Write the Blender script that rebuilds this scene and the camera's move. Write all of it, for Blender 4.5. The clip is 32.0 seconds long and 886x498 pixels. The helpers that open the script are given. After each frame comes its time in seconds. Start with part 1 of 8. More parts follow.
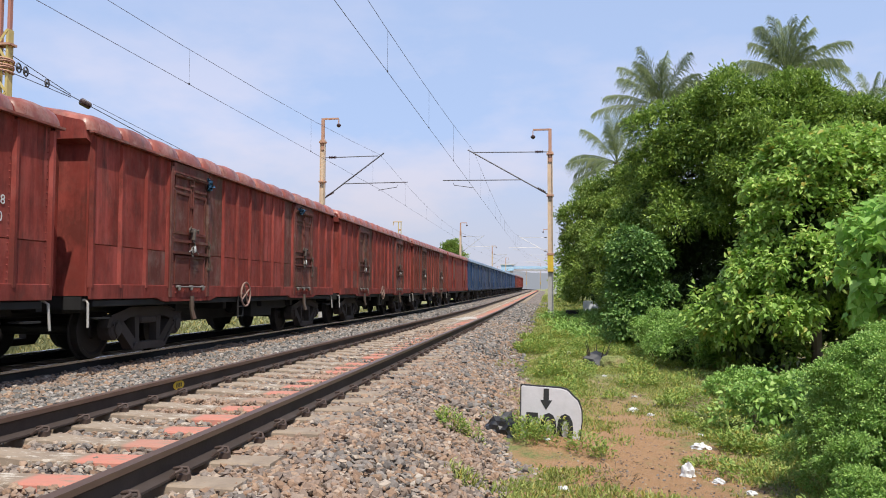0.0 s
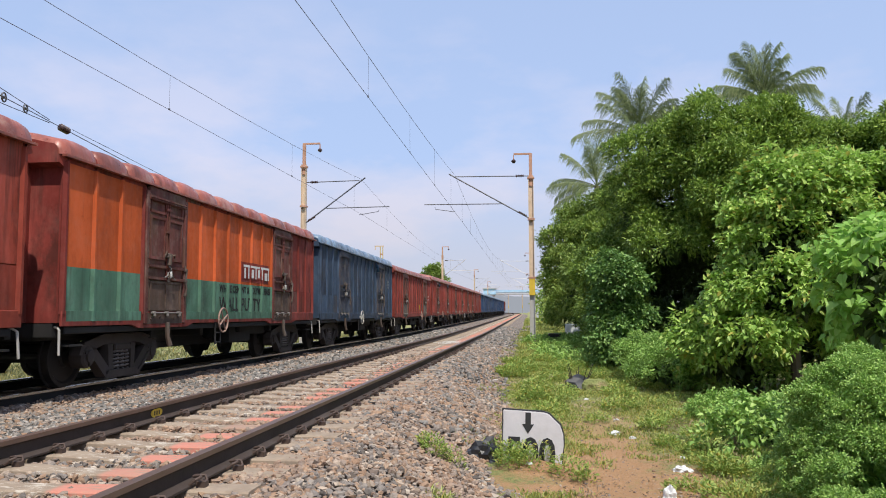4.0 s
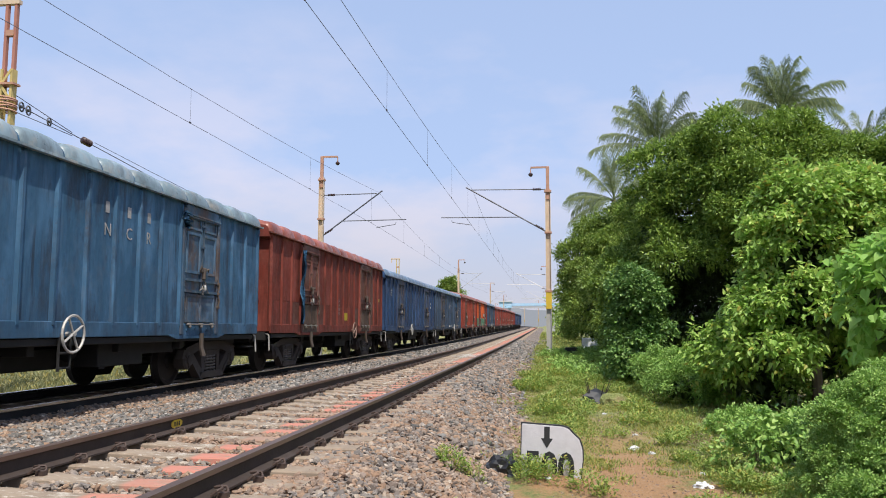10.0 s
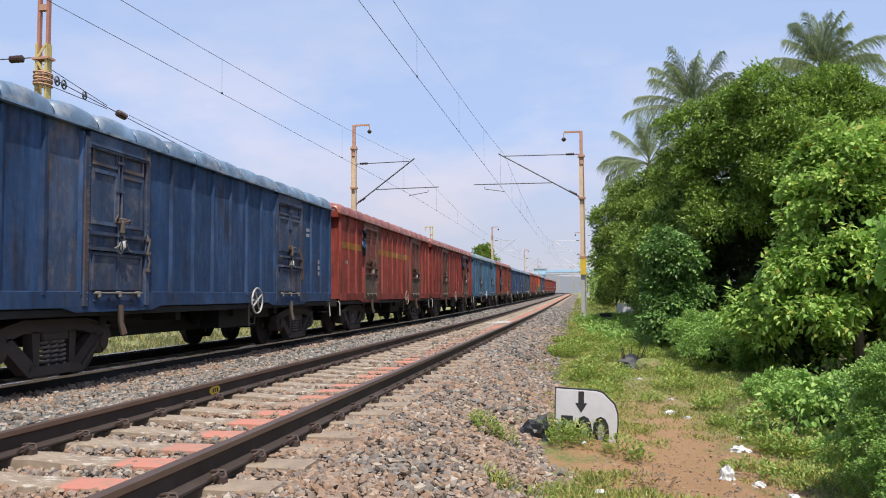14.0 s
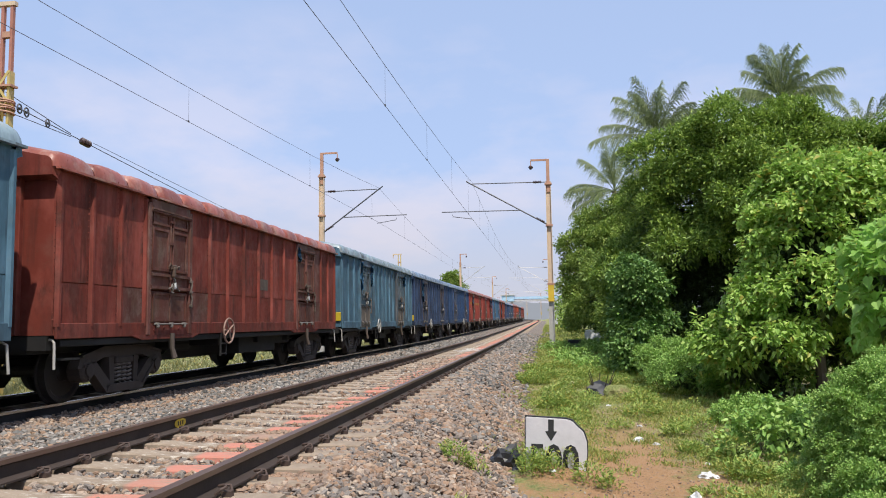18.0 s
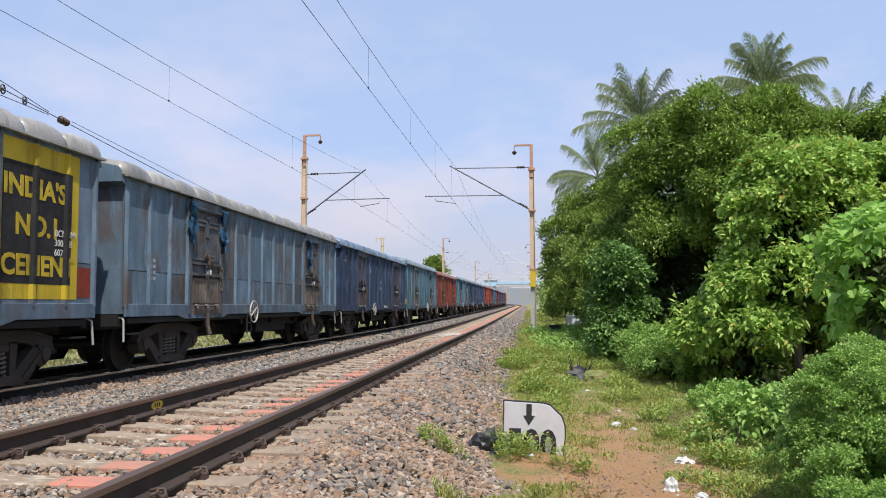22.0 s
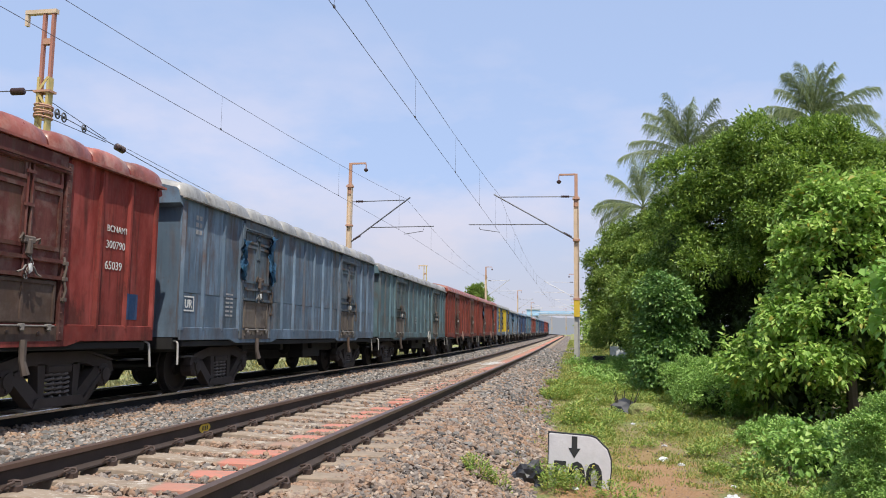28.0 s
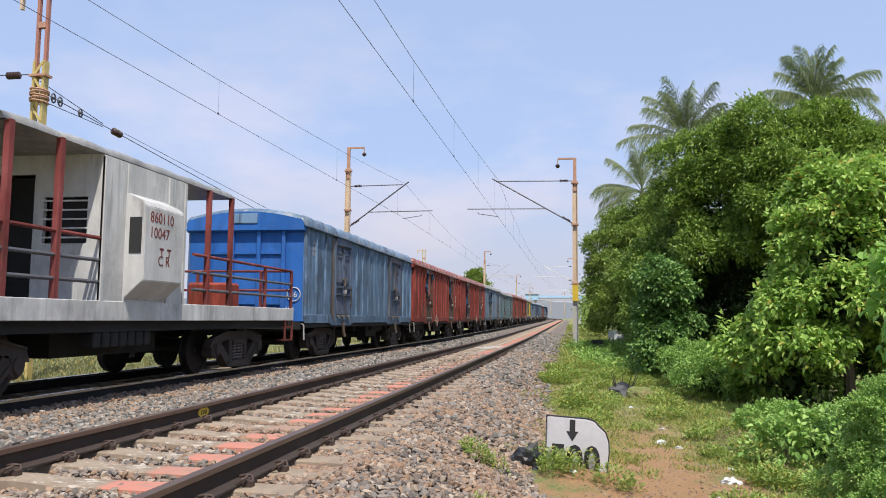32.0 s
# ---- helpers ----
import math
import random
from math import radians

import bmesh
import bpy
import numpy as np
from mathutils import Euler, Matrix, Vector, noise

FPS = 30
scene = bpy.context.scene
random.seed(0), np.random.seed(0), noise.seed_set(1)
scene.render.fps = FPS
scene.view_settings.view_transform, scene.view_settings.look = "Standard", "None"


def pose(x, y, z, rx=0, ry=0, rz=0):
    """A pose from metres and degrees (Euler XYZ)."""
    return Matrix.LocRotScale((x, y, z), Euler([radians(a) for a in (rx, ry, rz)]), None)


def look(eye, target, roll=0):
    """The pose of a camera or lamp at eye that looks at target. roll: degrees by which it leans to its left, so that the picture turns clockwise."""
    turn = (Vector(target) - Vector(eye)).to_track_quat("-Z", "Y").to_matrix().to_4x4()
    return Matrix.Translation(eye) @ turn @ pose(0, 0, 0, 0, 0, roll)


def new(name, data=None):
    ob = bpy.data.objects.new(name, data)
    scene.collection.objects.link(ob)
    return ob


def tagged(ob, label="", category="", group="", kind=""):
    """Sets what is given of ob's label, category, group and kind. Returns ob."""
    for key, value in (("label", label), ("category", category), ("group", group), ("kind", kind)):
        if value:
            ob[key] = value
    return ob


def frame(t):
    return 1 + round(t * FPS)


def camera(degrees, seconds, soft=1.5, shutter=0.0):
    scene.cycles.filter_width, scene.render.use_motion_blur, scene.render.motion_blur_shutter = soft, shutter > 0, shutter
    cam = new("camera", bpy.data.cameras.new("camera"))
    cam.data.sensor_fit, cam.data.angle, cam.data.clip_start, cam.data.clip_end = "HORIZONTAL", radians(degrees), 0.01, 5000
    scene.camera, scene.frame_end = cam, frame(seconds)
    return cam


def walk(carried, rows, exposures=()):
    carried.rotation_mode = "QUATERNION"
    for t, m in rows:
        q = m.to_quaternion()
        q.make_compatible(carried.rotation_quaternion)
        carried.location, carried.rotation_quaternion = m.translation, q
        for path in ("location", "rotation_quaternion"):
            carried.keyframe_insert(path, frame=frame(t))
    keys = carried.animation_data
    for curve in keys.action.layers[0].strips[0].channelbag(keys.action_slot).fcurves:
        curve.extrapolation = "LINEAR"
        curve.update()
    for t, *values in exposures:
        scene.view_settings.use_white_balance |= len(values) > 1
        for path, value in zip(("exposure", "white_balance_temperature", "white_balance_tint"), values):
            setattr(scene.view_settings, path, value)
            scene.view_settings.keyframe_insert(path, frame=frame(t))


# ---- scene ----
cam = camera(59.2, 32.0, soft=1.0)
walk(cam, [
    (0, pose(3.163, -0.003, 0.958, 93.024, -0.175, 7.612)),
    (0.5, pose(3.163, 0.002, 0.958, 93.124, -0.203, 7.922)),
    (1, pose(3.159, 0.006, 0.956, 93.305, -0.482, 8.178)),
    (1.5, pose(3.169, 0.006, 0.955, 93.744, -0.402, 8.197)),
    (2, pose(3.186, -0.013, 0.958, 94.139, -0.195, 7.702)),
    (2.5, pose(3.196, -0.011, 0.949, 94.332, -0.120, 7.617)),
    (3, pose(3.192, -0.025, 0.954, 94.571, -0.011, 7.154)),
    (3.5, pose(3.179, -0.010, 0.960, 94.671, 0.218, 6.676)),
    (5.5, pose(3.181, -0.021, 0.949, 95.149, -0.091, 5.701)),
    (6, pose(3.183, -0.026, 0.954, 94.210, -0.040, 6.108)),
    (6.5, pose(3.183, -0.030, 0.954, 93.896, -0.106, 6.315)),
    (7, pose(3.170, -0.005, 0.954, 94.281, 0.110, 7.560)),
    (7.5, pose(3.164, -0.004, 0.954, 94.486, 0.024, 7.847)),
    (8, pose(3.172, -0.014, 0.961, 95.132, 0.422, 7.837)),
    (8.5, pose(3.166, -0.024, 0.959, 95.247, 0.362, 7.302)),
    (9, pose(3.163, 0.000, 0.954, 95.458, 0.804, 7.436)),
    (9.5, pose(3.149, -0.027, 0.957, 95.568, 0.607, 7.507)),
    (10, pose(3.145, -0.034, 0.957, 95.749, -0.116, 7.457)),
    (10.5, pose(3.146, -0.035, 0.956, 95.563, -0.100, 7.522)),
    (11, pose(3.155, -0.041, 0.942, 94.321, -0.262, 7.175)),
    (11.5, pose(3.160, -0.037, 0.949, 94.062, 0.916, 7.431)),
    (12, pose(3.178, -0.030, 0.951, 93.677, 1.195, 7.109)),
    (12.5, pose(3.175, -0.010, 0.949, 93.355, 0.882, 7.801)),
    (13, pose(3.182, -0.003, 0.952, 93.357, 1.823, 8.647)),
    (13.5, pose(3.158, 0.004, 0.937, 93.265, 0.468, 9.996)),
    (15.5, pose(3.177, 0.016, 0.957, 94.102, 0.693, 9.544)),
    (16, pose(3.181, 0.007, 0.951, 94.433, 1.551, 8.465)),
    (16.5, pose(3.174, -0.008, 0.951, 94.674, 1.591, 7.250)),
    (17, pose(3.159, -0.008, 0.953, 94.866, 1.156, 6.808)),
    (17.5, pose(3.157, -0.006, 0.954, 95.064, 0.901, 7.124)),
    (18, pose(3.151, -0.007, 0.957, 95.355, 0.887, 7.667)),
    (18.5, pose(3.150, -0.003, 0.954, 95.141, 0.518, 7.781)),
    (19, pose(3.158, -0.001, 0.951, 94.580, 0.452, 7.835)),
    (19.5, pose(3.153, 0.014, 0.952, 94.471, 0.401, 8.113)),
    (20, pose(3.163, 0.022, 0.953, 94.441, 0.170, 8.274)),
    (20.5, pose(3.175, 0.025, 0.952, 94.379, 0.158, 7.657)),
    (21, pose(3.171, 0.027, 0.953, 94.284, 0.177, 7.106)),
    (21.5, pose(3.179, 0.021, 0.961, 94.153, 0.235, 6.855)),
    (22, pose(3.178, 0.024, 0.956, 94.191, 0.334, 6.386)),
    (22.5, pose(3.172, 0.030, 0.952, 94.166, 0.304, 6.835)),
    (23, pose(3.181, 0.014, 0.959, 94.535, 0.087, 7.518)),
    (23.5, pose(3.175, 0.000, 0.959, 95.079, -0.001, 7.866)),
    (24, pose(3.173, 0.003, 0.959, 95.279, -0.055, 8.160)),
    (24.5, pose(3.172, -0.003, 0.956, 95.515, -0.358, 9.034)),
    (25, pose(3.153, -0.013, 0.958, 95.631, -0.752, 9.371)),
    (25.5, pose(3.150, -0.004, 0.958, 95.737, -0.926, 9.369)),
    (27.5, pose(3.135, -0.013, 0.961, 96.224, -0.577, 9.551)),
    (28, pose(3.140, -0.009, 0.962, 96.238, -0.681, 9.423)),
    (28.5, pose(3.151, -0.009, 0.958, 95.918, -0.551, 9.270)),
    (29, pose(3.161, 0.005, 0.955, 95.816, -0.753, 9.250)),
    (29.5, pose(3.166, 0.005, 0.957, 95.786, -0.546, 9.248)),
    (30, pose(3.173, 0.001, 0.955, 95.513, -0.214, 9.260)),
    (30.5, pose(3.171, 0.003, 0.957, 95.395, -0.178, 9.306)),
    (31, pose(3.170, 0.010, 0.953, 95.292, -0.452, 9.455)),
    (31.5, pose(3.154, 0.010, 0.955, 95.210, -0.296, 9.449)),
    (32, pose(3.145, 0.009, 0.957, 95.112, -0.580, 9.342)),
])

# ---------------------------------------------------------------- light
SUN = Vector((0.20, -0.42, 0.885)).normalized()
world = bpy.data.worlds.new("sky")
scene.world = world
world.use_nodes = True
wn, wl = world.node_tree.nodes, world.node_tree.links
wn.clear()
w_out = wn.new("ShaderNodeOutputWorld")
w_bg = wn.new("ShaderNodeBackground")
w_sky = wn.new("ShaderNodeTexSky")
w_sky.sky_type = "NISHITA"
w_sky.sun_disc = False
w_sky.sun_elevation = math.asin(SUN.z)
w_sky.sun_rotation = math.atan2(SUN.x, SUN.y)
w_sky.air_density, w_sky.dust_density, w_sky.ozone_density = 1.0, 1.6, 1.0
w_geo = wn.new("ShaderNodeTexCoord")
w_sep = wn.new("ShaderNodeSeparateXYZ")
wl.new(w_geo.outputs["Generated"], w_sep.inputs[0])
# thin haze that thickens towards the horizon, and soft cloud
w_haze = wn.new("ShaderNodeMapRange")
w_haze.inputs[1].default_value, w_haze.inputs[2].default_value = 0.0, 0.5
w_haze.inputs[3].default_value, w_haze.inputs[4].default_value = 0.85, 0.70
wl.new(w_sep.outputs[2], w_haze.inputs[0])
w_map = wn.new("ShaderNodeMapping")
w_map.inputs["Scale"].default_value = (2.2, 2.2, 5.0)
w_map.inputs["Location"].default_value = (0.35, 0.2, 0.1)
wl.new(w_geo.outputs["Generated"], w_map.inputs[0])
w_noise = wn.new("ShaderNodeTexNoise")
w_noise.inputs["Scale"].default_value, w_noise.inputs["Detail"].default_value = 1.6, 6.0
w_noise.inputs["Roughness"].default_value = 0.55
wl.new(w_map.outputs[0], w_noise.inputs["Vector"])
w_cl = wn.new("ShaderNodeMapRange")
w_cl.inputs[1].default_value, w_cl.inputs[2].default_value = 0.45, 0.64
w_cl.inputs[3].default_value, w_cl.inputs[4].default_value = 0.0, 0.95
wl.new(w_noise.outputs[0], w_cl.inputs[0])
w_low = wn.new("ShaderNodeMapRange")
w_low.inputs[1].default_value, w_low.inputs[2].default_value = 0.02, 0.4
w_low.inputs[3].default_value, w_low.inputs[4].default_value = 1.0, 0.12
wl.new(w_sep.outputs[2], w_low.inputs[0])
w_mul = wn.new("ShaderNodeMath")
w_mul.operation = "MULTIPLY"
wl.new(w_cl.outputs[0], w_mul.inputs[0])
wl.new(w_low.outputs[0], w_mul.inputs[1])
w_mix1 = wn.new("ShaderNodeMix")
w_mix1.data_type = "RGBA"
w_mix1.inputs["B"].default_value = (3.98, 5.14, 7.80, 1)
wl.new(w_haze.outputs[0], w_mix1.inputs["Factor"])
wl.new(w_sky.outputs[0], w_mix1.inputs["A"])
w_mix2 = wn.new("ShaderNodeMix")
w_mix2.data_type = "RGBA"
w_mix2.inputs["B"].default_value = (6.5, 6.15, 7.1, 1)
wl.new(w_mul.outputs[0], w_mix2.inputs["Factor"])
wl.new(w_mix1.outputs["Result"], w_mix2.inputs["A"])
# grey-white haze low over the horizon
w_low2 = wn.new("ShaderNodeMapRange")
w_low2.inputs[1].default_value, w_low2.inputs[2].default_value = 0.01, 0.20
w_low2.inputs[3].default_value, w_low2.inputs[4].default_value = 0.92, 0.0
wl.new(w_sep.outputs[2], w_low2.inputs[0])
w_mix3 = wn.new("ShaderNodeMix")
w_mix3.data_type = "RGBA"
w_mix3.inputs["B"].default_value = (4.85, 4.80, 5.35, 1)
wl.new(w_low2.outputs[0], w_mix3.inputs["Factor"])
wl.new(w_mix2.outputs["Result"], w_mix3.inputs["A"])
wl.new(w_mix3.outputs["Result"], w_bg.inputs[0])
w_bg.inputs[1].default_value = 0.130
wl.new(w_bg.outputs[0], w_out.inputs[0])

sun = new("sun", bpy.data.lights.new("sun", "SUN"))
sun.data.energy, sun.data.angle, sun.data.color = 5.3, radians(0.6), (1.0, 0.945, 0.84)
sun.matrix_world = look(SUN * 200, (0, 0, 0))
scene.view_settings.exposure = 0.0


# ---------------------------------------------------------------- materials
def node(mat, kind, **values):
    n = mat.node_tree.nodes.new(kind)
    for key, value in values.items():
        n.inputs[key.replace("_", " ")].default_value = value
    return n


def material(name, base, rough=0.7, metal=0.0):
    mat = bpy.data.materials.new(name)
    mat.use_nodes = True
    b = mat.node_tree.nodes["Principled BSDF"]
    b.inputs["Base Color"].default_value = (*base, 1)
    b.inputs["Roughness"].default_value = rough
    b.inputs["Metallic"].default_value = metal
    return mat


def mix(mat, fac, a, b, mode="MIX"):
    n = mat.node_tree.nodes.new("ShaderNodeMix")
    n.data_type, n.blend_type = "RGBA", mode
    for key, v in (("Factor", fac), ("A", a), ("B", b)):
        if isinstance(v, (int, float)):
            n.inputs[key].default_value = v
        elif isinstance(v, tuple):
            n.inputs[key].default_value = (*v, 1)
        else:
            mat.node_tree.links.new(v, n.inputs[key])
    return n.outputs["Result"]


def ramp(mat, source, lo, hi, to_lo=0.0, to_hi=1.0):
    n = mat.node_tree.nodes.new("ShaderNodeMapRange")
    for i, v in ((1, lo), (2, hi), (3, to_lo), (4, to_hi)):
        n.inputs[i].default_value = v
    mat.node_tree.links.new(source, n.inputs[0])
    return n.outputs[0]


def times(mat, a, b):
    n = mat.node_tree.nodes.new("ShaderNodeMath")
    n.operation = "MULTIPLY"
    mat.node_tree.links.new(a, n.inputs[0])
    if isinstance(b, (int, float)):
        n.inputs[1].default_value = b
    else:
        mat.node_tree.links.new(b, n.inputs[1])
    return n.outputs[0]


def coords(mat, scale=(1, 1, 1), shift=(0, 0, 0), which="Object"):
    tc = mat.node_tree.nodes.new("ShaderNodeTexCoord")
    m = mat.node_tree.nodes.new("ShaderNodeMapping")
    m.inputs["Scale"].default_value, m.inputs["Location"].default_value = scale, shift
    mat.node_tree.links.new(tc.outputs[which], m.inputs[0])
    return m.outputs[0]


def noise_tex(mat, vector, scale, detail=4.0, rough=0.55):
    n = node(mat, "ShaderNodeTexNoise", Scale=scale, Detail=detail, Roughness=rough)
    mat.node_tree.links.new(vector, n.inputs["Vector"])
    return n.outputs[0]


def plug(mat, socket, key):
    mat.node_tree.links.new(socket, mat.node_tree.nodes["Principled BSDF"].inputs[key])


def bump(mat, height, strength=0.3, distance=0.01):
    n = node(mat, "ShaderNodeBump", Strength=strength, Distance=distance)
    mat.node_tree.links.new(height, n.inputs["Height"])
    plug(mat, n.outputs[0], "Normal")


def object_random(mat):
    return mat.node_tree.nodes.new("ShaderNodeObjectInfo").outputs["Random"]


def island_random(mat):
    return mat.node_tree.nodes.new("ShaderNodeNewGeometry").outputs["Random Per Island"]


def colour_ramp(mat, fac, stops):
    n = mat.node_tree.nodes.new("ShaderNodeValToRGB")
    while len(n.color_ramp.elements) < len(stops):
        n.color_ramp.elements.new(0.5)
    for e, (at, c) in zip(n.color_ramp.elements, stops):
        e.position, e.color = at, (*c, 1)
    mat.node_tree.links.new(fac, n.inputs[0])
    return n.outputs[0]


def paint_coords(mat, scale=(1, 1, 1), shift=(0, 0, 0)):
    """Object coordinates moved by a random step for each piece, so that no two sheets wear alike."""
    v = coords(mat, scale, shift)
    far = mat.node_tree.nodes.new("ShaderNodeCombineXYZ")
    r = object_random(mat)
    for i in range(2):
        mat.node_tree.links.new(times(mat, r, 61.0 - 23.0 * i), far.inputs[i])
    add = mat.node_tree.nodes.new("ShaderNodeVectorMath")
    add.operation = "ADD"
    mat.node_tree.links.new(v, add.inputs[0])
    mat.node_tree.links.new(far.outputs[0], add.inputs[1])
    return add.outputs[0]


def weathered(name, base, seed, fade=0.35, grime=0.5, rust=0.25, rough=0.62, dust=0.12, dust_tone=(0.30, 0.25, 0.21)):
    """Old enamel on sheet steel: blotches, streaks that run down, chips of rust, dust."""
    mat = material(name, base, rough)
    light = tuple(min(1, c * 1.65 + 0.022) for c in base)
    dark = tuple(c * 0.52 for c in base)
    v = paint_coords(mat, shift=(seed * 3.1, seed * 7.7, seed))
    big = noise_tex(mat, paint_coords(mat, (1, 1, 0.6), (seed * 3.1, seed * 7.7, seed)), 0.95, 6, 0.65)
    fine = noise_tex(mat, v, 9.0, 5, 0.65)
    soot = (0.105, 0.062, 0.042) if rust >= 0.4 else tuple(0.3 * x + y for x, y in zip(dark, (0.024, 0.014, 0.011)))
    # chalky fading in broad clouds, then soft darker runs
    c = mix(mat, ramp(mat, big, 0.46, 0.62, 0, min(1.0, fade * 2.2)), base, light)
    run = noise_tex(mat, paint_coords(mat, (2.6, 2.6, 0.30), (seed, seed * 2.3, 0)), 1.0, 6, 0.65)
    c = mix(mat, ramp(mat, run, 0.44, 0.66, 0, min(0.8, grime * 0.95)), c, dark)
    blot = noise_tex(mat, paint_coords(mat, (1.0, 1.0, 0.5), (seed * 1.9, seed, seed * 4.1)), 1.3, 7, 0.7)
    c = mix(mat, ramp(mat, blot, 0.52, 0.62, 0, min(0.8, grime * 1.2)), c, soot)
    # narrow streaks that hang below some spots only
    thin = noise_tex(mat, paint_coords(mat, (6.5, 6.5, 0.50), (seed * 5.1, seed * 2.9, seed)), 1.0, 4, 0.6)
    where = ramp(mat, noise_tex(mat, paint_coords(mat, (0.9, 0.9, 0.5), (seed, seed * 6.3, 2)), 0.9, 3), 0.43, 0.60)
    c = mix(mat, times(mat, ramp(mat, thin, 0.51, 0.63, 0, min(0.85, grime * 1.4)), where), c, soot)
    pale = noise_tex(mat, paint_coords(mat, (4.5, 4.5, 0.7), (seed * 2.7, seed * 1.3, seed * 3)), 1.0, 4, 0.65)
    c = mix(mat, times(mat, ramp(mat, pale, 0.55, 0.68, 0, min(0.9, fade * 1.5)), where), c, tuple(min(1, x * 1.9 + 0.03) for x in base))
    c = mix(mat, ramp(mat, fine, 0.63, 0.71, 0, rust), c, (0.13, 0.06, 0.035))
    c = mix(mat, ramp(mat, noise_tex(mat, v, 2.6, 5, 0.7), 0.50, 0.76, 0, dust), c, dust_tone)
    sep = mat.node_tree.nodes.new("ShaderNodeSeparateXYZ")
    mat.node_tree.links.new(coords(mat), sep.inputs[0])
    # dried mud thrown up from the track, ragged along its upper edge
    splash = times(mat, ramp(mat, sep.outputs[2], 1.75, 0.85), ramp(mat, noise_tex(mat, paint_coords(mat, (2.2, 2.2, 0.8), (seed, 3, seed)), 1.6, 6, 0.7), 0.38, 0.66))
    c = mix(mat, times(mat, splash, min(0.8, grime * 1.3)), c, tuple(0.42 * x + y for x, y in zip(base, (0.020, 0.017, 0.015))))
    c = mix(mat, ramp(mat, object_random(mat), 0, 1, 0, 0.24), c, dark)
    plug(mat, c, "Base Color")
    mat.node_tree.nodes["Principled BSDF"].inputs["Specular IOR Level"].default_value = 0.20 if rough > 0.5 else 0.5
    plug(mat, ramp(mat, fine, 0.3, 0.7, rough - 0.12, rough + 0.2), "Roughness")
    bump(mat, noise_tex(mat, v, 1.6, 4), 0.35, 0.02)
    return mat


def plain(name, base, rough=0.7, metal=0.0, amount=0.3, scale=6.0, relief=0.15):
    """A single colour with grain and stains at two scales."""
    mat = material(name, base, rough, metal)
    v = coords(mat)
    c = mix(mat, ramp(mat, noise_tex(mat, v, scale, 5, 0.6), 0.35, 0.7, 0, amount), base, tuple(x * 0.5 for x in base))
    c = mix(mat, ramp(mat, noise_tex(mat, v, scale * 0.17, 3), 0.45, 0.75, 0, amount), c, tuple(min(1, x * 1.3 + 0.03) for x in base))
    plug(mat, c, "Base Color")
    bump(mat, noise_tex(mat, v, scale * 3, 4), relief, 0.01)
    return mat


def leaf_material(name, dark, mid, light, yellow=0.0, rough=0.55, glow=0.32):
    mat = material(name, mid, rough)
    r = island_random(mat)
    stops = [(0.0, dark), (0.45, mid), (0.92 - yellow, light)]
    if yellow:
        stops.append((1.0, (0.45, 0.34, 0.05)))
    c = colour_ramp(mat, r, stops)
    n = noise_tex(mat, coords(mat), 0.55, 3)
    c = mix(mat, ramp(mat, n, 0.35, 0.7, 0, 0.45), c, tuple(x * 0.72 for x in mid))
    plug(mat, c, "Base Color")
    out = mat.node_tree.nodes["Material Output"]
    tr = mat.node_tree.nodes.new("ShaderNodeBsdfTranslucent")
    mat.node_tree.links.new(c, tr.inputs[0])
    ms = mat.node_tree.nodes.new("ShaderNodeMixShader")
    ms.inputs[0].default_value = glow
    mat.node_tree.links.new(mat.node_tree.nodes["Principled BSDF"].outputs[0], ms.inputs[1])
    mat.node_tree.links.new(tr.outputs[0], ms.inputs[2])
    mat.node_tree.links.new(ms.outputs[0], out.inputs[0])
    return mat


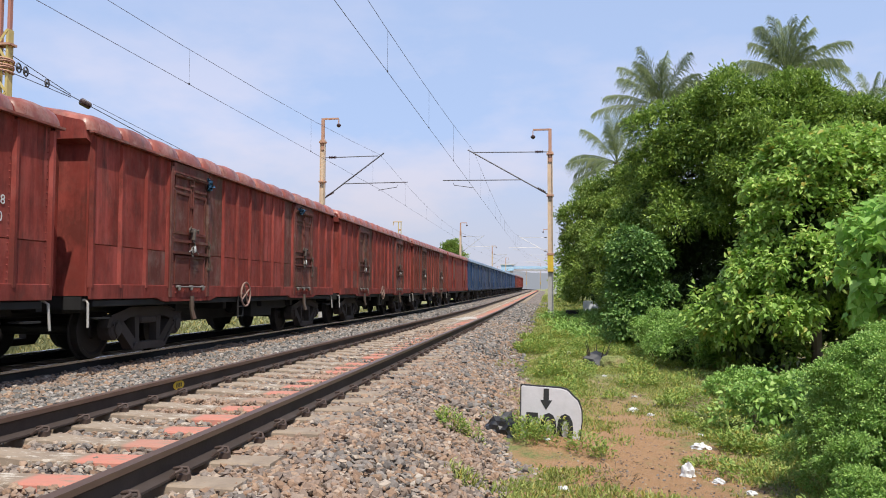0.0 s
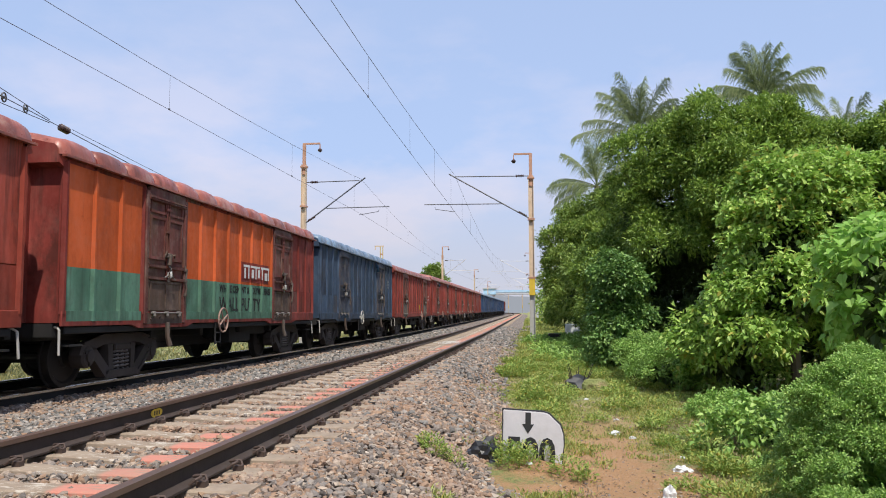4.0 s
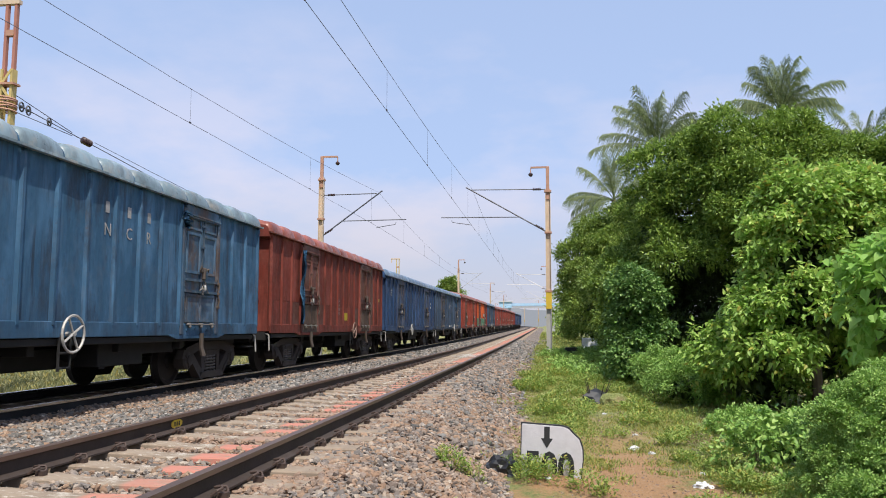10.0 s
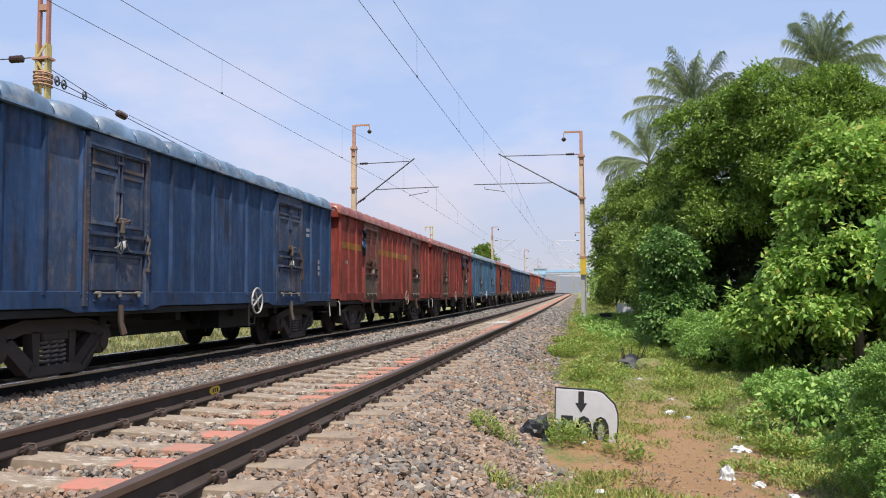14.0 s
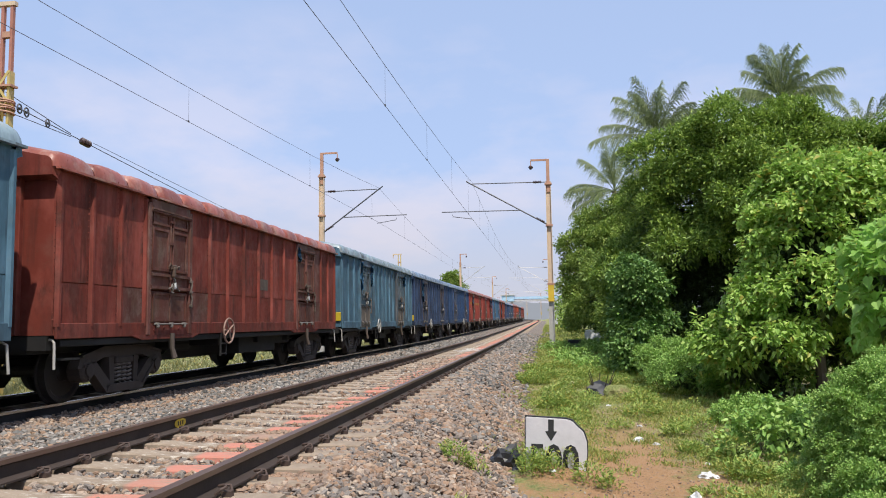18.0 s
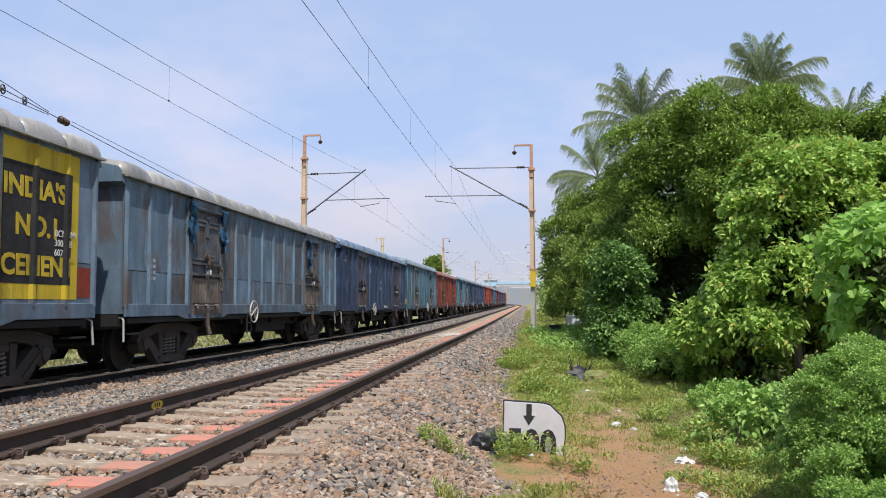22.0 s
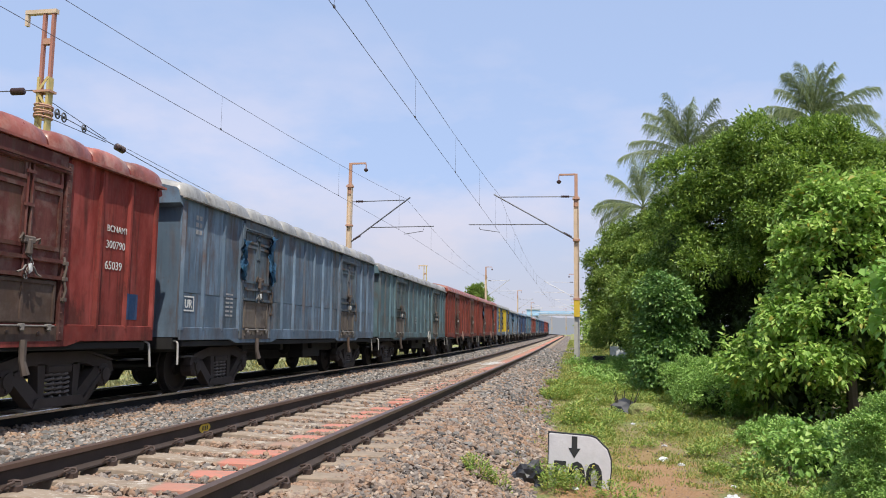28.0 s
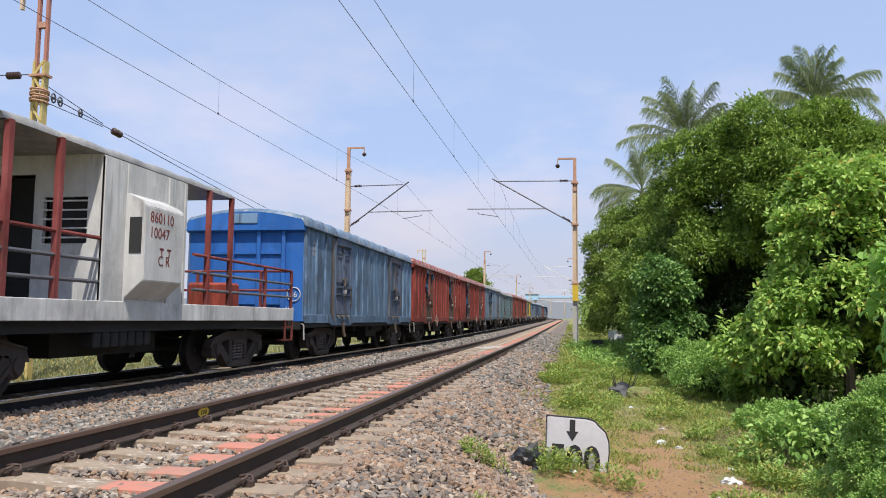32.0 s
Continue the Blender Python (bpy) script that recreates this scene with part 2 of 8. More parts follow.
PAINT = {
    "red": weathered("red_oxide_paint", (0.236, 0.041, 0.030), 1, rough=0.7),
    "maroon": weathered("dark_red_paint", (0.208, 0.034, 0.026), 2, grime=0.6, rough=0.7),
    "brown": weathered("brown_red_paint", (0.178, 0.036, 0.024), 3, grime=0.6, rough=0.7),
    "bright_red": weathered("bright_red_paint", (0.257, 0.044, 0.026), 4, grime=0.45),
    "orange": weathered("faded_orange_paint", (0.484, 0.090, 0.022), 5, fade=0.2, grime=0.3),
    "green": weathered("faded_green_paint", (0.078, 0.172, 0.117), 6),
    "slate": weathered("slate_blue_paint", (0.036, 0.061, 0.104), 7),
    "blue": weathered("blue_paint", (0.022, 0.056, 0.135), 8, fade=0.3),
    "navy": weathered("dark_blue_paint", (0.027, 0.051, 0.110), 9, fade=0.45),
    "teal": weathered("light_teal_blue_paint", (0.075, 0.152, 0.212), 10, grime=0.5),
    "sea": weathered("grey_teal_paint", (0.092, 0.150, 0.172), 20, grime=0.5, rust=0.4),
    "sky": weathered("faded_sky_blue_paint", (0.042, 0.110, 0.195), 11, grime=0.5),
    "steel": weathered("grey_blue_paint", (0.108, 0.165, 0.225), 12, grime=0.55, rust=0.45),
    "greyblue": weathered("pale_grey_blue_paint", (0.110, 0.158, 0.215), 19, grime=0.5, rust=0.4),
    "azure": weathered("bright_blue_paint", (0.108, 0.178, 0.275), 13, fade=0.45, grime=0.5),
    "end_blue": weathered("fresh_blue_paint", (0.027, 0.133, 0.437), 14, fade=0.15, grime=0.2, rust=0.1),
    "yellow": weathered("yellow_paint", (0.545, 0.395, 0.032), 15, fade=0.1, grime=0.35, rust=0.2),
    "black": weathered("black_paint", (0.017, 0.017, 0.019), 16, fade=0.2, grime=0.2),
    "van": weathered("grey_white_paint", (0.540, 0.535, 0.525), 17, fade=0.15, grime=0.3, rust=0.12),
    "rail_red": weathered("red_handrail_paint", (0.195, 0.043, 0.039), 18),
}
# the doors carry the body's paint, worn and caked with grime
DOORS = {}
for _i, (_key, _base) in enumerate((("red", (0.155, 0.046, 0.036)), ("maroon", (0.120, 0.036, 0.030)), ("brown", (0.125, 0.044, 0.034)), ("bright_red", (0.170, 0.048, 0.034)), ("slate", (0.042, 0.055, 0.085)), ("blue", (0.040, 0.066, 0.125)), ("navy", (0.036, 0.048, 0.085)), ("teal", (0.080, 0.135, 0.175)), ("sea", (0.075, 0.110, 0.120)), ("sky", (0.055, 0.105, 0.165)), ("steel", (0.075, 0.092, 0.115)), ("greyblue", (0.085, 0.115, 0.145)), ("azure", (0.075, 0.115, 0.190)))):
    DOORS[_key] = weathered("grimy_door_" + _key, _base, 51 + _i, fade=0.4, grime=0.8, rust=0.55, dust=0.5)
ROOF = {
    "red": weathered("dusty_red_roof", (0.26, 0.070, 0.045), 21, fade=0.4, grime=0.45, rough=0.36, dust=0.75, dust_tone=(0.47, 0.33, 0.26)),
    "blue": weathered("dusty_blue_roof", (0.120, 0.185, 0.275), 22, fade=0.45, grime=0.5, rough=0.36, dust=0.85, dust_tone=(0.44, 0.41, 0.37)),
    "teal": weathered("pale_teal_roof", (0.185, 0.25, 0.285), 23, fade=0.45, grime=0.5, rough=0.36, dust=0.85, dust_tone=(0.44, 0.38, 0.32)),
    "grey": weathered("pale_grey_roof", (0.28, 0.27, 0.255), 24, fade=0.3, grime=0.4, rough=0.36, dust=0.6, dust_tone=(0.44, 0.40, 0.35), rust=0.35),
}
M_FLAP = {"grey": weathered("dusty_grey_flap", (0.155, 0.128, 0.108), 26, grime=0.5, rust=0.35, dust=0.5), "brown": weathered("grimy_brown_flap", (0.095, 0.062, 0.048), 27, grime=0.6, rust=0.5, dust=0.4)}
M_HINGE = plain("dusty_hinge_steel", (0.20, 0.18, 0.16), 0.7, 0.1)
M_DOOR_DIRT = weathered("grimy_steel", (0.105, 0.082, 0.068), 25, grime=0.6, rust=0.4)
M_UNDER = plain("black_underframe", (0.008, 0.007, 0.007), 0.8, 0.0, 0.4)
M_BOGIE = plain("dusty_bogie_steel", (0.044, 0.032, 0.026), 0.9, 0.0, 0.5, 4.0, 0.4)
M_SPRING = plain("dusty_spring_steel", (0.12, 0.10, 0.088), 0.8, 0.0, 0.4, 8.0, 0.2)
M_WHEEL = plain("rolled_wheel_steel", (0.022, 0.017, 0.015), 0.6, 0.1, 0.4)
M_PALE = plain("pale_worn_steel", (0.42, 0.40, 0.37), 0.5, 0.2)
M_STENCIL = plain("worn_stencil_paint", (0.34, 0.33, 0.33), 0.85, 0.0, 0.6, 14.0)
M_WHEEL_RUST = plain("rusty_pinkish_steel", (0.27, 0.17, 0.135), 0.7, 0.1, 0.4)
M_WHITE = plain("chalk_white_paint", (0.62, 0.62, 0.60), 0.8)
M_TARP = plain("blue_tarpaulin", (0.032, 0.105, 0.20), 0.45, 0.0, 0.5, 5.0, 0.4)
M_RAIL = plain("rusty_rail", (0.048, 0.032, 0.025), 0.75, 0.1, 0.4, 8.0, 0.2)
M_RAIL_FAR = plain("black_far_rail", (0.010, 0.008, 0.008), 0.9, 0.0, 0.4, 8.0, 0.2)
M_RAILHEAD = plain("worn_rail_head", (0.165, 0.110, 0.085), 0.45, 0.5, 0.3, 5.0, 0.05)
M_BRIGHT_HEAD = plain("bright_rail_head", (0.50, 0.48, 0.46), 0.25, 0.9, 0.2, 5.0, 0.03)
M_CLIP = plain("rusty_clip", (0.075, 0.048, 0.038), 0.7, 0.2)
M_MAST = plain("cream_mast_paint", (0.60, 0.46, 0.33), 0.6, 0.0, 0.35, 3.0)
M_MAST_RUST = plain("rusty_pink_mast_paint", (0.46, 0.25, 0.17), 0.7, 0.0, 0.45, 3.0)
M_MAST_RED = plain("faded_red_mast_paint", (0.40, 0.17, 0.125), 0.7, 0.0, 0.45, 3.0)
M_MAST_YELLOW = plain("ochre_yellow_paint", (0.62, 0.42, 0.035), 0.6, 0.0, 0.3)
M_MAST_GREY = plain("galvanised_and_haze_grey", (0.50, 0.48, 0.46), 0.55, 0.3, 0.3)
M_LATTICE = plain("cream_yellow_lattice_paint", (0.56, 0.43, 0.16), 0.6, 0.0, 0.4)
M_WIRE = plain("dull_copper_wire", (0.085, 0.080, 0.090), 0.55, 0.3)
M_TUBE = plain("dull_tube_steel", (0.115, 0.115, 0.13), 0.6, 0.3)
M_INSUL = plain("brown_porcelain", (0.050, 0.024, 0.020), 0.25)
M_SIGN = plain("whitewashed_concrete", (0.60, 0.575, 0.595), 0.85, 0.0, 0.25, 6.0, 0.3)
M_SIGN_BLACK = plain("black_sign_paint", (0.022, 0.022, 0.024), 0.8)
M_BLACKBAG = plain("black_plastic_sheet", (0.018, 0.018, 0.020), 0.35)
M_LITTER = plain("white_plastic_litter", (0.60, 0.60, 0.60), 0.4, 0.0, 0.15)
M_BRIDGE_BLUE = plain("sky_blue_sheeting", (0.36, 0.56, 0.74), 0.6)
M_BRIDGE = plain("pale_concrete", (0.55, 0.55, 0.57), 0.85)
M_BARK = plain("grey_brown_bark", (0.14, 0.105, 0.075), 0.9, 0.0, 0.5, 8.0, 0.6)
M_TWIG = plain("dark_twig", (0.045, 0.035, 0.025), 0.9)

# concrete sleeper: beige, with worn whitewash and salmon paint on part of its length
M_SLEEPER = material("painted_concrete_sleeper", (0.42, 0.35, 0.27), 0.88)
_v = coords(M_SLEEPER)
_c = mix(M_SLEEPER, ramp(M_SLEEPER, noise_tex(M_SLEEPER, _v, 7, 5, 0.65), 0.4, 0.7, 0, 0.7), (0.29, 0.225, 0.165), (0.17, 0.125, 0.09))
_sx = M_SLEEPER.node_tree.nodes.new("ShaderNodeSeparateXYZ")
M_SLEEPER.node_tree.links.new(_v, _sx.inputs[0])
_side = ramp(M_SLEEPER, _sx.outputs[0], -0.04, 0.02)
_in = ramp(M_SLEEPER, _sx.outputs[0], 0.70, 0.62)
_rnd = ramp(M_SLEEPER, object_random(M_SLEEPER), 0.30, 0.36, 0.25, 1.0)
_worn = ramp(M_SLEEPER, noise_tex(M_SLEEPER, coords(M_SLEEPER, (5, 16, 5)), 1.3, 5, 0.7), 0.30, 0.46)
_c = mix(M_SLEEPER, times(M_SLEEPER, times(M_SLEEPER, times(M_SLEEPER, _side, _in), _rnd), times(M_SLEEPER, _worn, 0.85)), _c, (0.50, 0.185, 0.135))
_left = times(M_SLEEPER, ramp(M_SLEEPER, _sx.outputs[0], -0.02, -0.08), ramp(M_SLEEPER, _sx.outputs[0], -0.72, -0.60))
_chip = ramp(M_SLEEPER, noise_tex(M_SLEEPER, coords(M_SLEEPER, (6, 20, 6), (4, 2, 1)), 1.2, 5, 0.7), 0.55, 0.62)
_c = mix(M_SLEEPER, times(M_SLEEPER, _left, times(M_SLEEPER, _chip, 0.75)), _c, (0.55, 0.50, 0.43))
plug(M_SLEEPER, _c, "Base Color")
bump(M_SLEEPER, noise_tex(M_SLEEPER, _v, 30, 4), 0.3, 0.006)

# ballast stones: grey, brown and pinkish chips, dusty
M_STONE = material("ballast_stone", (0.3, 0.27, 0.24), 0.9)
_c = colour_ramp(M_STONE, island_random(M_STONE), [(0.0, (0.075, 0.062, 0.054)), (0.25, (0.190, 0.165, 0.148)), (0.45, (0.265, 0.228, 0.195)), (0.62, (0.225, 0.138, 0.088)), (0.82, (0.33, 0.215, 0.138)), (1.0, (0.44, 0.38, 0.315))])
_c = mix(M_STONE, ramp(M_STONE, noise_tex(M_STONE, coords(M_STONE), 0.9, 4), 0.42, 0.62, 0, 0.6), _c, (0.33, 0.20, 0.125))
_c = mix(M_STONE, ramp(M_STONE, noise_tex(M_STONE, coords(M_STONE), 40, 4), 0.4, 0.7, 0, 0.4), _c, (0.10, 0.085, 0.075))
plug(M_STONE, _c, "Base Color")
bump(M_STONE, noise_tex(M_STONE, coords(M_STONE), 60, 4), 0.4, 0.004)
# cleaner grey stones between the tracks
M_STONE_GREY = material("grey_ballast_stone", (0.3, 0.29, 0.27), 0.9)
_c = colour_ramp(M_STONE_GREY, island_random(M_STONE_GREY), [(0.0, (0.050, 0.047, 0.044)), (0.3, (0.150, 0.142, 0.133)), (0.6, (0.235, 0.218, 0.200)), (0.8, (0.235, 0.172, 0.128)), (1.0, (0.40, 0.37, 0.34))])
_c = mix(M_STONE_GREY, ramp(M_STONE_GREY, noise_tex(M_STONE_GREY, coords(M_STONE_GREY), 40, 4), 0.4, 0.7, 0, 0.4), _c, (0.10, 0.09, 0.08))
plug(M_STONE_GREY, _c, "Base Color")
bump(M_STONE_GREY, noise_tex(M_STONE_GREY, coords(M_STONE_GREY), 60, 4), 0.4, 0.004)
# the same stones seen from afar
M_BALLAST = material("ballast_bed", (0.3, 0.27, 0.24), 0.95)
_vor = node(M_BALLAST, "ShaderNodeTexVoronoi", Scale=17.0)
M_BALLAST.node_tree.links.new(coords(M_BALLAST), _vor.inputs["Vector"])
_g = M_BALLAST.node_tree.nodes.new("ShaderNodeSeparateColor")
M_BALLAST.node_tree.links.new(_vor.outputs["Color"], _g.inputs[0])
_c = colour_ramp(M_BALLAST, _g.outputs[0], [(0.0, (0.085, 0.075, 0.07)), (0.3, (0.19, 0.175, 0.165)), (0.6, (0.25, 0.19, 0.15)), (1.0, (0.34, 0.30, 0.265))])
_c = mix(M_BALLAST, ramp(M_BALLAST, _vor.outputs["Distance"], 0.3, 0.75, 0, 0.75), _c, (0.035, 0.03, 0.027))
_c = mix(M_BALLAST, ramp(M_BALLAST, noise_tex(M_BALLAST, coords(M_BALLAST), 0.5, 4), 0.42, 0.65, 0, 0.45), _c, (0.24, 0.165, 0.12))
# a darker strip of bed along the busy far track
_bx = M_BALLAST.node_tree.nodes.new("ShaderNodeSeparateXYZ")
M_BALLAST.node_tree.links.new(coords(M_BALLAST), _bx.inputs[0])
_far_strip = times(M_BALLAST, ramp(M_BALLAST, _bx.outputs[0], -3.85, -4.05), ramp(M_BALLAST, _bx.outputs[0], -6.6, -6.2))
_c = mix(M_BALLAST, times(M_BALLAST, _far_strip, 0.8), _c, (0.028, 0.024, 0.022))
plug(M_BALLAST, _c, "Base Color")
bump(M_BALLAST, ramp(M_BALLAST, _vor.outputs["Distance"], 0.0, 0.9, 1, 0), 0.8, 0.03)
# soil: green turf broken by bare earth, and a trodden red-brown path
M_SOIL = material("turf_and_trodden_earth", (0.3, 0.2, 0.12), 0.95)
_v = coords(M_SOIL)
_earth = mix(M_SOIL, noise_tex(M_SOIL, _v, 14, 6, 0.7), (0.52, 0.290, 0.145), (0.32, 0.175, 0.085))
_earth = mix(M_SOIL, ramp(M_SOIL, noise_tex(M_SOIL, _v, 34, 3), 0.60, 0.68, 0, 0.7), _earth, (0.42, 0.34, 0.25))
_turf = mix(M_SOIL, ramp(M_SOIL, noise_tex(M_SOIL, _v, 26, 5, 0.7), 0.35, 0.65), (0.125, 0.155, 0.042), (0.27, 0.285, 0.095))
_turf = mix(M_SOIL, ramp(M_SOIL, noise_tex(M_SOIL, _v, 1.3, 4, 0.6), 0.50, 0.64, 0, 0.75), _turf, (0.36, 0.26, 0.15))
_xyz = M_SOIL.node_tree.nodes.new("ShaderNodeSeparateXYZ")
M_SOIL.node_tree.links.new(_v, _xyz.inputs[0])
_wob = M_SOIL.node_tree.nodes.new("ShaderNodeMath")
_wob.operation = "ADD"
M_SOIL.node_tree.links.new(_xyz.outputs[0], _wob.inputs[0])
M_SOIL.node_tree.links.new(ramp(M_SOIL, noise_tex(M_SOIL, _v, 1.6, 8, 0.82), 0.2, 0.8, -1.2, 1.2), _wob.inputs[1])
_near = ramp(M_SOIL, _xyz.outputs[1], 15.0, 10.0)
_band = times(M_SOIL, ramp(M_SOIL, _wob.outputs[0], 2.7, 3.2), ramp(M_SOIL, _wob.outputs[0], 5.1, 4.5))
_bare = times(M_SOIL, times(M_SOIL, _near, _band), 0.95)
plug(M_SOIL, mix(M_SOIL, _bare, _turf, _earth), "Base Color")
bump(M_SOIL, noise_tex(M_SOIL, _v, 16, 7, 0.8), 0.9, 0.06)

L_DARK = leaf_material("deep_green_leaves", (0.062, 0.122, 0.020), (0.190, 0.310, 0.050), (0.410, 0.530, 0.105), 0, 0.5, 0.30)
# L_DEEP: leaf colour darkened to carry the shade inside and under crowns
L_DEEP = leaf_material("shade_coloured_leaves", (0.028, 0.052, 0.012), (0.052, 0.088, 0.019), (0.085, 0.130, 0.030), 0, 0.6, 0.2)
L_MID = leaf_material("fresh_green_leaves", (0.150, 0.285, 0.042), (0.340, 0.530, 0.098), (0.540, 0.680, 0.185), 0.012, 0.55, 0.38)
L_BROAD = leaf_material("broad_bright_leaves", (0.200, 0.390, 0.060), (0.320, 0.560, 0.110), (0.450, 0.660, 0.170), 0, 0.6, 0.42)
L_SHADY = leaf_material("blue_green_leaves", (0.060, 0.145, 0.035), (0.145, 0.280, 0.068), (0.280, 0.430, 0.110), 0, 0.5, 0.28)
L_SMALL = leaf_material("small_soft_green_leaves", (0.140, 0.280, 0.053), (0.270, 0.450, 0.096), (0.430, 0.590, 0.155))
L_ROAD = leaf_material("mixed_lineside_leaves", (0.100, 0.180, 0.030), (0.225, 0.335, 0.062), (0.400, 0.490, 0.110))
L_PALM = leaf_material("grey_green_palm_fronds", (0.100, 0.150, 0.065), (0.205, 0.265, 0.115), (0.420, 0.465, 0.210))
L_GRASS = leaf_material("bright_short_grass", (0.160, 0.215, 0.040), (0.300, 0.365, 0.085), (0.490, 0.490, 0.170), 0.18)
L_DRY = leaf_material("olive_dry_grass", (0.130, 0.150, 0.060), (0.250, 0.260, 0.115), (0.400, 0.370, 0.190), 0.12)
L_WEED = leaf_material("olive_weeds", (0.130, 0.225, 0.035), (0.270, 0.390, 0.075), (0.460, 0.510, 0.140), 0.10)
L_FALLEN = leaf_material("fallen_leaves", (0.16, 0.10, 0.06), (0.30, 0.21, 0.12), (0.50, 0.40, 0.27))
# the far end of the plain: one even glowing colour, haze painted in
M_DISTANCE = bpy.data.materials.new("painted_haze_glow")
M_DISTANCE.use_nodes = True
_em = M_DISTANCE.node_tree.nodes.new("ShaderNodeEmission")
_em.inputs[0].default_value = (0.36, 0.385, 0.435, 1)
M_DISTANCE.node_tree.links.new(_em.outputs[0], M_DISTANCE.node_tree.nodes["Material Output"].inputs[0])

# ---------------------------------------------------------------- building helpers
def part(name, bm, mat, parent=None, label="", smooth=False):
    me = bpy.data.meshes.new(name)
    bm.to_mesh(me)
    bm.free()
    return put(name, me, mat, parent, label, smooth)


def put(name, me, mat, parent=None, label="", smooth=False):
    ob = new(name, me)
    for m in (mat if isinstance(mat, (list, tuple)) else [mat]):
        me.materials.append(m)
    if smooth:
        me.polygons.foreach_set("use_smooth", [True] * len(me.polygons))
    if parent is not None:
        ob.parent = parent
    if label:
        ob["label"] = label
    return ob


def share(name, me, mat, parent, label=""):
    """Another object on a mesh that exists, with its own paint."""
    ob = new(name, me)
    if not me.materials:
        me.materials.append(None)
    ob.material_slots[0].link = "OBJECT"
    ob.material_slots[0].material = mat
    ob.parent = parent
    if label:
        ob["label"] = label
    return ob


def mesh_of(bm, name):
    me = bpy.data.meshes.new(name)
    bm.to_mesh(me)
    bm.free()
    return me


def mesh_np(name, verts, faces, smooth=False):
    me = bpy.data.meshes.new(name)
    verts = np.asarray(verts, np.float32)
    faces = np.asarray(faces, np.int32)
    k = faces.shape[1]
    me.vertices.add(len(verts))
    me.vertices.foreach_set("co", verts.ravel())
    me.loops.add(faces.size)
    me.loops.foreach_set("vertex_index", faces.ravel())
    me.polygons.add(len(faces))
    me.polygons.foreach_set("loop_start", np.arange(0, faces.size, k, dtype=np.int32))
    me.polygons.foreach_set("use_smooth", np.full(len(faces), smooth))
    me.update(calc_edges=True)
    return me


def box(bm, x0, x1, y0, y1, z0, z1, chamfer=0.0):
    v = [bm.verts.new((x, y, z)) for z in (z0, z1) for y in (y0, y1) for x in (x0, x1)]
    fs = [bm.faces.new([v[i] for i in q]) for q in ((0, 2, 3, 1), (4, 5, 7, 6), (0, 1, 5, 4), (2, 6, 7, 3), (0, 4, 6, 2), (1, 3, 7, 5))]
    if chamfer:
        es = list({e for f in fs for e in f.edges})
        bmesh.ops.bevel(bm, geom=es, offset=chamfer, segments=1, affect="EDGES")
    return bm


def tube(bm, a, b, r0, r1=None, n=8, caps=True):
    a, b = Vector(a), Vector(b)
    r1 = r0 if r1 is None else r1
    q = (b - a).to_track_quat("Z", "Y")
    rings = []
    for p, r in ((a, r0), (b, r1)):
        rings.append([bm.verts.new(p + q @ Vector((r * math.cos(2 * math.pi * i / n), r * math.sin(2 * math.pi * i / n), 0))) for i in range(n)])
    for i in range(n):
        bm.faces.new((rings[0][i], rings[0][(i + 1) % n], rings[1][(i + 1) % n], rings[1][i]))
    if caps:
        bm.faces.new(rings[0][::-1])
        bm.faces.new(rings[1])
    return bm


def chain(bm, pts, r, n=8):
    """A tube that runs through points; r is one radius or one for each point."""
    pts = [Vector(p) for p in pts]
    rings = []
    for i, p in enumerate(pts):
        d = (pts[min(i + 1, len(pts) - 1)] - pts[max(i - 1, 0)]).normalized()
        side = d.cross(Vector((0.12, 0.2, 0.97)) if abs(d.z) < 0.9 else Vector((1, 0.1, 0))).normalized()
        up = side.cross(d)
        rr = r[i] if isinstance(r, (list, tuple)) else r
        rings.append([bm.verts.new(p + (side * math.cos(2 * math.pi * k / n) + up * math.sin(2 * math.pi * k / n)) * rr) for k in range(n)])
    for a, b in zip(rings, rings[1:]):
        for k in range(n):
            bm.faces.new((a[k], a[(k + 1) % n], b[(k + 1) % n], b[k]))
    bm.faces.new(rings[0][::-1])
    bm.faces.new(rings[-1])
    return bm


def ring(bm, centre, axis, radius, r, n=20, m=6):
    q = Vector(axis).to_track_quat("Z", "Y")
    c = Vector(centre)
    rows = []
    for i in range(n):
        a = 2 * math.pi * i / n
        rows.append([bm.verts.new(c + q @ Vector(((radius + r * math.cos(b)) * math.cos(a), (radius + r * math.cos(b)) * math.sin(a), r * math.sin(b)))) for b in [2 * math.pi * k / m for k in range(m)]])
    for i in range(n):
        for k in range(m):
            bm.faces.new((rows[i][k], rows[(i + 1) % n][k], rows[(i + 1) % n][(k + 1) % m], rows[i][(k + 1) % m]))
    return bm


def disc_solid(bm, centre, axis, rings_rz, n=28):
    """A turned solid: (radius, height along axis) pairs."""
    q = Vector(axis).to_track_quat("Z", "Y")
    c = Vector(centre)
    rows = [[bm.verts.new(c + q @ Vector((r * math.cos(2 * math.pi * i / n), r * math.sin(2 * math.pi * i / n), h))) for i in range(n)] for r, h in rings_rz]
    for a, b in zip(rows, rows[1:]):
        for i in range(n):
            bm.faces.new((a[i], a[(i + 1) % n], b[(i + 1) % n], b[i]))
    bm.faces.new(rows[0][::-1])
    bm.faces.new(rows[-1])
    return bm


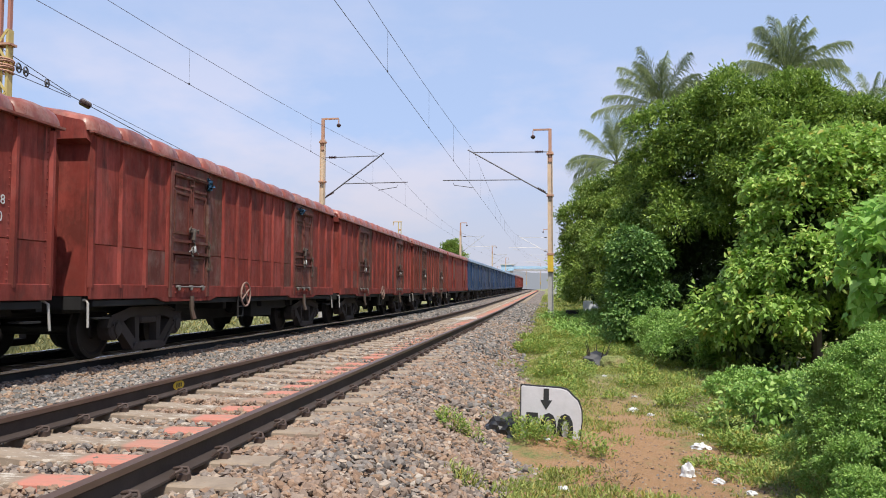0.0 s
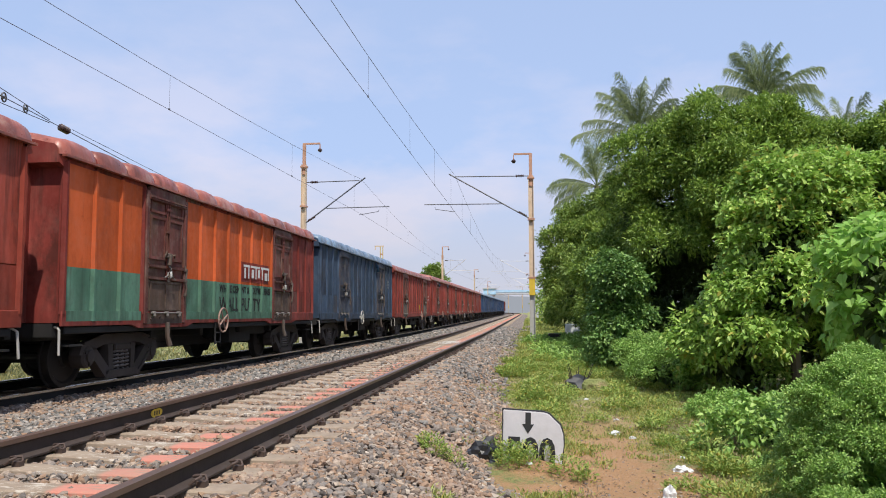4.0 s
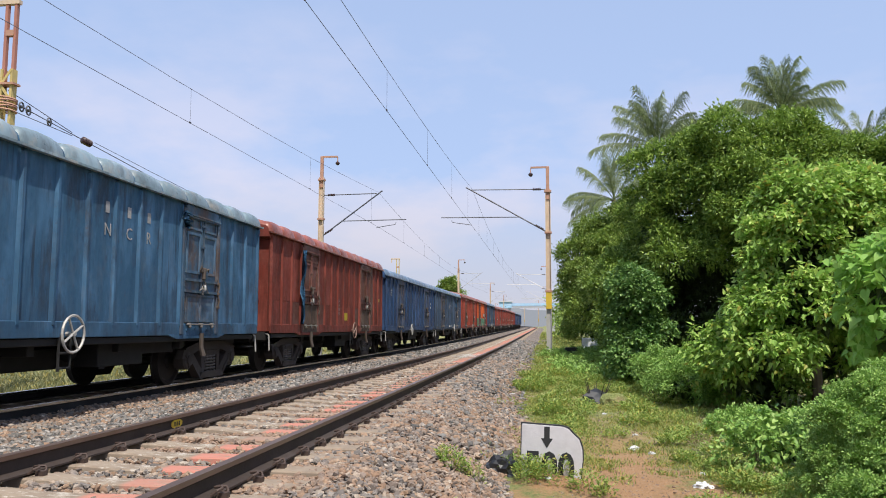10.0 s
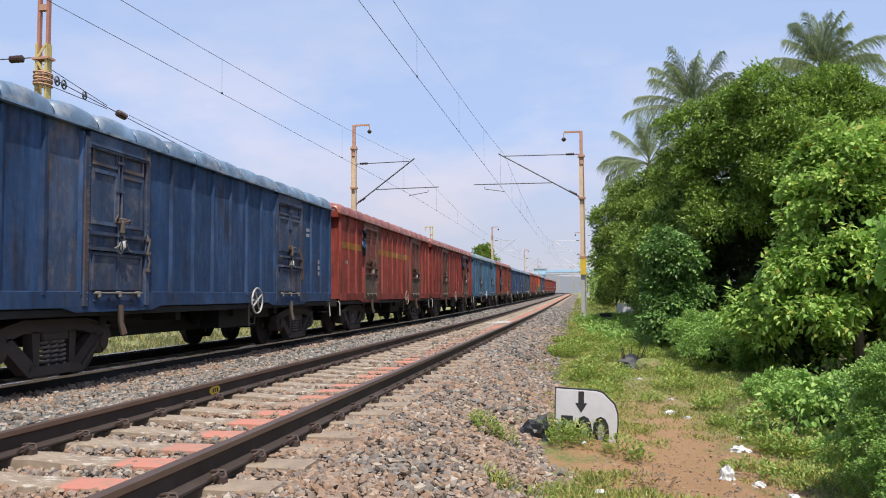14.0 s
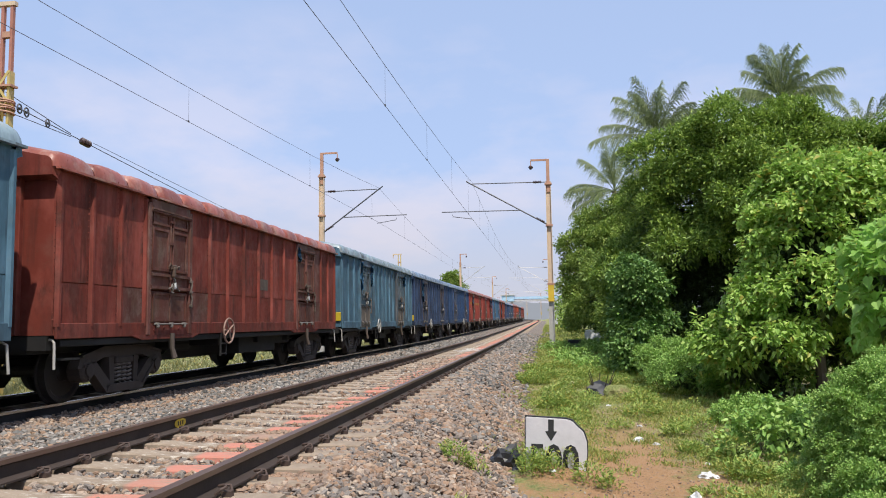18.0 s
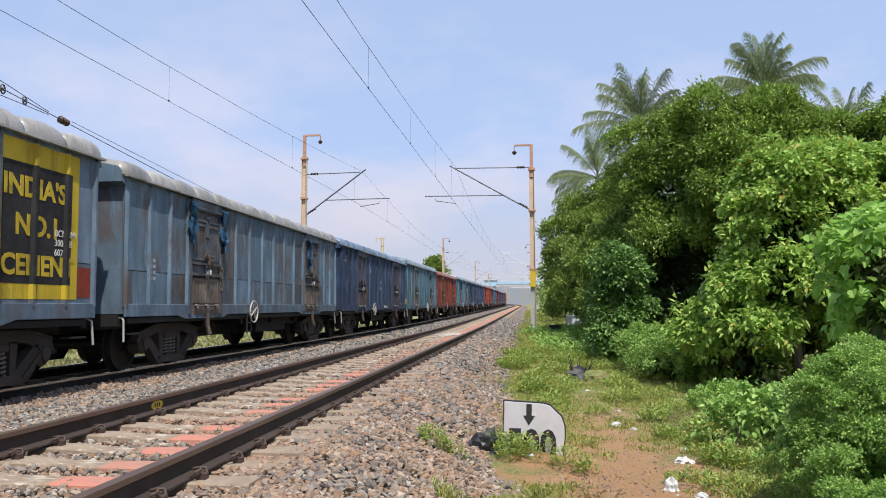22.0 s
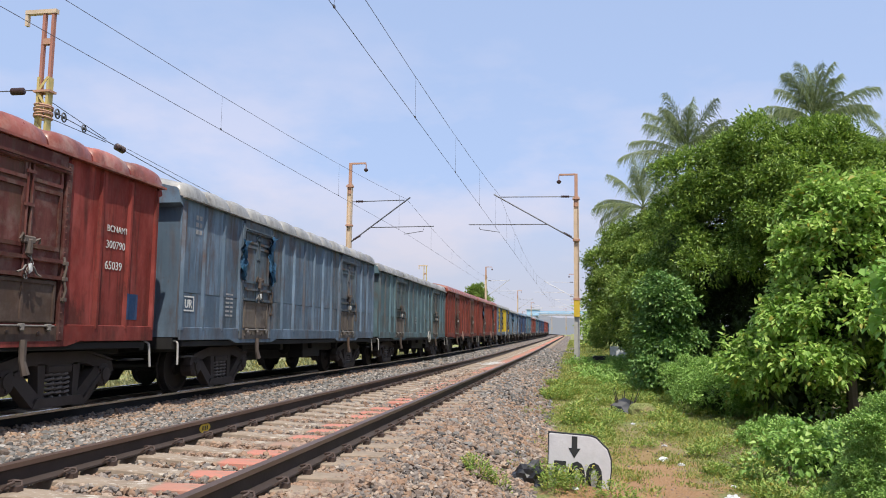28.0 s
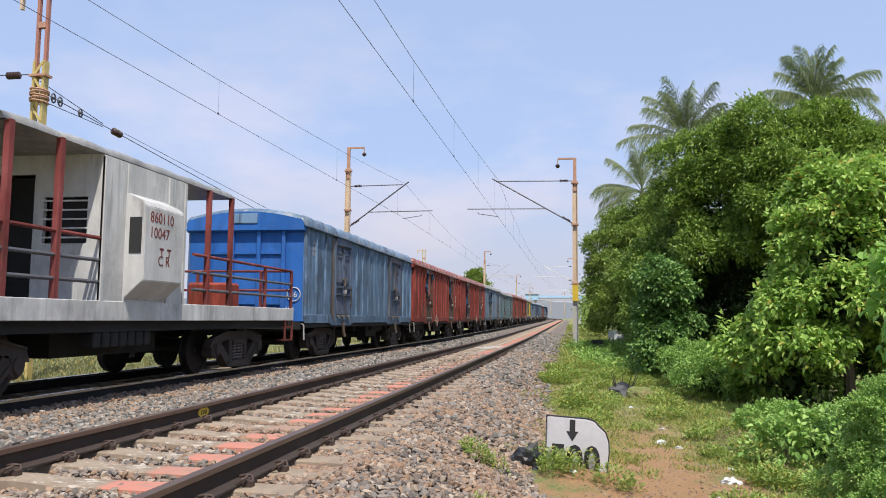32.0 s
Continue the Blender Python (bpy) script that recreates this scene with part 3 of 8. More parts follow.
def lettering(text, size, mat, parent, m, label="", bold=0.0):
    """Painted letters as a thin mesh; m places their plane in the parent's space."""
    cu = bpy.data.curves.new("letters", "FONT")
    cu.body, cu.size, cu.extrude, cu.align_x = text, size, 0.002, "LEFT"
    cu.resolution_u, cu.offset = 3, bold
    tmp = bpy.data.objects.new("letters", cu)
    scene.collection.objects.link(tmp)
    me = bpy.data.meshes.new_from_object(tmp.evaluated_get(bpy.context.evaluated_depsgraph_get()))
    bpy.data.objects.remove(tmp)
    me.materials.clear()
    ob = put("lettering", me, mat, parent, label or "painted letters " + text.replace("\n", " "))
    ob.matrix_local = m
    return ob


# ---------------------------------------------------------------- the line
BEND_AT, BEND_R, SPACING = 200.0, 700.0, 4.90
FAR_LOW = 0.14          # the far track lies this much lower


def grade(s):
    """Height that the line has gained at s metres; it climbs gently past the first mast."""
    if s < 30:
        return 0.0
    return 0.0059 * ((s - 30) ** 2 / 40 if s < 50 else min(s, 420.0) - 40)


def line_at(s, off):
    """Place and heading on the railway at s metres, off metres to the right of the near track's middle."""
    if s <= BEND_AT:
        return off, s, 0.0
    a = (s - BEND_AT) / BEND_R
    r = BEND_R + off
    return -BEND_R + r * math.cos(a), BEND_AT + r * math.sin(a), a


def smooth01(x):
    x = min(1.0, max(0.0, x))
    return x * x * (3 - 2 * x)


def soil_z(x, y):
    """Height of the ground; rail tops are at 0."""
    rise = 0.36 * smooth01((y - 9) / 26)
    right = -0.74 + rise + 0.05 * noise.noise(Vector((x * 0.7, y * 0.7, 3))) + 0.10 * noise.noise(Vector((x * 0.17, y * 0.17, 5)))
    if x > 5:
        right += 0.20 * smooth01((x - 5) / 5)
    left = -0.62 + 0.12 * noise.noise(Vector((x * 0.2, y * 0.2, 9)))
    right += 0.14 * math.exp(-((x - 3.15) / 0.55) ** 2 - ((y - 8.75) / 0.6) ** 2)
    f = smooth01((x + 6) / 4)
    return left * (1 - f) + right * f + grade(y)


def bed_z(off, s):
    """Top of the ballast across the line."""
    n = 0.025 * noise.noise(Vector((off * 1.7, s * 1.7, 1))) + grade(s)
    if off > 1.55:
        edge = -0.76 + 0.36 * smooth01((s - 9) / 26)
        return -0.215 + n + (edge + 0.215) * smooth01((off - 1.5) / 1.55)
    if off < -6.5:
        return -0.22 - FAR_LOW + n - 0.5 * smooth01((-6.5 - off) / 1.6)
    if -4.0 < off < -1.4:
        return -0.235 + n - 0.04 * math.sin((off + 1.4) / -2.1 * math.pi) * (off > -3.5) - 0.075 * smooth01((-1.8 - off) / 1.6)
    return -0.225 + n - (FAR_LOW if off < -2 else 0)


# ground: one sheet to the horizon
def build_ground():
    xs = [-1600, -700, -300, -140, -70, -40] + list(np.arange(-26, -6, 2.0)) + list(np.arange(-6, 2, 2.0)) + list(np.arange(2.0, 9.01, 0.25)) + [10, 11, 12.5, 14, 17, 21, 27, 40, 70, 140, 300, 700, 1600]
    ys = [-900, -300, -100, -40, -15, -6] + list(np.arange(-3, 24, 0.33)) + list(np.arange(24, 60, 1.5)) + list(np.arange(60, 200, 8)) + [220, 260, 320, 420, 600, 900, 1400, 2400]
    verts = []
    for y in ys:
        for x in xs:
            z = soil_z(x, y) - (0.35 if -7 < x < 2.2 else 0)
            verts.append((x, y, z))
    w = len(xs)
    faces = [(j * w + i, j * w + i + 1, (j + 1) * w + i + 1, (j + 1) * w + i) for j in range(len(ys) - 1) for i in range(w - 1)]
    return tagged(put("ground", mesh_np("ground", verts, faces, True), M_SOIL), "brown trodden soil with patches of short green grass", "ground", kind="structure")


def build_bed():
    offs = [-8.6, -8.0, -7.4, -6.9, -6.4, -5.7, -4.9, -4.1, -3.9, -3.4, -2.9, -2.4, -1.9, -1.4, -0.9, -0.4, 0, 0.4, 0.9, 1.4, 1.6, 1.8, 2.0, 2.2, 2.4, 2.6, 2.8, 3.0, 3.2]
    ss = [-420, -200, -80, -30, -10] + list(np.arange(-4, 30, 0.3)) + list(np.arange(30, 90, 2)) + list(np.arange(90, 700, 8))
    verts = []
    for s in ss:
        for o in offs:
            x, y, _ = line_at(s, o)
            verts.append((x, y, bed_z(o, s) - (0.03 if s < 26 else 0)))
    w = len(offs)
    faces = [(j * w + i, j * w + i + 1, (j + 1) * w + i + 1, (j + 1) * w + i) for j in range(len(ss) - 1) for i in range(w - 1)]
    return tagged(put("ballast_bed", mesh_np("ballast_bed", verts, faces, True), M_BALLAST), "bed of grey and brown crushed stone under two tracks", "ballast", kind="structure")


ground = build_ground()
bed = build_bed()

RAIL_PROFILE = [(-0.036, 0.0), (0.036, 0.0), (0.037, -0.035), (0.010, -0.052), (0.009, -0.135), (0.075, -0.158), (0.075, -0.172), (-0.075, -0.172), (-0.075, -0.158), (-0.009, -0.135), (-0.010, -0.052), (-0.037, -0.035)]


def build_rail(off, head, parent, web=None):
    ss = [-420, -100] + list(np.arange(-40, 180, 10.0)) + list(np.arange(180, 700, 5.0))
    bm = bmesh.new()
    rows = []
    for s in ss:
        rows.append([bm.verts.new((*line_at(s, off + px)[:2], pz + grade(s) - (FAR_LOW if off < -2 else 0))) for px, pz in RAIL_PROFILE])
    n = len(RAIL_PROFILE)
    for a, b in zip(rows, rows[1:]):
        for i in range(n):
            f = bm.faces.new((a[i], b[i], b[(i + 1) % n], a[(i + 1) % n]))
            f.material_index = 1 if i in (0, 1) else 0
    return part("rail", bm, [web or M_RAIL, head], parent)


def sleeper_mesh():
    bm = bmesh.new()
    ys = 0.125
    prof = [(-1.37, -0.185), (-1.0, -0.183), (-0.62, -0.183), (-0.35, -0.205), (0.35, -0.205), (0.62, -0.183), (1.0, -0.183), (1.37, -0.185)]
    rows = []
    for x, z in prof:
        rows.append([bm.verts.new(p) for p in ((x, -ys - 0.02, -0.38), (x, -ys, z - 0.012), (x, -ys + 0.012, z), (x, ys - 0.012, z), (x, ys, z - 0.012), (x, ys + 0.02, -0.38))])
    for a, b in zip(rows, rows[1:]):
        for i in range(5):
            bm.faces.new((a[i], b[i], b[i + 1], a[i + 1]))
    bm.faces.new(rows[0])
    bm.faces.new(rows[-1][::-1])
    return mesh_of(bm, "sleeper")


def clip_mesh():
    bm = bmesh.new()
    chain(bm, [(0.02, -0.075, 0.015), (0.06, -0.07, 0.05), (0.085, -0.04, 0.062), (0.06, -0.012, 0.066), (0.015, 0.0, 0.058), (0.03, 0.03, 0.06), (0.075, 0.055, 0.055), (0.095, 0.03, 0.03), (0.10, -0.02, 0.015)], 0.011, 6)
    box(bm, 0.045, 0.11, -0.03, 0.03, -0.012, 0.03)
    return mesh_of(bm, "rail_clip")


def build_track(name, off, head, label):
    track = tagged(new(name), label, "railway track", kind="structure")
    for g in (-0.874, 0.874):
        build_rail(off + g, head, track, M_RAIL_FAR if off < -1 else None)
    return track


track_near = build_track("track_near", 0.0, M_RAILHEAD, "rusty broad-gauge rails on salmon-painted concrete sleepers")
track_far = build_track("track_far", -SPACING, M_BRIGHT_HEAD, "shiny-topped broad-gauge rails under the moving train")


# ---------------------------------------------------------------- wagons
EAVES, FLOOR, HALF = 3.21, 0.86, 1.6
WAGON_MESH = {}
SHORT, LONG = 12.74, 13.70


def roof_outline(swell=0.0):
    """Half-round edges that lead into a shallow arch, from -x to +x."""
    right = []
    for i in range(7):
        a = math.pi / 2 * i / 6
        right.append((1.40 + (0.150 + swell * 0.60) * math.cos(a) ** 0.8, EAVES + 0.02 + (0.160 + swell) * math.sin(a)))
    for i in range(1, 5):
        u = i / 4
        right.append((1.40 * (1 - u), EAVES + 0.180 + swell + 0.19 * (1 - (1 - u) ** 2)))
    left = [(-x, z) for x, z in right]
    return left[:-1] + right[::-1]


def roof_mesh(length):
    """Sheet roof in rolled bulges, creased at the cross seams, running a little past each end."""
    bm = bmesh.new()
    n_b = round(length / 0.93)
    step = (length + 0.24) / n_b
    prof = ((0.0, 0.0), (0.03, 0.050), (0.09, 0.088), (0.25, 0.112), (0.5, 0.118), (0.75, 0.106), (0.91, 0.078), (0.97, 0.044))
    rows = []
    for j in range(n_b * 8 + 1):
        u, lift = prof[j % 8]
        y = -length / 2 - 0.12 + step * (j // 8 + u)
        rows.append([bm.verts.new((x, y, z)) for x, z in roof_outline(lift)])
    for a, b in zip(rows, rows[1:]):
        for i in range(len(a) - 1):
            bm.faces.new((a[i], a[i + 1], b[i + 1], b[i]))
    bm.faces.new(rows[0])
    bm.faces.new(rows[-1][::-1])
    for row in rows[::8]:
        seam = set(row)
        for v in row:
            for e in v.link_edges:
                if e.other_vert(v) in seam:
                    e.smooth = False
    return bm


def seam_bm():
    """""A raised band over the joint of two roof sheets."""""
    bm = bmesh.new()
    rows = []
    for dy, lift in ((-0.024, 0.0), (-0.018, 0.030), (0.018, 0.030), (0.024, 0.0)):
        rows.append([bm.verts.new((x, dy, z)) for x, z in roof_outline(lift)])
    for a, b in zip(rows, rows[1:]):
        for i in range(len(a) - 1):
            bm.faces.new((a[i], a[i + 1], b[i + 1], b[i]))
    return bm


def sheet_mesh(z0, z1, seed):
    """One body sheet, a metre wide before scaling, buckled between its edges."""
    ny, nz = 6, 10
    verts, faces = [], []
    for i in range(nz + 1):
        for j in range(ny + 1):
            u, v = j / ny, i / nz
            edge = min(1.0, 6 * u * (1 - u)) * min(1.0, 6 * v * (1 - v))
            z = z0 + (z1 - z0) * v
            dent = edge * (0.004 + 0.008 * noise.noise(Vector((u * 2.2 + seed * 9, z * 1.6, seed))))
            verts.append((HALF - 0.043 - max(0.0, dent), u - 0.5, z))
    w = ny + 1
    for i in range(nz):
        for j in range(ny):
            k = i * w + j
            faces.append((k, k + 1, k + w + 1, k + w))
    return mesh_np("side_sheet", verts, faces, True)


def hood_bm(sign, length):
    """Arched fascia at the end of the roof with a sloping soffit."""
    bm = bmesh.new()
    y0, y1 = sign * (length / 2 - 0.02), sign * (length / 2 + 0.135)
    f1 = [bm.verts.new((x * 0.995, y1, z)) for x, z in roof_outline(0.0)]
    low1 = [bm.verts.new((1.56, y1, EAVES - 0.10)), bm.verts.new((-1.56, y1, EAVES - 0.10))]
    bm.faces.new(f1 + low1)
    b1 = [bm.verts.new((HALF * 0.99, y0, EAVES - 0.02)), bm.verts.new((1.56, y0, EAVES - 0.16)), bm.verts.new((-1.56, y0, EAVES - 0.16)), bm.verts.new((-HALF * 0.99, y0, EAVES - 0.02))]
    bm.faces.new((low1[0], b1[1], b1[2], low1[1]))
    bm.faces.new((f1[-1], b1[0], b1[1], low1[0]))
    bm.faces.new((low1[1], b1[2], b1[3], f1[0]))
    bmesh.ops.recalc_face_normals(bm, faces=bm.faces)
    return bm


def frame_ring(bm, y0, y1, z0, z1, w, xa, xb):
    """A flat raised border round a panel."""
    loops = []
    for x in (xa, xb):
        for d in (0.0, w):
            loops.append([bm.verts.new((x, y, z)) for y, z in ((y0 + d, z0 + d), (y1 - d, z0 + d), (y1 - d, z1 - d), (y0 + d, z1 - d))])
    for p, q in ((0, 2), (2, 3), (3, 1)):
        for i in range(4):
            j = (i + 1) % 4
            bm.faces.new((loops[p][i], loops[p][j], loops[q][j], loops[q][i]))
    bmesh.ops.recalc_face_normals(bm, faces=bm.faces)


def wagon_meshes(length):
    """The meshes of one kind of covered wagon; its middle lies over the origin, rails at 0."""
    if length in WAGON_MESH:
        return WAGON_MESH[length]
    h = length / 2
    m = {"length": length}
    doors = (-h + 3.1, h - 3.0)
    m["doors"] = doors
    bm = bmesh.new()
    # side sheet with slightly dished bays
    ribs = [-h + 0.04, -h + 0.80, -h + 1.56, doors[0] - 0.80, doors[0] + 0.80]
    inner = doors[1] - doors[0] - 1.60
    ribs += [doors[0] + 0.80 + inner * i / 7 for i in range(1, 7)]
    ribs += [doors[1] - 0.80, doors[1] + 0.80, h - 1.48, h - 0.76, h - 0.04]
    m["ribs"] = ribs
    for sign in (1, -1):
        bm = bmesh.new()
        x1 = sign * (HALF - 0.066)
        x0 = x1 - sign * 0.03
        box(bm, min(x0, x1), max(x0, x1), -h, h, FLOOR, EAVES + 0.02)
        m["side" if sign > 0 else "far_side"] = mesh_of(bm, "side_wall")
    bm = bmesh.new()
    box(bm, HALF - 0.045, HALF - 0.005, -h, h, FLOOR - 0.05, FLOOR + 0.17, 0.008)
    m["skirt"] = mesh_of(bm, "bottom_rail")
    # a pressed rib, narrower at its top edge
    bm = bmesh.new()
    sec = [(-0.055, HALF - 0.046), (-0.024, HALF + 0.006), (0.024, HALF + 0.006), (0.055, HALF - 0.046)]
    lo = [bm.verts.new((x, y, FLOOR + 0.12)) for y, x in sec]
    hi = [bm.verts.new((x - 0.008, y, EAVES - 0.055)) for y, x in sec]
    for i in range(3):
        bm.faces.new((lo[i], lo[i + 1], hi[i + 1], hi[i]))
    bm.faces.new(lo[::-1])
    bm.faces.new(hi)
    m["rib"] = mesh_of(bm, "rib")
    bm = roof_mesh(length)
    m["roof"] = mesh_of(bm, "roof")
    m["seam"] = mesh_of(seam_bm(), "roof_seam")
    n_b = round(length / 0.93)
    m["seams"] = [-h - 0.12 + (length + 0.24) * q / n_b for q in range(1, n_b)]
    m["whole"] = [sheet_mesh(FLOOR + 0.15, EAVES + 0.01, s) for s in range(3)]
    m["upper"] = [sheet_mesh(1.618, EAVES + 0.01, s + 3) for s in range(3)]
    m["lower"] = [sheet_mesh(FLOOR + 0.15, 1.604, s + 6) for s in range(3)]
    m["roof"].polygons.foreach_set("use_smooth", [True] * len(m["roof"].polygons))
    bm = bmesh.new()
    box(bm, HALF - 0.02, HALF + 0.055, -h - 0.1, h + 0.1, EAVES - 0.012, EAVES + 0.022)
    m["gutter"] = mesh_of(bm, "eaves_angle")
    for sign, key in ((-1, "rear"), (1, "front")):
        bm = bmesh.new()
        y = sign * (h - 0.03)
        box(bm, -HALF + 0.05, HALF - 0.05, y - 0.02, y + 0.02, FLOOR, EAVES + 0.10)
        m[key + "_wall"] = mesh_of(bm, "end_wall")
        m[key + "_hood"] = mesh_of(hood_bm(sign, length), "roof_hood")
        bm = bmesh.new()
        box(bm, -0.05, 0.05, min(y, y + sign * 0.10), max(y, y + sign * 0.10), FLOOR, EAVES - 0.1, 0.012)
        m[key + "_post"] = mesh_of(bm, "end_stiffener")
        bm = bmesh.new()
        box(bm, -1.0, 1.0, min(y, y + sign * 0.07), max(y, y + sign * 0.07), -0.035, 0.035)
        m[key + "_rail"] = mesh_of(bm, "end_rail")
        bm = bmesh.new()
        ye = sign * h
        box(bm, -1.45, 1.45, min(ye, ye - sign * 0.12), max(ye, ye - sign * 0.12), 0.66, FLOOR - 0.01)
        m[key + "_beam"] = mesh_of(bm, "headstock")
        bm = bmesh.new()
        box(bm, -0.16, 0.16, min(ye, ye + sign * 0.46), max(ye, ye + sign * 0.46), 0.82, 1.0, 0.03)
        box(bm, -0.20, 0.02, min(ye + sign * 0.34, ye + sign * 0.5), max(ye + sign * 0.34, ye + sign * 0.5), 0.76, 1.06, 0.03)
        m[key + "_coupler"] = mesh_of(bm, "coupler")
        # brake hose and shunter's handle at the corner
        bm = bmesh.new()
        yy = ye - sign * 0.1
        chain(bm, [(HALF - 0.5, yy, FLOOR - 0.05), (HALF - 0.10, yy + sign * 0.05, FLOOR - 0.06), (HALF - 0.05, yy + sign * 0.08, FLOOR - 0.10), (HALF - 0.03, yy + sign * 0.10, FLOOR - 0.45)], 0.018, 6)
        m[key + "_handle"] = mesh_of(bm, "uncoupling_lever")
        bm = bmesh.new()
        for z in (0.52,):
            box(bm, HALF - 0.22, HALF - 0.02, min(yy - sign * 0.45, yy - sign * 0.1), max(yy - sign * 0.45, yy - sign * 0.1), z, z + 0.025)
        m[key + "_step"] = mesh_of(bm, "corner_step")
    # underframe, member by member
    m["underframe"] = []
    members = [("centre_sill", -0.25, 0.25, -h + 0.05, h - 0.05, 0.52, FLOOR - 0.02),
               ("sole_bar", HALF - 0.22, HALF - 0.05, -h + 0.15, h - 0.15, 0.70, FLOOR - 0.055),
               ("sole_bar", -HALF + 0.05, -HALF + 0.22, -h + 0.15, h - 0.15, 0.70, FLOOR - 0.055),
               ("floor_plate", -HALF + 0.1, HALF - 0.1, -h + 0.05, h - 0.05, FLOOR - 0.05, FLOOR),
               ("brake_rigging", -0.45, 0.5, -h + 4.6, h - 3.4, 0.30, 0.62),
               ("side_tank", 0.85, 1.25, -h + 7.0, h - 4.4, 0.34, 0.80),
               ("side_tank", -1.30, -0.5, -h + 5.6, h - 3.6, 0.32, 0.80),
               ("bolster_frame", -1.2, 1.2, h - 4.6, h - 3.2, 0.50, 0.80),
               ("end_frame", -1.1, 1.1, -h + 0.1, -h + 4.2, 0.60, 0.82),
               ("end_frame", -1.1, 1.1, h - 3.2, h - 0.1, 0.60, 0.82)]
    members += [("cross_bearer", -1.35, 1.35, y - 0.08, y + 0.08, 0.56, FLOOR - 0.05) for y in (-3.2, -1.1, 1.1, 3.2)]
    for name, *size in members:
        bm = bmesh.new()
        box(bm, *size, 0.012)
        m["underframe"].append((name, mesh_of(bm, name)))
    bm = bmesh.new()
    disc_solid(bm, (0.55, -1.6, 0.60), (0, 1, 0), [(0.05, -0.55), (0.19, -0.5), (0.19, 0.5), (0.05, 0.55)], 16)
    m["reservoir"] = mesh_of(bm, "air_reservoir")
    bm = bmesh.new()
    disc_solid(bm, (0.75, 0.9, 0.58), (0, 1, 0), [(0.08, -0.35), (0.16, -0.3), (0.16, 0.2), (0.05, 0.3)], 14)
    chain(bm, [(0.75, 1.2, 0.58), (0.5, 2.4, 0.55), (0.2, 4.2, 0.5)], 0.03, 6)
    m["brake"] = mesh_of(bm, "brake_cylinder")
    # door: two leaves with panels, two lock bars and a drop flap over a bottom apron, on the side's plane
    bm = bmesh.new()
    for y0, y1 in ((-0.66, -0.008), (0.008, 0.66)):
        box(bm, HALF - 0.05, HALF - 0.012, y0, y1, 1.60, EAVES - 0.20, 0.008)
    m["door"] = mesh_of(bm, "door")
    bm = bmesh.new()
    frame_ring(bm, -0.29, 0.29, 1.94, 2.70, 0.05, HALF - 0.014, HALF + 0.012)
    m["door_panel_low"] = mesh_of(bm, "door_panel")
    bm = bmesh.new()
    frame_ring(bm, -0.29, 0.29, 2.75, EAVES - 0.22, 0.045, HALF - 0.014, HALF + 0.012)
    m["door_panel"] = mesh_of(bm, "door_panel")
    bm = bmesh.new()
    box(bm, HALF - 0.05, HALF - 0.004, -0.64, 0.64, 1.03, 1.575, 0.01)
    for y in (-0.60, -0.02, 0.56):
        box(bm, HALF - 0.004, HALF + 0.016, y, y + 0.04, 1.05, 1.555)
    for z in (1.05, 1.52):
        box(bm, HALF - 0.004, HALF + 0.014, -0.56, 0.56, z, z + 0.035)
    m["flap"] = mesh_of(bm, "drop_flap")
    bm = bmesh.new()
    box(bm, HALF - 0.05, HALF - 0.001, -0.80, 0.80, FLOOR - 0.05, 1.01, 0.008)
    for y, z in ((-0.52, 0.90), (-0.2, 0.93), (0.34, 0.91)):
        disc_solid(bm, (HALF - 0.001, y, z), (1, 0, 0), [(0.03, 0.0), (0.03, 0.012), (0.012, 0.02)], 8)
    m["apron"] = mesh_of(bm, "door_apron")
    bm = bmesh.new()
    for y in (-0.74, 0.74):
        box(bm, HALF - 0.05, HALF + 0.025, y - 0.055, y + 0.055, FLOOR - 0.04, EAVES - 0.10, 0.012)
    box(bm, HALF - 0.05, HALF + 0.02, -0.69, 0.69, EAVES - 0.20, EAVES - 0.02, 0.01)
    box(bm, HALF + 0.0, HALF + 0.055, -0.72, 0.72, EAVES - 0.215, EAVES - 0.185)
    m["frame"] = mesh_of(bm, "door_frame")
    # rivet rows down both sides of the doorway
    bm = bmesh.new()
    for y in (-0.835, -0.715, 0.715, 0.835):
        for i in range(26):
            z = FLOOR + 0.06 + i * 0.085
            vs = [bm.verts.new((HALF + (0.026 if abs(y) < 0.8 else -0.044), y + 0.013 * math.cos(a), z + 0.013 * math.sin(a))) for a in (0, 1.57, 3.14, 4.71)]
            tip = bm.verts.new((vs[0].co.x + 0.012, y, z))
            for k in range(4):
                bm.faces.new((vs[k], vs[(k + 1) % 4], tip))
    m["rivets"] = mesh_of(bm, "rivets")
    bm = bmesh.new()
    for i in range(24):
        z = FLOOR + 0.22 + i * 0.093
        vs = [bm.verts.new((HALF - 0.043, -0.085 + 0.012 * math.cos(a), z + 0.012 * math.sin(a))) for a in (0, 1.57, 3.14, 4.71)]
        tip = bm.verts.new((HALF - 0.028, -0.085, z))
        for k in range(4):
            bm.faces.new((vs[k], vs[(k + 1) % 4], tip))
    m["rib_rivets"] = mesh_of(bm, "rivets")
    bm = bmesh.new()
    tube(bm, (HALF + 0.03, -0.72, EAVES - 0.235), (HALF + 0.03, 0.72, EAVES - 0.235), 0.02, None, 6)
    m["bar"] = mesh_of(bm, "door_rod")
    bm = bmesh.new()
    box(bm, HALF + 0.0, HALF + 0.035, -0.68, 0.68, -0.024, 0.024)
    m["crossbar"] = mesh_of(bm, "door_bar")
    bm = bmesh.new()
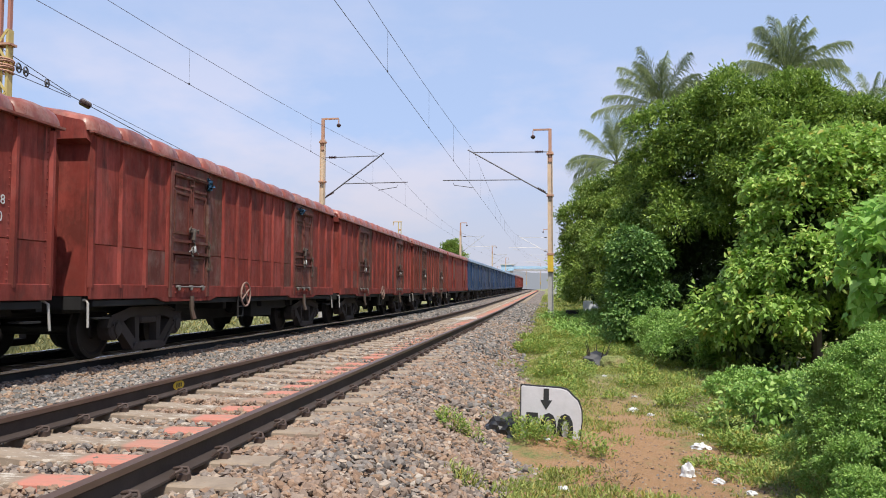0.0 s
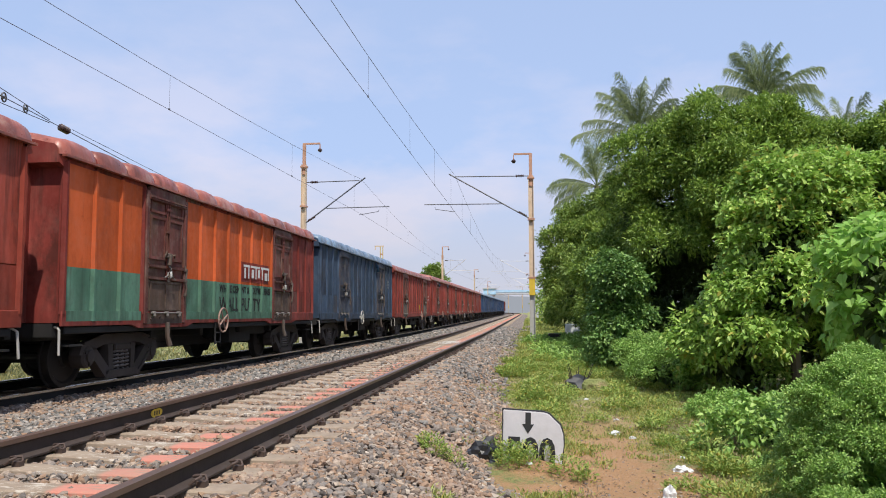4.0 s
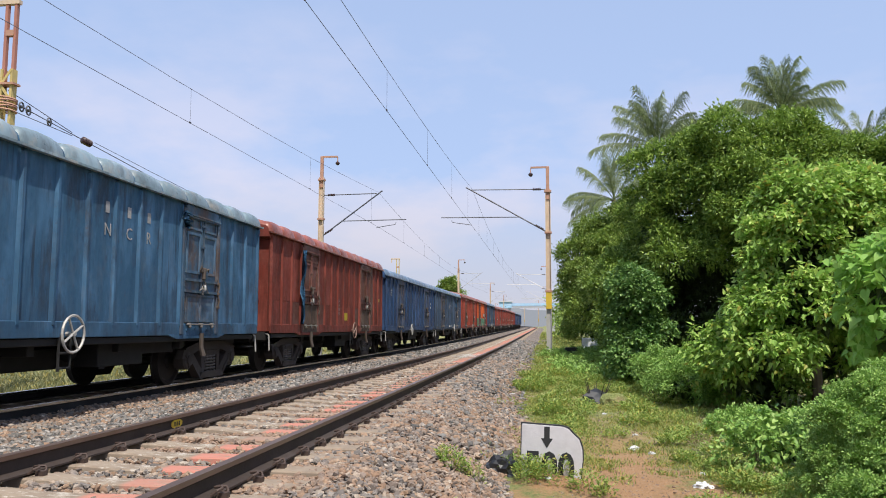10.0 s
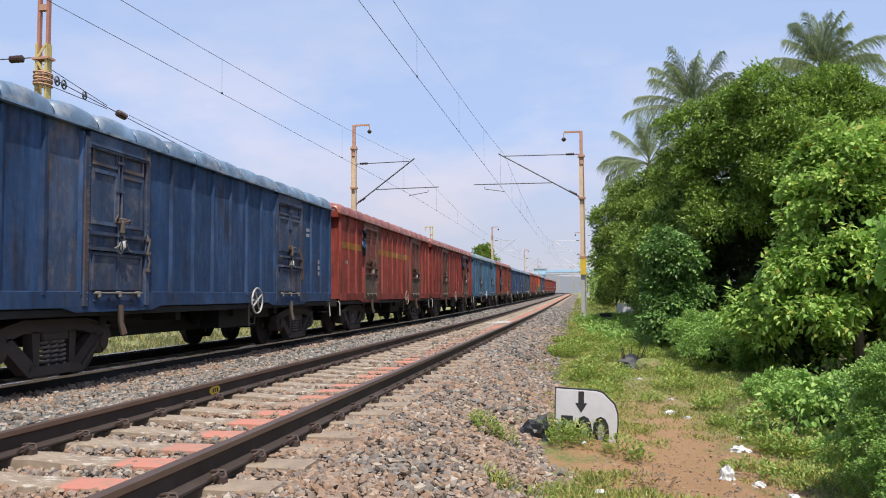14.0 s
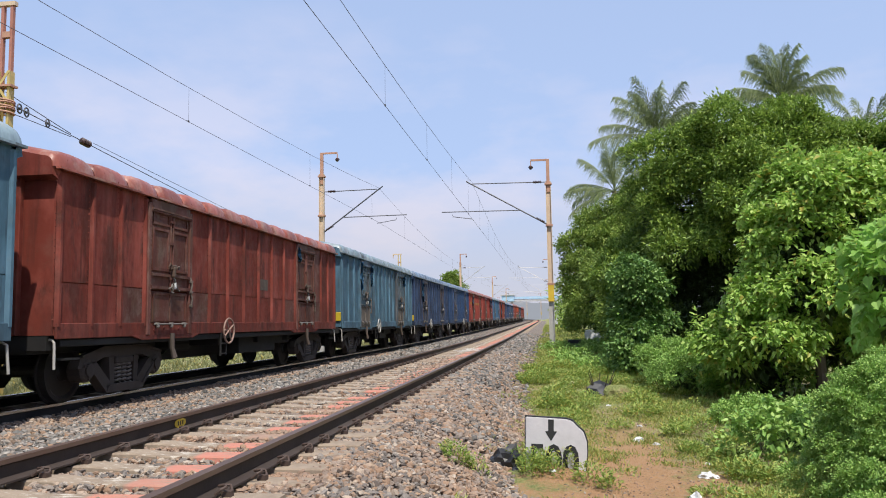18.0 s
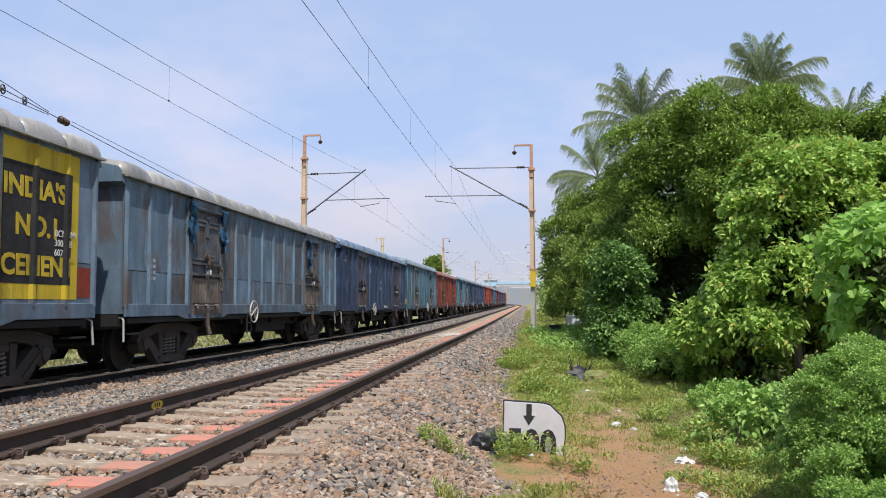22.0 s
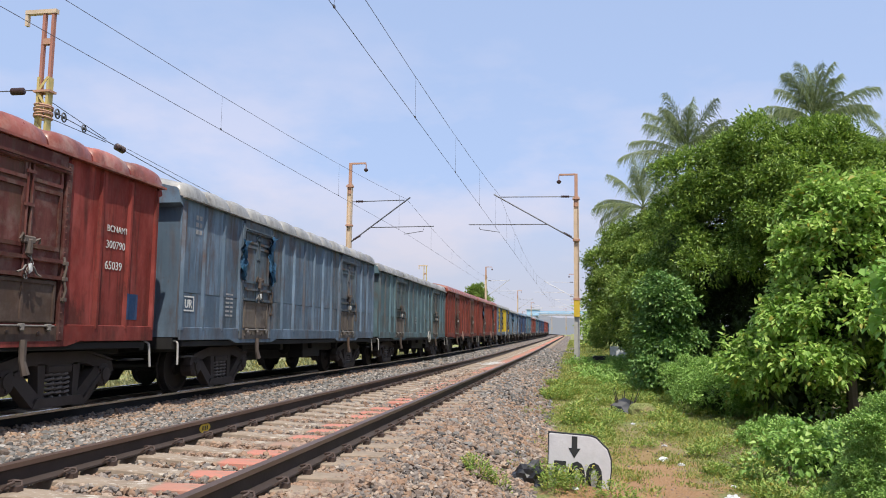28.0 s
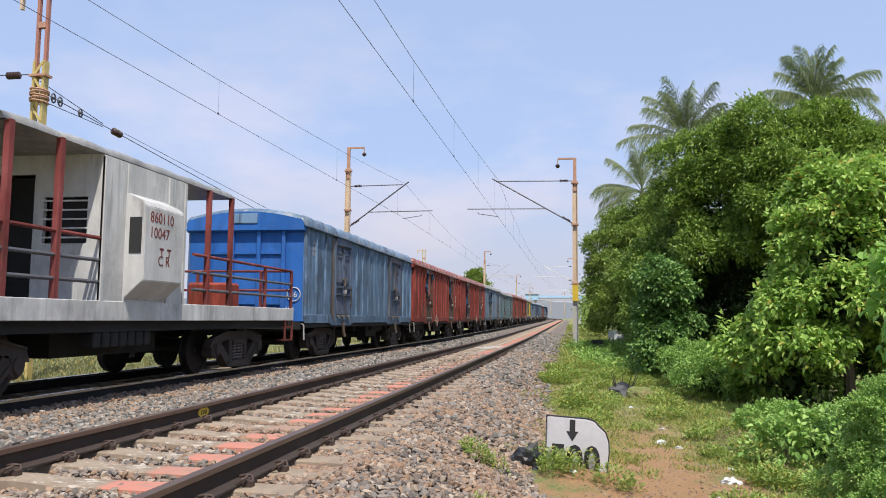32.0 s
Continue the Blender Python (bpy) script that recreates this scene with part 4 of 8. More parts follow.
    for y in (-0.035, 0.045):
        tube(bm, (HALF + 0.02, y, 1.56), (HALF + 0.02, y, EAVES - 0.21), 0.014, None, 6)
    for z in (1.60, 1.82, 2.45, 2.85):
        box(bm, HALF - 0.01, HALF + 0.04, -0.07, 0.08, z - 0.02, z + 0.02)
    m["bolt"] = mesh_of(bm, "locking_bolt")
    bm = bmesh.new()
    box(bm, HALF + 0.01, HALF + 0.075, -0.10, 0.11, 1.98, 2.07, 0.015)
    box(bm, HALF + 0.02, HALF + 0.09, -0.035, 0.05, 1.84, 2.04, 0.02)
    chain(bm, [(HALF + 0.06, 0.10, 2.02), (HALF + 0.085, 0.15, 2.05), (HALF + 0.07, 0.17, 1.99)], 0.016, 6)
    chain(bm, [(HALF + 0.06, -0.09, 2.05), (HALF + 0.07, -0.12, 2.09), (HALF + 0.05, -0.15, 2.02)], 0.014, 6)
    m["latch"] = mesh_of(bm, "lock_hasp")
    bm = bmesh.new()
    for i in range(7):
        a = i / 6
        ring(bm, (HALF + 0.06, 0.02 + 0.05 * math.sin(a * 5), 1.84 - 0.26 * a), (1, 0.6 * (i % 2), 0.4), 0.026, 0.009, 8, 4)
    chain(bm, [(HALF + 0.05, 0.02, 1.74), (HALF + 0.075, 0.09, 1.70), (HALF + 0.07, 0.16, 1.62), (HALF + 0.06, 0.24, 1.60)], 0.012, 5)
    chain(bm, [(HALF + 0.05, -0.02, 1.72), (HALF + 0.075, -0.10, 1.66), (HALF + 0.06, -0.17, 1.63)], 0.012, 5)
    m["chain"] = mesh_of(bm, "lock_chain")
    # crumpled sealing tag
    bm = bmesh.new()
    tag = [(-0.03, 1.73), (0.01, 1.745), (0.04, 1.70), (0.03, 1.65), (-0.01, 1.62), (-0.025, 1.66)]
    vs = [[bm.verts.new((HALF + dx + 0.012 * (i % 2), y, z)) for i, (y, z) in enumerate(tag)] for dx in (0.088, 0.096)]
    bm.faces.new(vs[0][::-1])
    bm.faces.new(vs[1])
    for i in range(len(tag)):
        j = (i + 1) % len(tag)
        bm.faces.new((vs[0][i], vs[0][j], vs[1][j], vs[1][i]))
    m["seal"] = mesh_of(bm, "door_seal")
    bm = bmesh.new()
    tube(bm, (HALF + 0.035, -0.58, 1.005), (HALF + 0.035, 0.58, 1.005), 0.013, None, 6)
    for y in (-0.48, 0.0, 0.48):
        box(bm, HALF - 0.004, HALF + 0.055, y - 0.04, y + 0.04, 0.985, 1.03, 0.008)
        disc_solid(bm, (HALF + 0.04, y, 0.985), (0, 0, -1), [(0.03, -0.01), (0.03, 0.03), (0.012, 0.05)], 8)
    m["hinge"] = mesh_of(bm, "flap_hinge")
    # hook and pins on the door post
    bm = bmesh.new()
    chain(bm, [(HALF + 0.03, 0.70, 1.88), (HALF + 0.06, 0.72, 1.74), (HALF + 0.045, 0.70, 1.60), (HALF + 0.06, 0.73, 1.46), (HALF + 0.04, 0.71, 1.30)], 0.017, 6)
    for z in (1.34, 1.60, 1.80):
        box(bm, HALF + 0.02, HALF + 0.065, 0.68, 0.76, z - 0.025, z + 0.025, 0.006)
    m["hook"] = mesh_of(bm, "post_hook")
    bm = bmesh.new()
    pts = [(HALF - 0.08, -1.25, FLOOR - 0.03), (HALF - 0.08, -0.9, FLOOR - 0.11), (HALF - 0.08, 0.9, FLOOR - 0.11), (HALF - 0.08, 1.25, FLOOR - 0.03)]
    vs = [[bm.verts.new((x + dx, y, z)) for x, y, z in pts] for dx in (0.0, 0.078)]
    bm.faces.new(vs[0][::-1])
    bm.faces.new(vs[1])
    for i in range(4):
        bm.faces.new((vs[0][i], vs[0][(i + 1) % 4], vs[1][(i + 1) % 4], vs[1][i]))
    m["sill"] = mesh_of(bm, "door_sill")
    bm = bmesh.new()
    chain(bm, [(HALF + 0.02, 0.06, FLOOR - 0.02), (HALF + 0.03, 0.06, FLOOR - 0.28), (HALF + 0.06, 0.09, FLOOR - 0.44)], [0.045, 0.04, 0.05], 6)
    m["stop"] = mesh_of(bm, "door_stop_lever")
    # hand-brake wheel on a bracket below the sole bar
    bm = bmesh.new()
    c = (HALF + 0.10, 0, 0.86)
    ring(bm, c, (1, 0, 0), 0.25, 0.019)
    for k in range(4):
        a = math.pi * k / 4 * 2 + 0.5
        tube(bm, c, (c[0], 0.25 * math.cos(a), c[2] + 0.25 * math.sin(a)), 0.017, None, 6)
    tube(bm, (c[0] - 0.25, 0, c[2]), (c[0] + 0.03, 0, c[2]), 0.03, None, 8)
    m["wheel"] = mesh_of(bm, "handbrake_wheel")
    bm = bmesh.new()
    for y in (-0.13, 0.13):
        tube(bm, (HALF - 0.02, y, 0.84), (HALF - 0.02, y, 0.36), 0.02, None, 6)
    for z in (0.40, 0.60):
        tube(bm, (HALF - 0.02, -0.15, z), (HALF - 0.02, 0.15, z), 0.018, None, 6)
    m["ladder"] = mesh_of(bm, "handbrake_ladder")
    if length == LONG:
        # the longer kind stands a little lower
        kinds = [me for me in m.values() if isinstance(me, bpy.types.Mesh)] + m["whole"] + m["upper"] + m["lower"]
        for me in kinds:
            for v in me.vertices:
                if v.co.z > FLOOR:
                    v.co.z = FLOOR + (v.co.z - FLOOR) * 0.952
    WAGON_MESH[length] = m
    return m


def bogie_meshes():
    out = {}
    bm = bmesh.new()
    # cast side frame: axle boxes, top compression bar, diagonal tension bars and window for the springs
    x0, x1 = 1.16, 1.30
    def slab(pts, xa=x0, xb=x1):
        vs = [[bm.verts.new((x, y, z)) for y, z in pts] for x in (xa, xb)]
        bm.faces.new(vs[0][::-1])
        bm.faces.new(vs[1])
        for i in range(len(pts)):
            bm.faces.new((vs[0][i], vs[0][(i + 1) % len(pts)], vs[1][(i + 1) % len(pts)], vs[1][i]))
    slab([(-1.25, 0.50), (-1.18, 0.66), (-0.62, 0.79), (0.62, 0.79), (1.18, 0.66), (1.25, 0.50), (1.08, 0.50), (0.58, 0.64), (-0.58, 0.64), (-1.08, 0.50)])
    for q in (-1, 1):
        slab([(q * y, z) for y, z in ((1.02, 0.56), (0.80, 0.60), (0.40, 0.27), (0.42, 0.12), (0.54, 0.12))][::q])
        slab([(q * y, z) for y, z in ((0.40, 0.22), (0.29, 0.22), (0.29, 0.66), (0.44, 0.66))][::q])
        # raised rims round the windows
        slab([(q * y, z) for y, z in ((1.04, 0.545), (0.97, 0.565), (0.50, 0.15), (0.53, 0.105))][::q], x1, x1 + 0.03)
    slab([(-0.55, 0.10), (0.55, 0.10), (0.46, 0.22), (-0.46, 0.22)], x0, x1 + 0.04)
    slab([(-1.16, 0.66), (-0.62, 0.775), (0.62, 0.775), (1.16, 0.66), (1.16, 0.69), (0.62, 0.81), (-0.62, 0.81), (-1.16, 0.69)], x1, x1 + 0.03)
    out["side_frame"] = mesh_of(bm, "side_frame")
    bm = bmesh.new()
    disc_solid(bm, (1.22, 0, 0.47), (1, 0, 0), [(0.18, -0.14), (0.18, 0.06), (0.15, 0.09), (0.10, 0.10), (0.10, 0.13), (0.04, 0.14)], 16)
    for k in range(3):
        a = 2.1 * k + 0.5
        tube(bm, (1.30, 0.125 * math.cos(a), 0.47 + 0.125 * math.sin(a)), (1.335, 0.125 * math.cos(a), 0.47 + 0.125 * math.sin(a)), 0.022, None, 6)
    out["axle_boxes"] = mesh_of(bm, "axle_box")
    bm = bmesh.new()
    pts = [(1.24 + 0.07 * math.cos(a), 0.07 * math.sin(a), 0.22 + 0.30 * a / (2 * math.pi * 5)) for a in [2 * math.pi * i / 10 for i in range(51)]]
    chain(bm, pts, 0.019, 6)
    out["springs"] = mesh_of(bm, "coil_spring")
    bm = bmesh.new()
    box(bm, -1.28, 1.32, -0.26, 0.26, 0.53, 0.64, 0.02)
    box(bm, -0.5, 0.5, -0.3, 0.3, 0.4, 0.6)
    out["bolster"] = mesh_of(bm, "bolster")
    bm = bmesh.new()
    for sx in (-1, 1):
        disc_solid(bm, (sx * 0.86, 0, 0.0), (sx, 0, 0), [(0.06, -0.12), (0.13, -0.10), (0.14, -0.02), (0.33, 0.0), (0.395, -0.03), (0.49, -0.075), (0.485, -0.05), (0.46, -0.045), (0.455, 0.06), (0.40, 0.065), (0.36, 0.03), (0.15, 0.04), (0.13, 0.09), (0.06, 0.1)], 30)
    tube(bm, (-0.9, 0, 0), (0.9, 0, 0), 0.085, None, 12)
    out["wheelset"] = mesh_of(bm, "wheelset")
    return out


BOGIE = bogie_meshes()
ROLLING = []


def add_bogie(wagon, y, turning=True):
    bogie = new("bogie", BOGIE["bolster"])
    bogie.parent = wagon
    bogie.location = (0, y, -FAR_LOW)
    if not BOGIE["bolster"].materials:
        BOGIE["bolster"].materials.append(M_BOGIE)
    share("side_frame", BOGIE["side_frame"], M_BOGIE, bogie)
    for dy in (-1.0, 1.0):
        share("axle_box", BOGIE["axle_boxes"], M_BOGIE, bogie).location = (0, dy, 0)
    if turning:
        for dy in (-0.16, 0.0, 0.16):
            share("coil_spring", BOGIE["springs"], M_SPRING, bogie).location = (0, dy, 0)
    f = share("side_frame", BOGIE["side_frame"], M_BOGIE, bogie)
    f.rotation_euler = (0, 0, math.pi)
    for dy in (-1.0, 1.0):
        w = share("wheelset", BOGIE["wheelset"], M_WHEEL, bogie)
        w.location = (0, dy, 0.457)
        if turning:
            ROLLING.append((wagon, w, (0, dy, 0.457)))
    return bogie


BRAKE_AT = {-1: 7.2, 0: 5.0, 1: 7.1, 2: 7.2, 3: 4.8, 4: 5.1, 5: 8.1, 6: 4.9, 7: 7.1, 8: 7.0, 9: 4.9, 10: 5.0, 11: 8.1, 12: 7.8, 13: 8.3, 14: 5.4, 15: 8.5, 16: 8.1, 17: 5.6, 18: 5.6, 19: 7.8, 20: 5.0, 22: 5.9, 23: 8.0}


def build_wagon(length, paint, roof, label, turning=True, near=True, brake=6.8, flap=""):
    m = wagon_meshes(length)
    h = length / 2
    wagon = tagged(new("covered_wagon"), label, "freight wagon", "wagons of the goods train")
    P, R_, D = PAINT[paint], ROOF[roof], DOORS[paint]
    share("side_wall", m["side"], P, wagon)
    share("side_wall", m["far_side"], P, wagon)
    share("roof", m["roof"], R_, wagon, "dusty sheet roof with rolled cross seams")
    share("eaves_angle", m["gutter"], R_, wagon)
    share("bottom_rail", m["skirt"], P, wagon)
    for key in ("rear", "front"):
        share("end_wall", m[key + "_wall"], P, wagon)
        share("roof_hood", m[key + "_hood"], P, wagon)
        share("headstock", m[key + "_beam"], M_UNDER, wagon)
        share("coupler", m[key + "_coupler"], M_UNDER, wagon)
    for name, me in m["underframe"]:
        if near or name in ("sole_bar", "end_frame", "side_tank"):
            share(name, me, M_UNDER, wagon)
    if near:
        for y in m["ribs"]:
            rib = share("rib", m["rib"], P, wagon)
            rib.location = (0, y, 0)
            if length == LONG:
                tagged(share("rivets", m["rib_rivets"], P, rib), kind="stuff")
        for y in m["seams"]:
            share("roof_seam", m["seam"], P, wagon).location = (0, y, 0)
        kinds = ("upper", "lower") if (len(label) + round(brake * 10)) % 3 else ("whole",)
        for i, (a, b) in enumerate(zip(m["ribs"], m["ribs"][1:])):
            if min(abs((a + b) / 2 - y) for y in m["doors"]) < 0.3:
                continue
            beside = min(abs((a + b) / 2 - y) for y in m["doors"]) < 1.45
            for kind in kinds:
                grimy = beside and (kind == "lower" or (i + len(label)) % 3 == 0)
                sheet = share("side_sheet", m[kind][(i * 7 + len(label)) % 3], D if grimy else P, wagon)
                sheet.location, sheet.scale = (0, (a + b) / 2, 0), (1, b - a - 0.06, 1)
        for x in (-1.0, -0.35, 0.35, 1.0):
            share("end_stiffener", m["rear_post"], P, wagon).location = (x, 0, 0)
        for z in (1.3, 2.55):
            share("end_rail", m["rear_rail"], P, wagon).location = (0, 0, z)
        for key in ("rear", "front"):
            share("uncoupling_lever", m[key + "_handle"], M_PALE, wagon)
            share("corner_step", m[key + "_step"], M_UNDER, wagon)
        share("air_reservoir", m["reservoir"], M_UNDER, wagon)
        share("brake_cylinder", m["brake"], M_UNDER, wagon)
    for i, y in enumerate(m["doors"]):
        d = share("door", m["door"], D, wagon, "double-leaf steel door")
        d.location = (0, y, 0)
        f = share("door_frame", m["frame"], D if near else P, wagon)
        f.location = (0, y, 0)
        if near:
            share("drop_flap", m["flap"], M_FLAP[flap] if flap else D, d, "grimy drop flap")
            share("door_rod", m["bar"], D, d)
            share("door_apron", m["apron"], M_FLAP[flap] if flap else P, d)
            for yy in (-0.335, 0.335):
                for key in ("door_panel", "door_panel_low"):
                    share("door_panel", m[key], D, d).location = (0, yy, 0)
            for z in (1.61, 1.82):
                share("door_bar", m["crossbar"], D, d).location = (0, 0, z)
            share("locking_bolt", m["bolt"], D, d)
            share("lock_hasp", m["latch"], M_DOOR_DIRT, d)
            share("lock_chain", m["chain"], M_HINGE, d)
            share("door_seal", m["seal"], M_WHITE, d, "crumpled white sealing tag")
            share("flap_hinge", m["hinge"], M_HINGE, d)
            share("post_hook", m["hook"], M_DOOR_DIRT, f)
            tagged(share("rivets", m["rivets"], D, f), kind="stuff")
            s = share("door_sill", m["sill"], P, wagon)
            s.location = (0, y, 0)
            st = share("door_stop_lever", m["stop"], M_DOOR_DIRT, wagon)
            st.location = (0, y, 0)
    if near and brake:
        w = share("handbrake_wheel", m["wheel"], M_WHEEL_RUST if roof == "red" else M_PALE, wagon, ("rusty brown" if roof == "red" else "pale") + " spoked hand-brake wheel")
        w.location = (0, h - brake, 0)
        ld = share("handbrake_ladder", m["ladder"], M_UNDER, wagon)
        ld.location = (0, h - brake, 0)
    for y in (-h + 2.2, h - 1.78):
        add_bogie(wagon, y, turning and near)
    return wagon


# order of the train: number, paint, roof, label
LONGS = {0, 4, 5, 13, 15, 16, 20}
TRAIN = [
    (0, "red", "red", "weathered red steel covered wagon with two doors"),
    (1, "slate", "blue", "dark slate-blue covered wagon with dusty roof"),
    (2, "maroon", "red", "red covered wagon painted orange and green along its rear half"),
    (3, "bright_red", "red", "bright red covered wagon with grimy doors"),
    (4, "slate", "blue", "dark blue covered wagon with chalk-white numbers"),
    (5, "blue", "blue", "blue covered wagon with faded panels"),
    (6, "brown", "red", "brown-red covered wagon with torn blue sheeting at a door"),
    (7, "sky", "teal", "sky-blue covered wagon with pale roof"),
    (8, "maroon", "red", "dark red covered wagon, dirty and streaked"),
    (9, "red", "red", "red covered wagon with a faded yellow stripe"),
    (10, "blue", "blue", "deep blue covered wagon with white stencils"),
    (11, "navy", "blue", "dark blue covered wagon with a yellow end mark"),
    (12, "teal", "teal", "light teal-blue covered wagon with rusty door frame"),
    (13, "brown", "red", "brown-red covered wagon with dark grimy doors"),
    (14, "teal", "teal", "pale teal covered wagon with blue sheeting at its doors"),
    (15, "navy", "blue", "navy blue covered wagon with white hand-brake wheel"),
    (16, "steel", "grey", "grimy grey-blue covered wagon with pale roof"),
    (17, "greyblue", "grey", "grey-blue covered wagon with a yellow and black cement advertisement"),
    (18, "brown", "red", "streaked brown-red covered wagon with torn sheeting"),
    (19, "brown", "red", "brown-red covered wagon with white chalk mark"),
    (20, "sea", "grey", "grey-teal covered wagon with rust-streaked doors"),
    (21, "greyblue", "grey", "grey-blue covered wagon with blue sheeting and pale roof"),
    (22, "maroon", "red", "dark red covered wagon with white stencilled numbers"),
    (23, "red", "red", "red covered wagon with blue sheeting at both doors"),
    (24, "azure", "blue", "bright blue last covered wagon with ribbed blue end"),
]
# flaps that have lost their paint: to grey dust or to brown grime
FLAPS = {0: "grey", 2: "brown", 3: "brown", 6: "brown", 8: "brown", 9: "brown", 12: "grey", 14: "grey", 16: "grey", 17: "grey", 18: "brown", 20: "grey", 21: "grey", 22: "brown", 23: "brown", -1: "grey", -2: "brown"}
WAGONS = {}
for k, paint, roof, label in TRAIN:
    WAGONS[k] = build_wagon(LONG if k in LONGS else SHORT, paint, roof, label, brake=BRAKE_AT.get(k, 0), flap=FLAPS.get(k, ""))
for k in range(-1, -30, -1):
    if k >= -4 or k < -11:
        look_ = ("red", "red", "weathered red covered wagon far along the train") if k % 3 else ("brown", "red", "brown-red covered wagon far along the train")
    else:
        look_ = ("blue", "blue", "blue covered wagon far along the train") if k % 2 else ("navy", "blue", "dark blue covered wagon far along the train")
    WAGONS[k] = build_wagon(SHORT, *look_, turning=False, near=k >= -3, brake=BRAKE_AT.get(k, 6.8))


# where wagon k's front end stands at t seconds
def train_at(t):
    return 9.521 + 10.315 * t + 0.02423 * t * t


OFFSET = {0: 0.0}
for k in range(1, 26):
    OFFSET[k] = OFFSET[k - 1] - (14.58 if k - 1 in LONGS else 13.60)
for k in range(-1, -30, -1):
    OFFSET[k] = OFFSET[k + 1] + 13.60
WAGON_LENGTH = {k: (LONG if k in LONGS else SHORT) for k in WAGONS}


# ---------------------------------------------------------------- overhead line
CONTACT_Z, NEAR_X, FAR_X = 5.70, -0.22, -4.86


def mast(x, y, foot, top, side, rail_x, label, near=True):
    """Steel mast with bracket arms that reach over the track at rail_x; side: -1 when the arm points to -x."""
    thing = tagged(new("overhead_line_mast"), label, "mast", "masts along the railway")
    thing.location = (x, y, grade(y))
    shoulder = top - 1.05
    r = 0.115
    def post(name, z0, z1, half, mat):
        bm = bmesh.new()
        for sx in (-1, 1):
            box(bm, sx * half - 0.012, sx * half + 0.012, -0.10, 0.10, z0, z1)
        box(bm, -half + 0.012, half - 0.012, -0.010, 0.010, z0, z1)
        return part(name, bm, mat, thing)
    post("lower_post", foot - 0.5, foot + 2.15, r, M_MAST_GREY)
    bm = bmesh.new()
    box(bm, -r - 0.02, r + 0.02, -0.115, 0.115, foot + 2.15, foot + 2.95)
    part("number_band", bm, M_MAST_YELLOW, thing, "ochre yellow painted band")
    post("upper_post", foot + 2.15, shoulder, r - 0.006, M_MAST)
    bm = bmesh.new()
    box(bm, -0.075, 0.075, -0.06, 0.06, shoulder - 0.5, top, 0.01)
    part("extension_post", bm, M_MAST_RUST, thing, "rust-stained top extension")
    bm = bmesh.new()
    ax = side * 0.78
    box(bm, min(0, ax), max(0, ax), -0.04, 0.04, top - 0.07, top + 0.01)
    box(bm, ax - 0.02, ax + 0.02, -0.03, 0.03, top - 0.36, top - 0.07)
    part("top_arm", bm, M_MAST_RUST, thing)
    bm = bmesh.new()
    disc_solid(bm, (ax, 0, top - 0.36), (0, 0, -1), [(0.05, -0.08), (0.11, -0.02), (0.11, 0.02), (0.04, 0.1)], 10)
    part("return_insulator", bm, M_INSUL, thing)
    if near:
        for z in (foot + 2.95, shoulder - 0.12, shoulder - 2.05):
            bm = bmesh.new()
            box(bm, -r - 0.05, r + 0.05, -0.13, 0.13, z - 0.04, z + 0.04)
            part("clamp", bm, M_MAST_RUST, thing)
    # bracket
    # far arms take a paler grey, distance haze put into their colour
    M_ARM = M_TUBE if near else M_MAST_GREY
    tip_x = rail_x - x
    z_stay, z_low = 7.38, 5.38
    bm = bmesh.new()
    tube(bm, (side * 0.12, 0, z_stay - 0.04), (tip_x, 0, z_stay), 0.024, None, 6)
    part("stay_tube", bm, M_ARM, thing)
    bm = bmesh.new()
    tube(bm, (side * 0.12, 0, z_low), (tip_x + side * 0.28, 0, z_stay + 0.13), 0.034, None, 6)
    part("bracket_tube", bm, M_ARM, thing)
    bm = bmesh.new()
    mid = side * 0.12 + (tip_x - side * 0.12) * 0.34
    tube(bm, (mid, 0, z_low + (z_stay - z_low) * 0.34), (tip_x + side * (1.45 if near or side < 0 else 1.7), 0, z_low + (z_stay - z_low) * 0.34 + 0.03), 0.024, None, 6)
    part("registration_tube", bm, M_ARM, thing)
    bm = bmesh.new()
    chain(bm, [(tip_x + side * 0.95, 0, 5.96), (tip_x + side * 0.92, 0, 5.86), (tip_x, 0, CONTACT_Z + 0.02)], 0.016, 6)
    part("steady_arm", bm, M_ARM, thing)
    bm = bmesh.new()
    for z, t0 in ((z_stay - 0.03, 0.35), (z_low + 0.10, 0.24)):
        for i in range(5):
            cx = side * (t0 + i * 0.075)
            zz = z + (0.0 if t0 > 0.3 else i * 0.042)
            disc_solid(bm, (cx, 0, zz), (side, 0, 0), [(0.03, -0.035), (0.065, -0.008), (0.065, 0.008), (0.03, 0.035)], 10)
    part("bracket_insulator", bm, M_INSUL, thing)
    return thing


mast(3.31, 36.0, -0.34, 8.41, -1, NEAR_X, "cream steel mast with yellow band and grey foot by the path")
mast(-7.6, 36.4, -0.55, 9.27, 1, FAR_X, "cream and rust overhead line mast beyond the train")
for y in (97.0, 154.0):
    mast(3.45, y + 3, -0.5, 8.4, -1, NEAR_X, "distant cream overhead line mast", near=False)
    mast(-7.6, y, -0.5, 9.1, 1, FAR_X, "distant overhead line mast beyond the train", near=False)
for s in (212.0, 262.0, 310.0):
    for off, side, rx in ((3.6, -1, NEAR_X), (-7.9, 1, FAR_X)):
        x, y, _ = line_at(s, off)
        mast(x, y, -0.5, 8.8, side, x - off + rx, "distant overhead line mast in haze", near=False)


def wire(pts, r, name, label, parent=None):
    bm = bmesh.new()
    chain(bm, pts, r, 5)
    ob = part(name, bm, M_WIRE, parent)
    if parent is None:
        tagged(ob, label, "wire", kind="structure")
    return ob


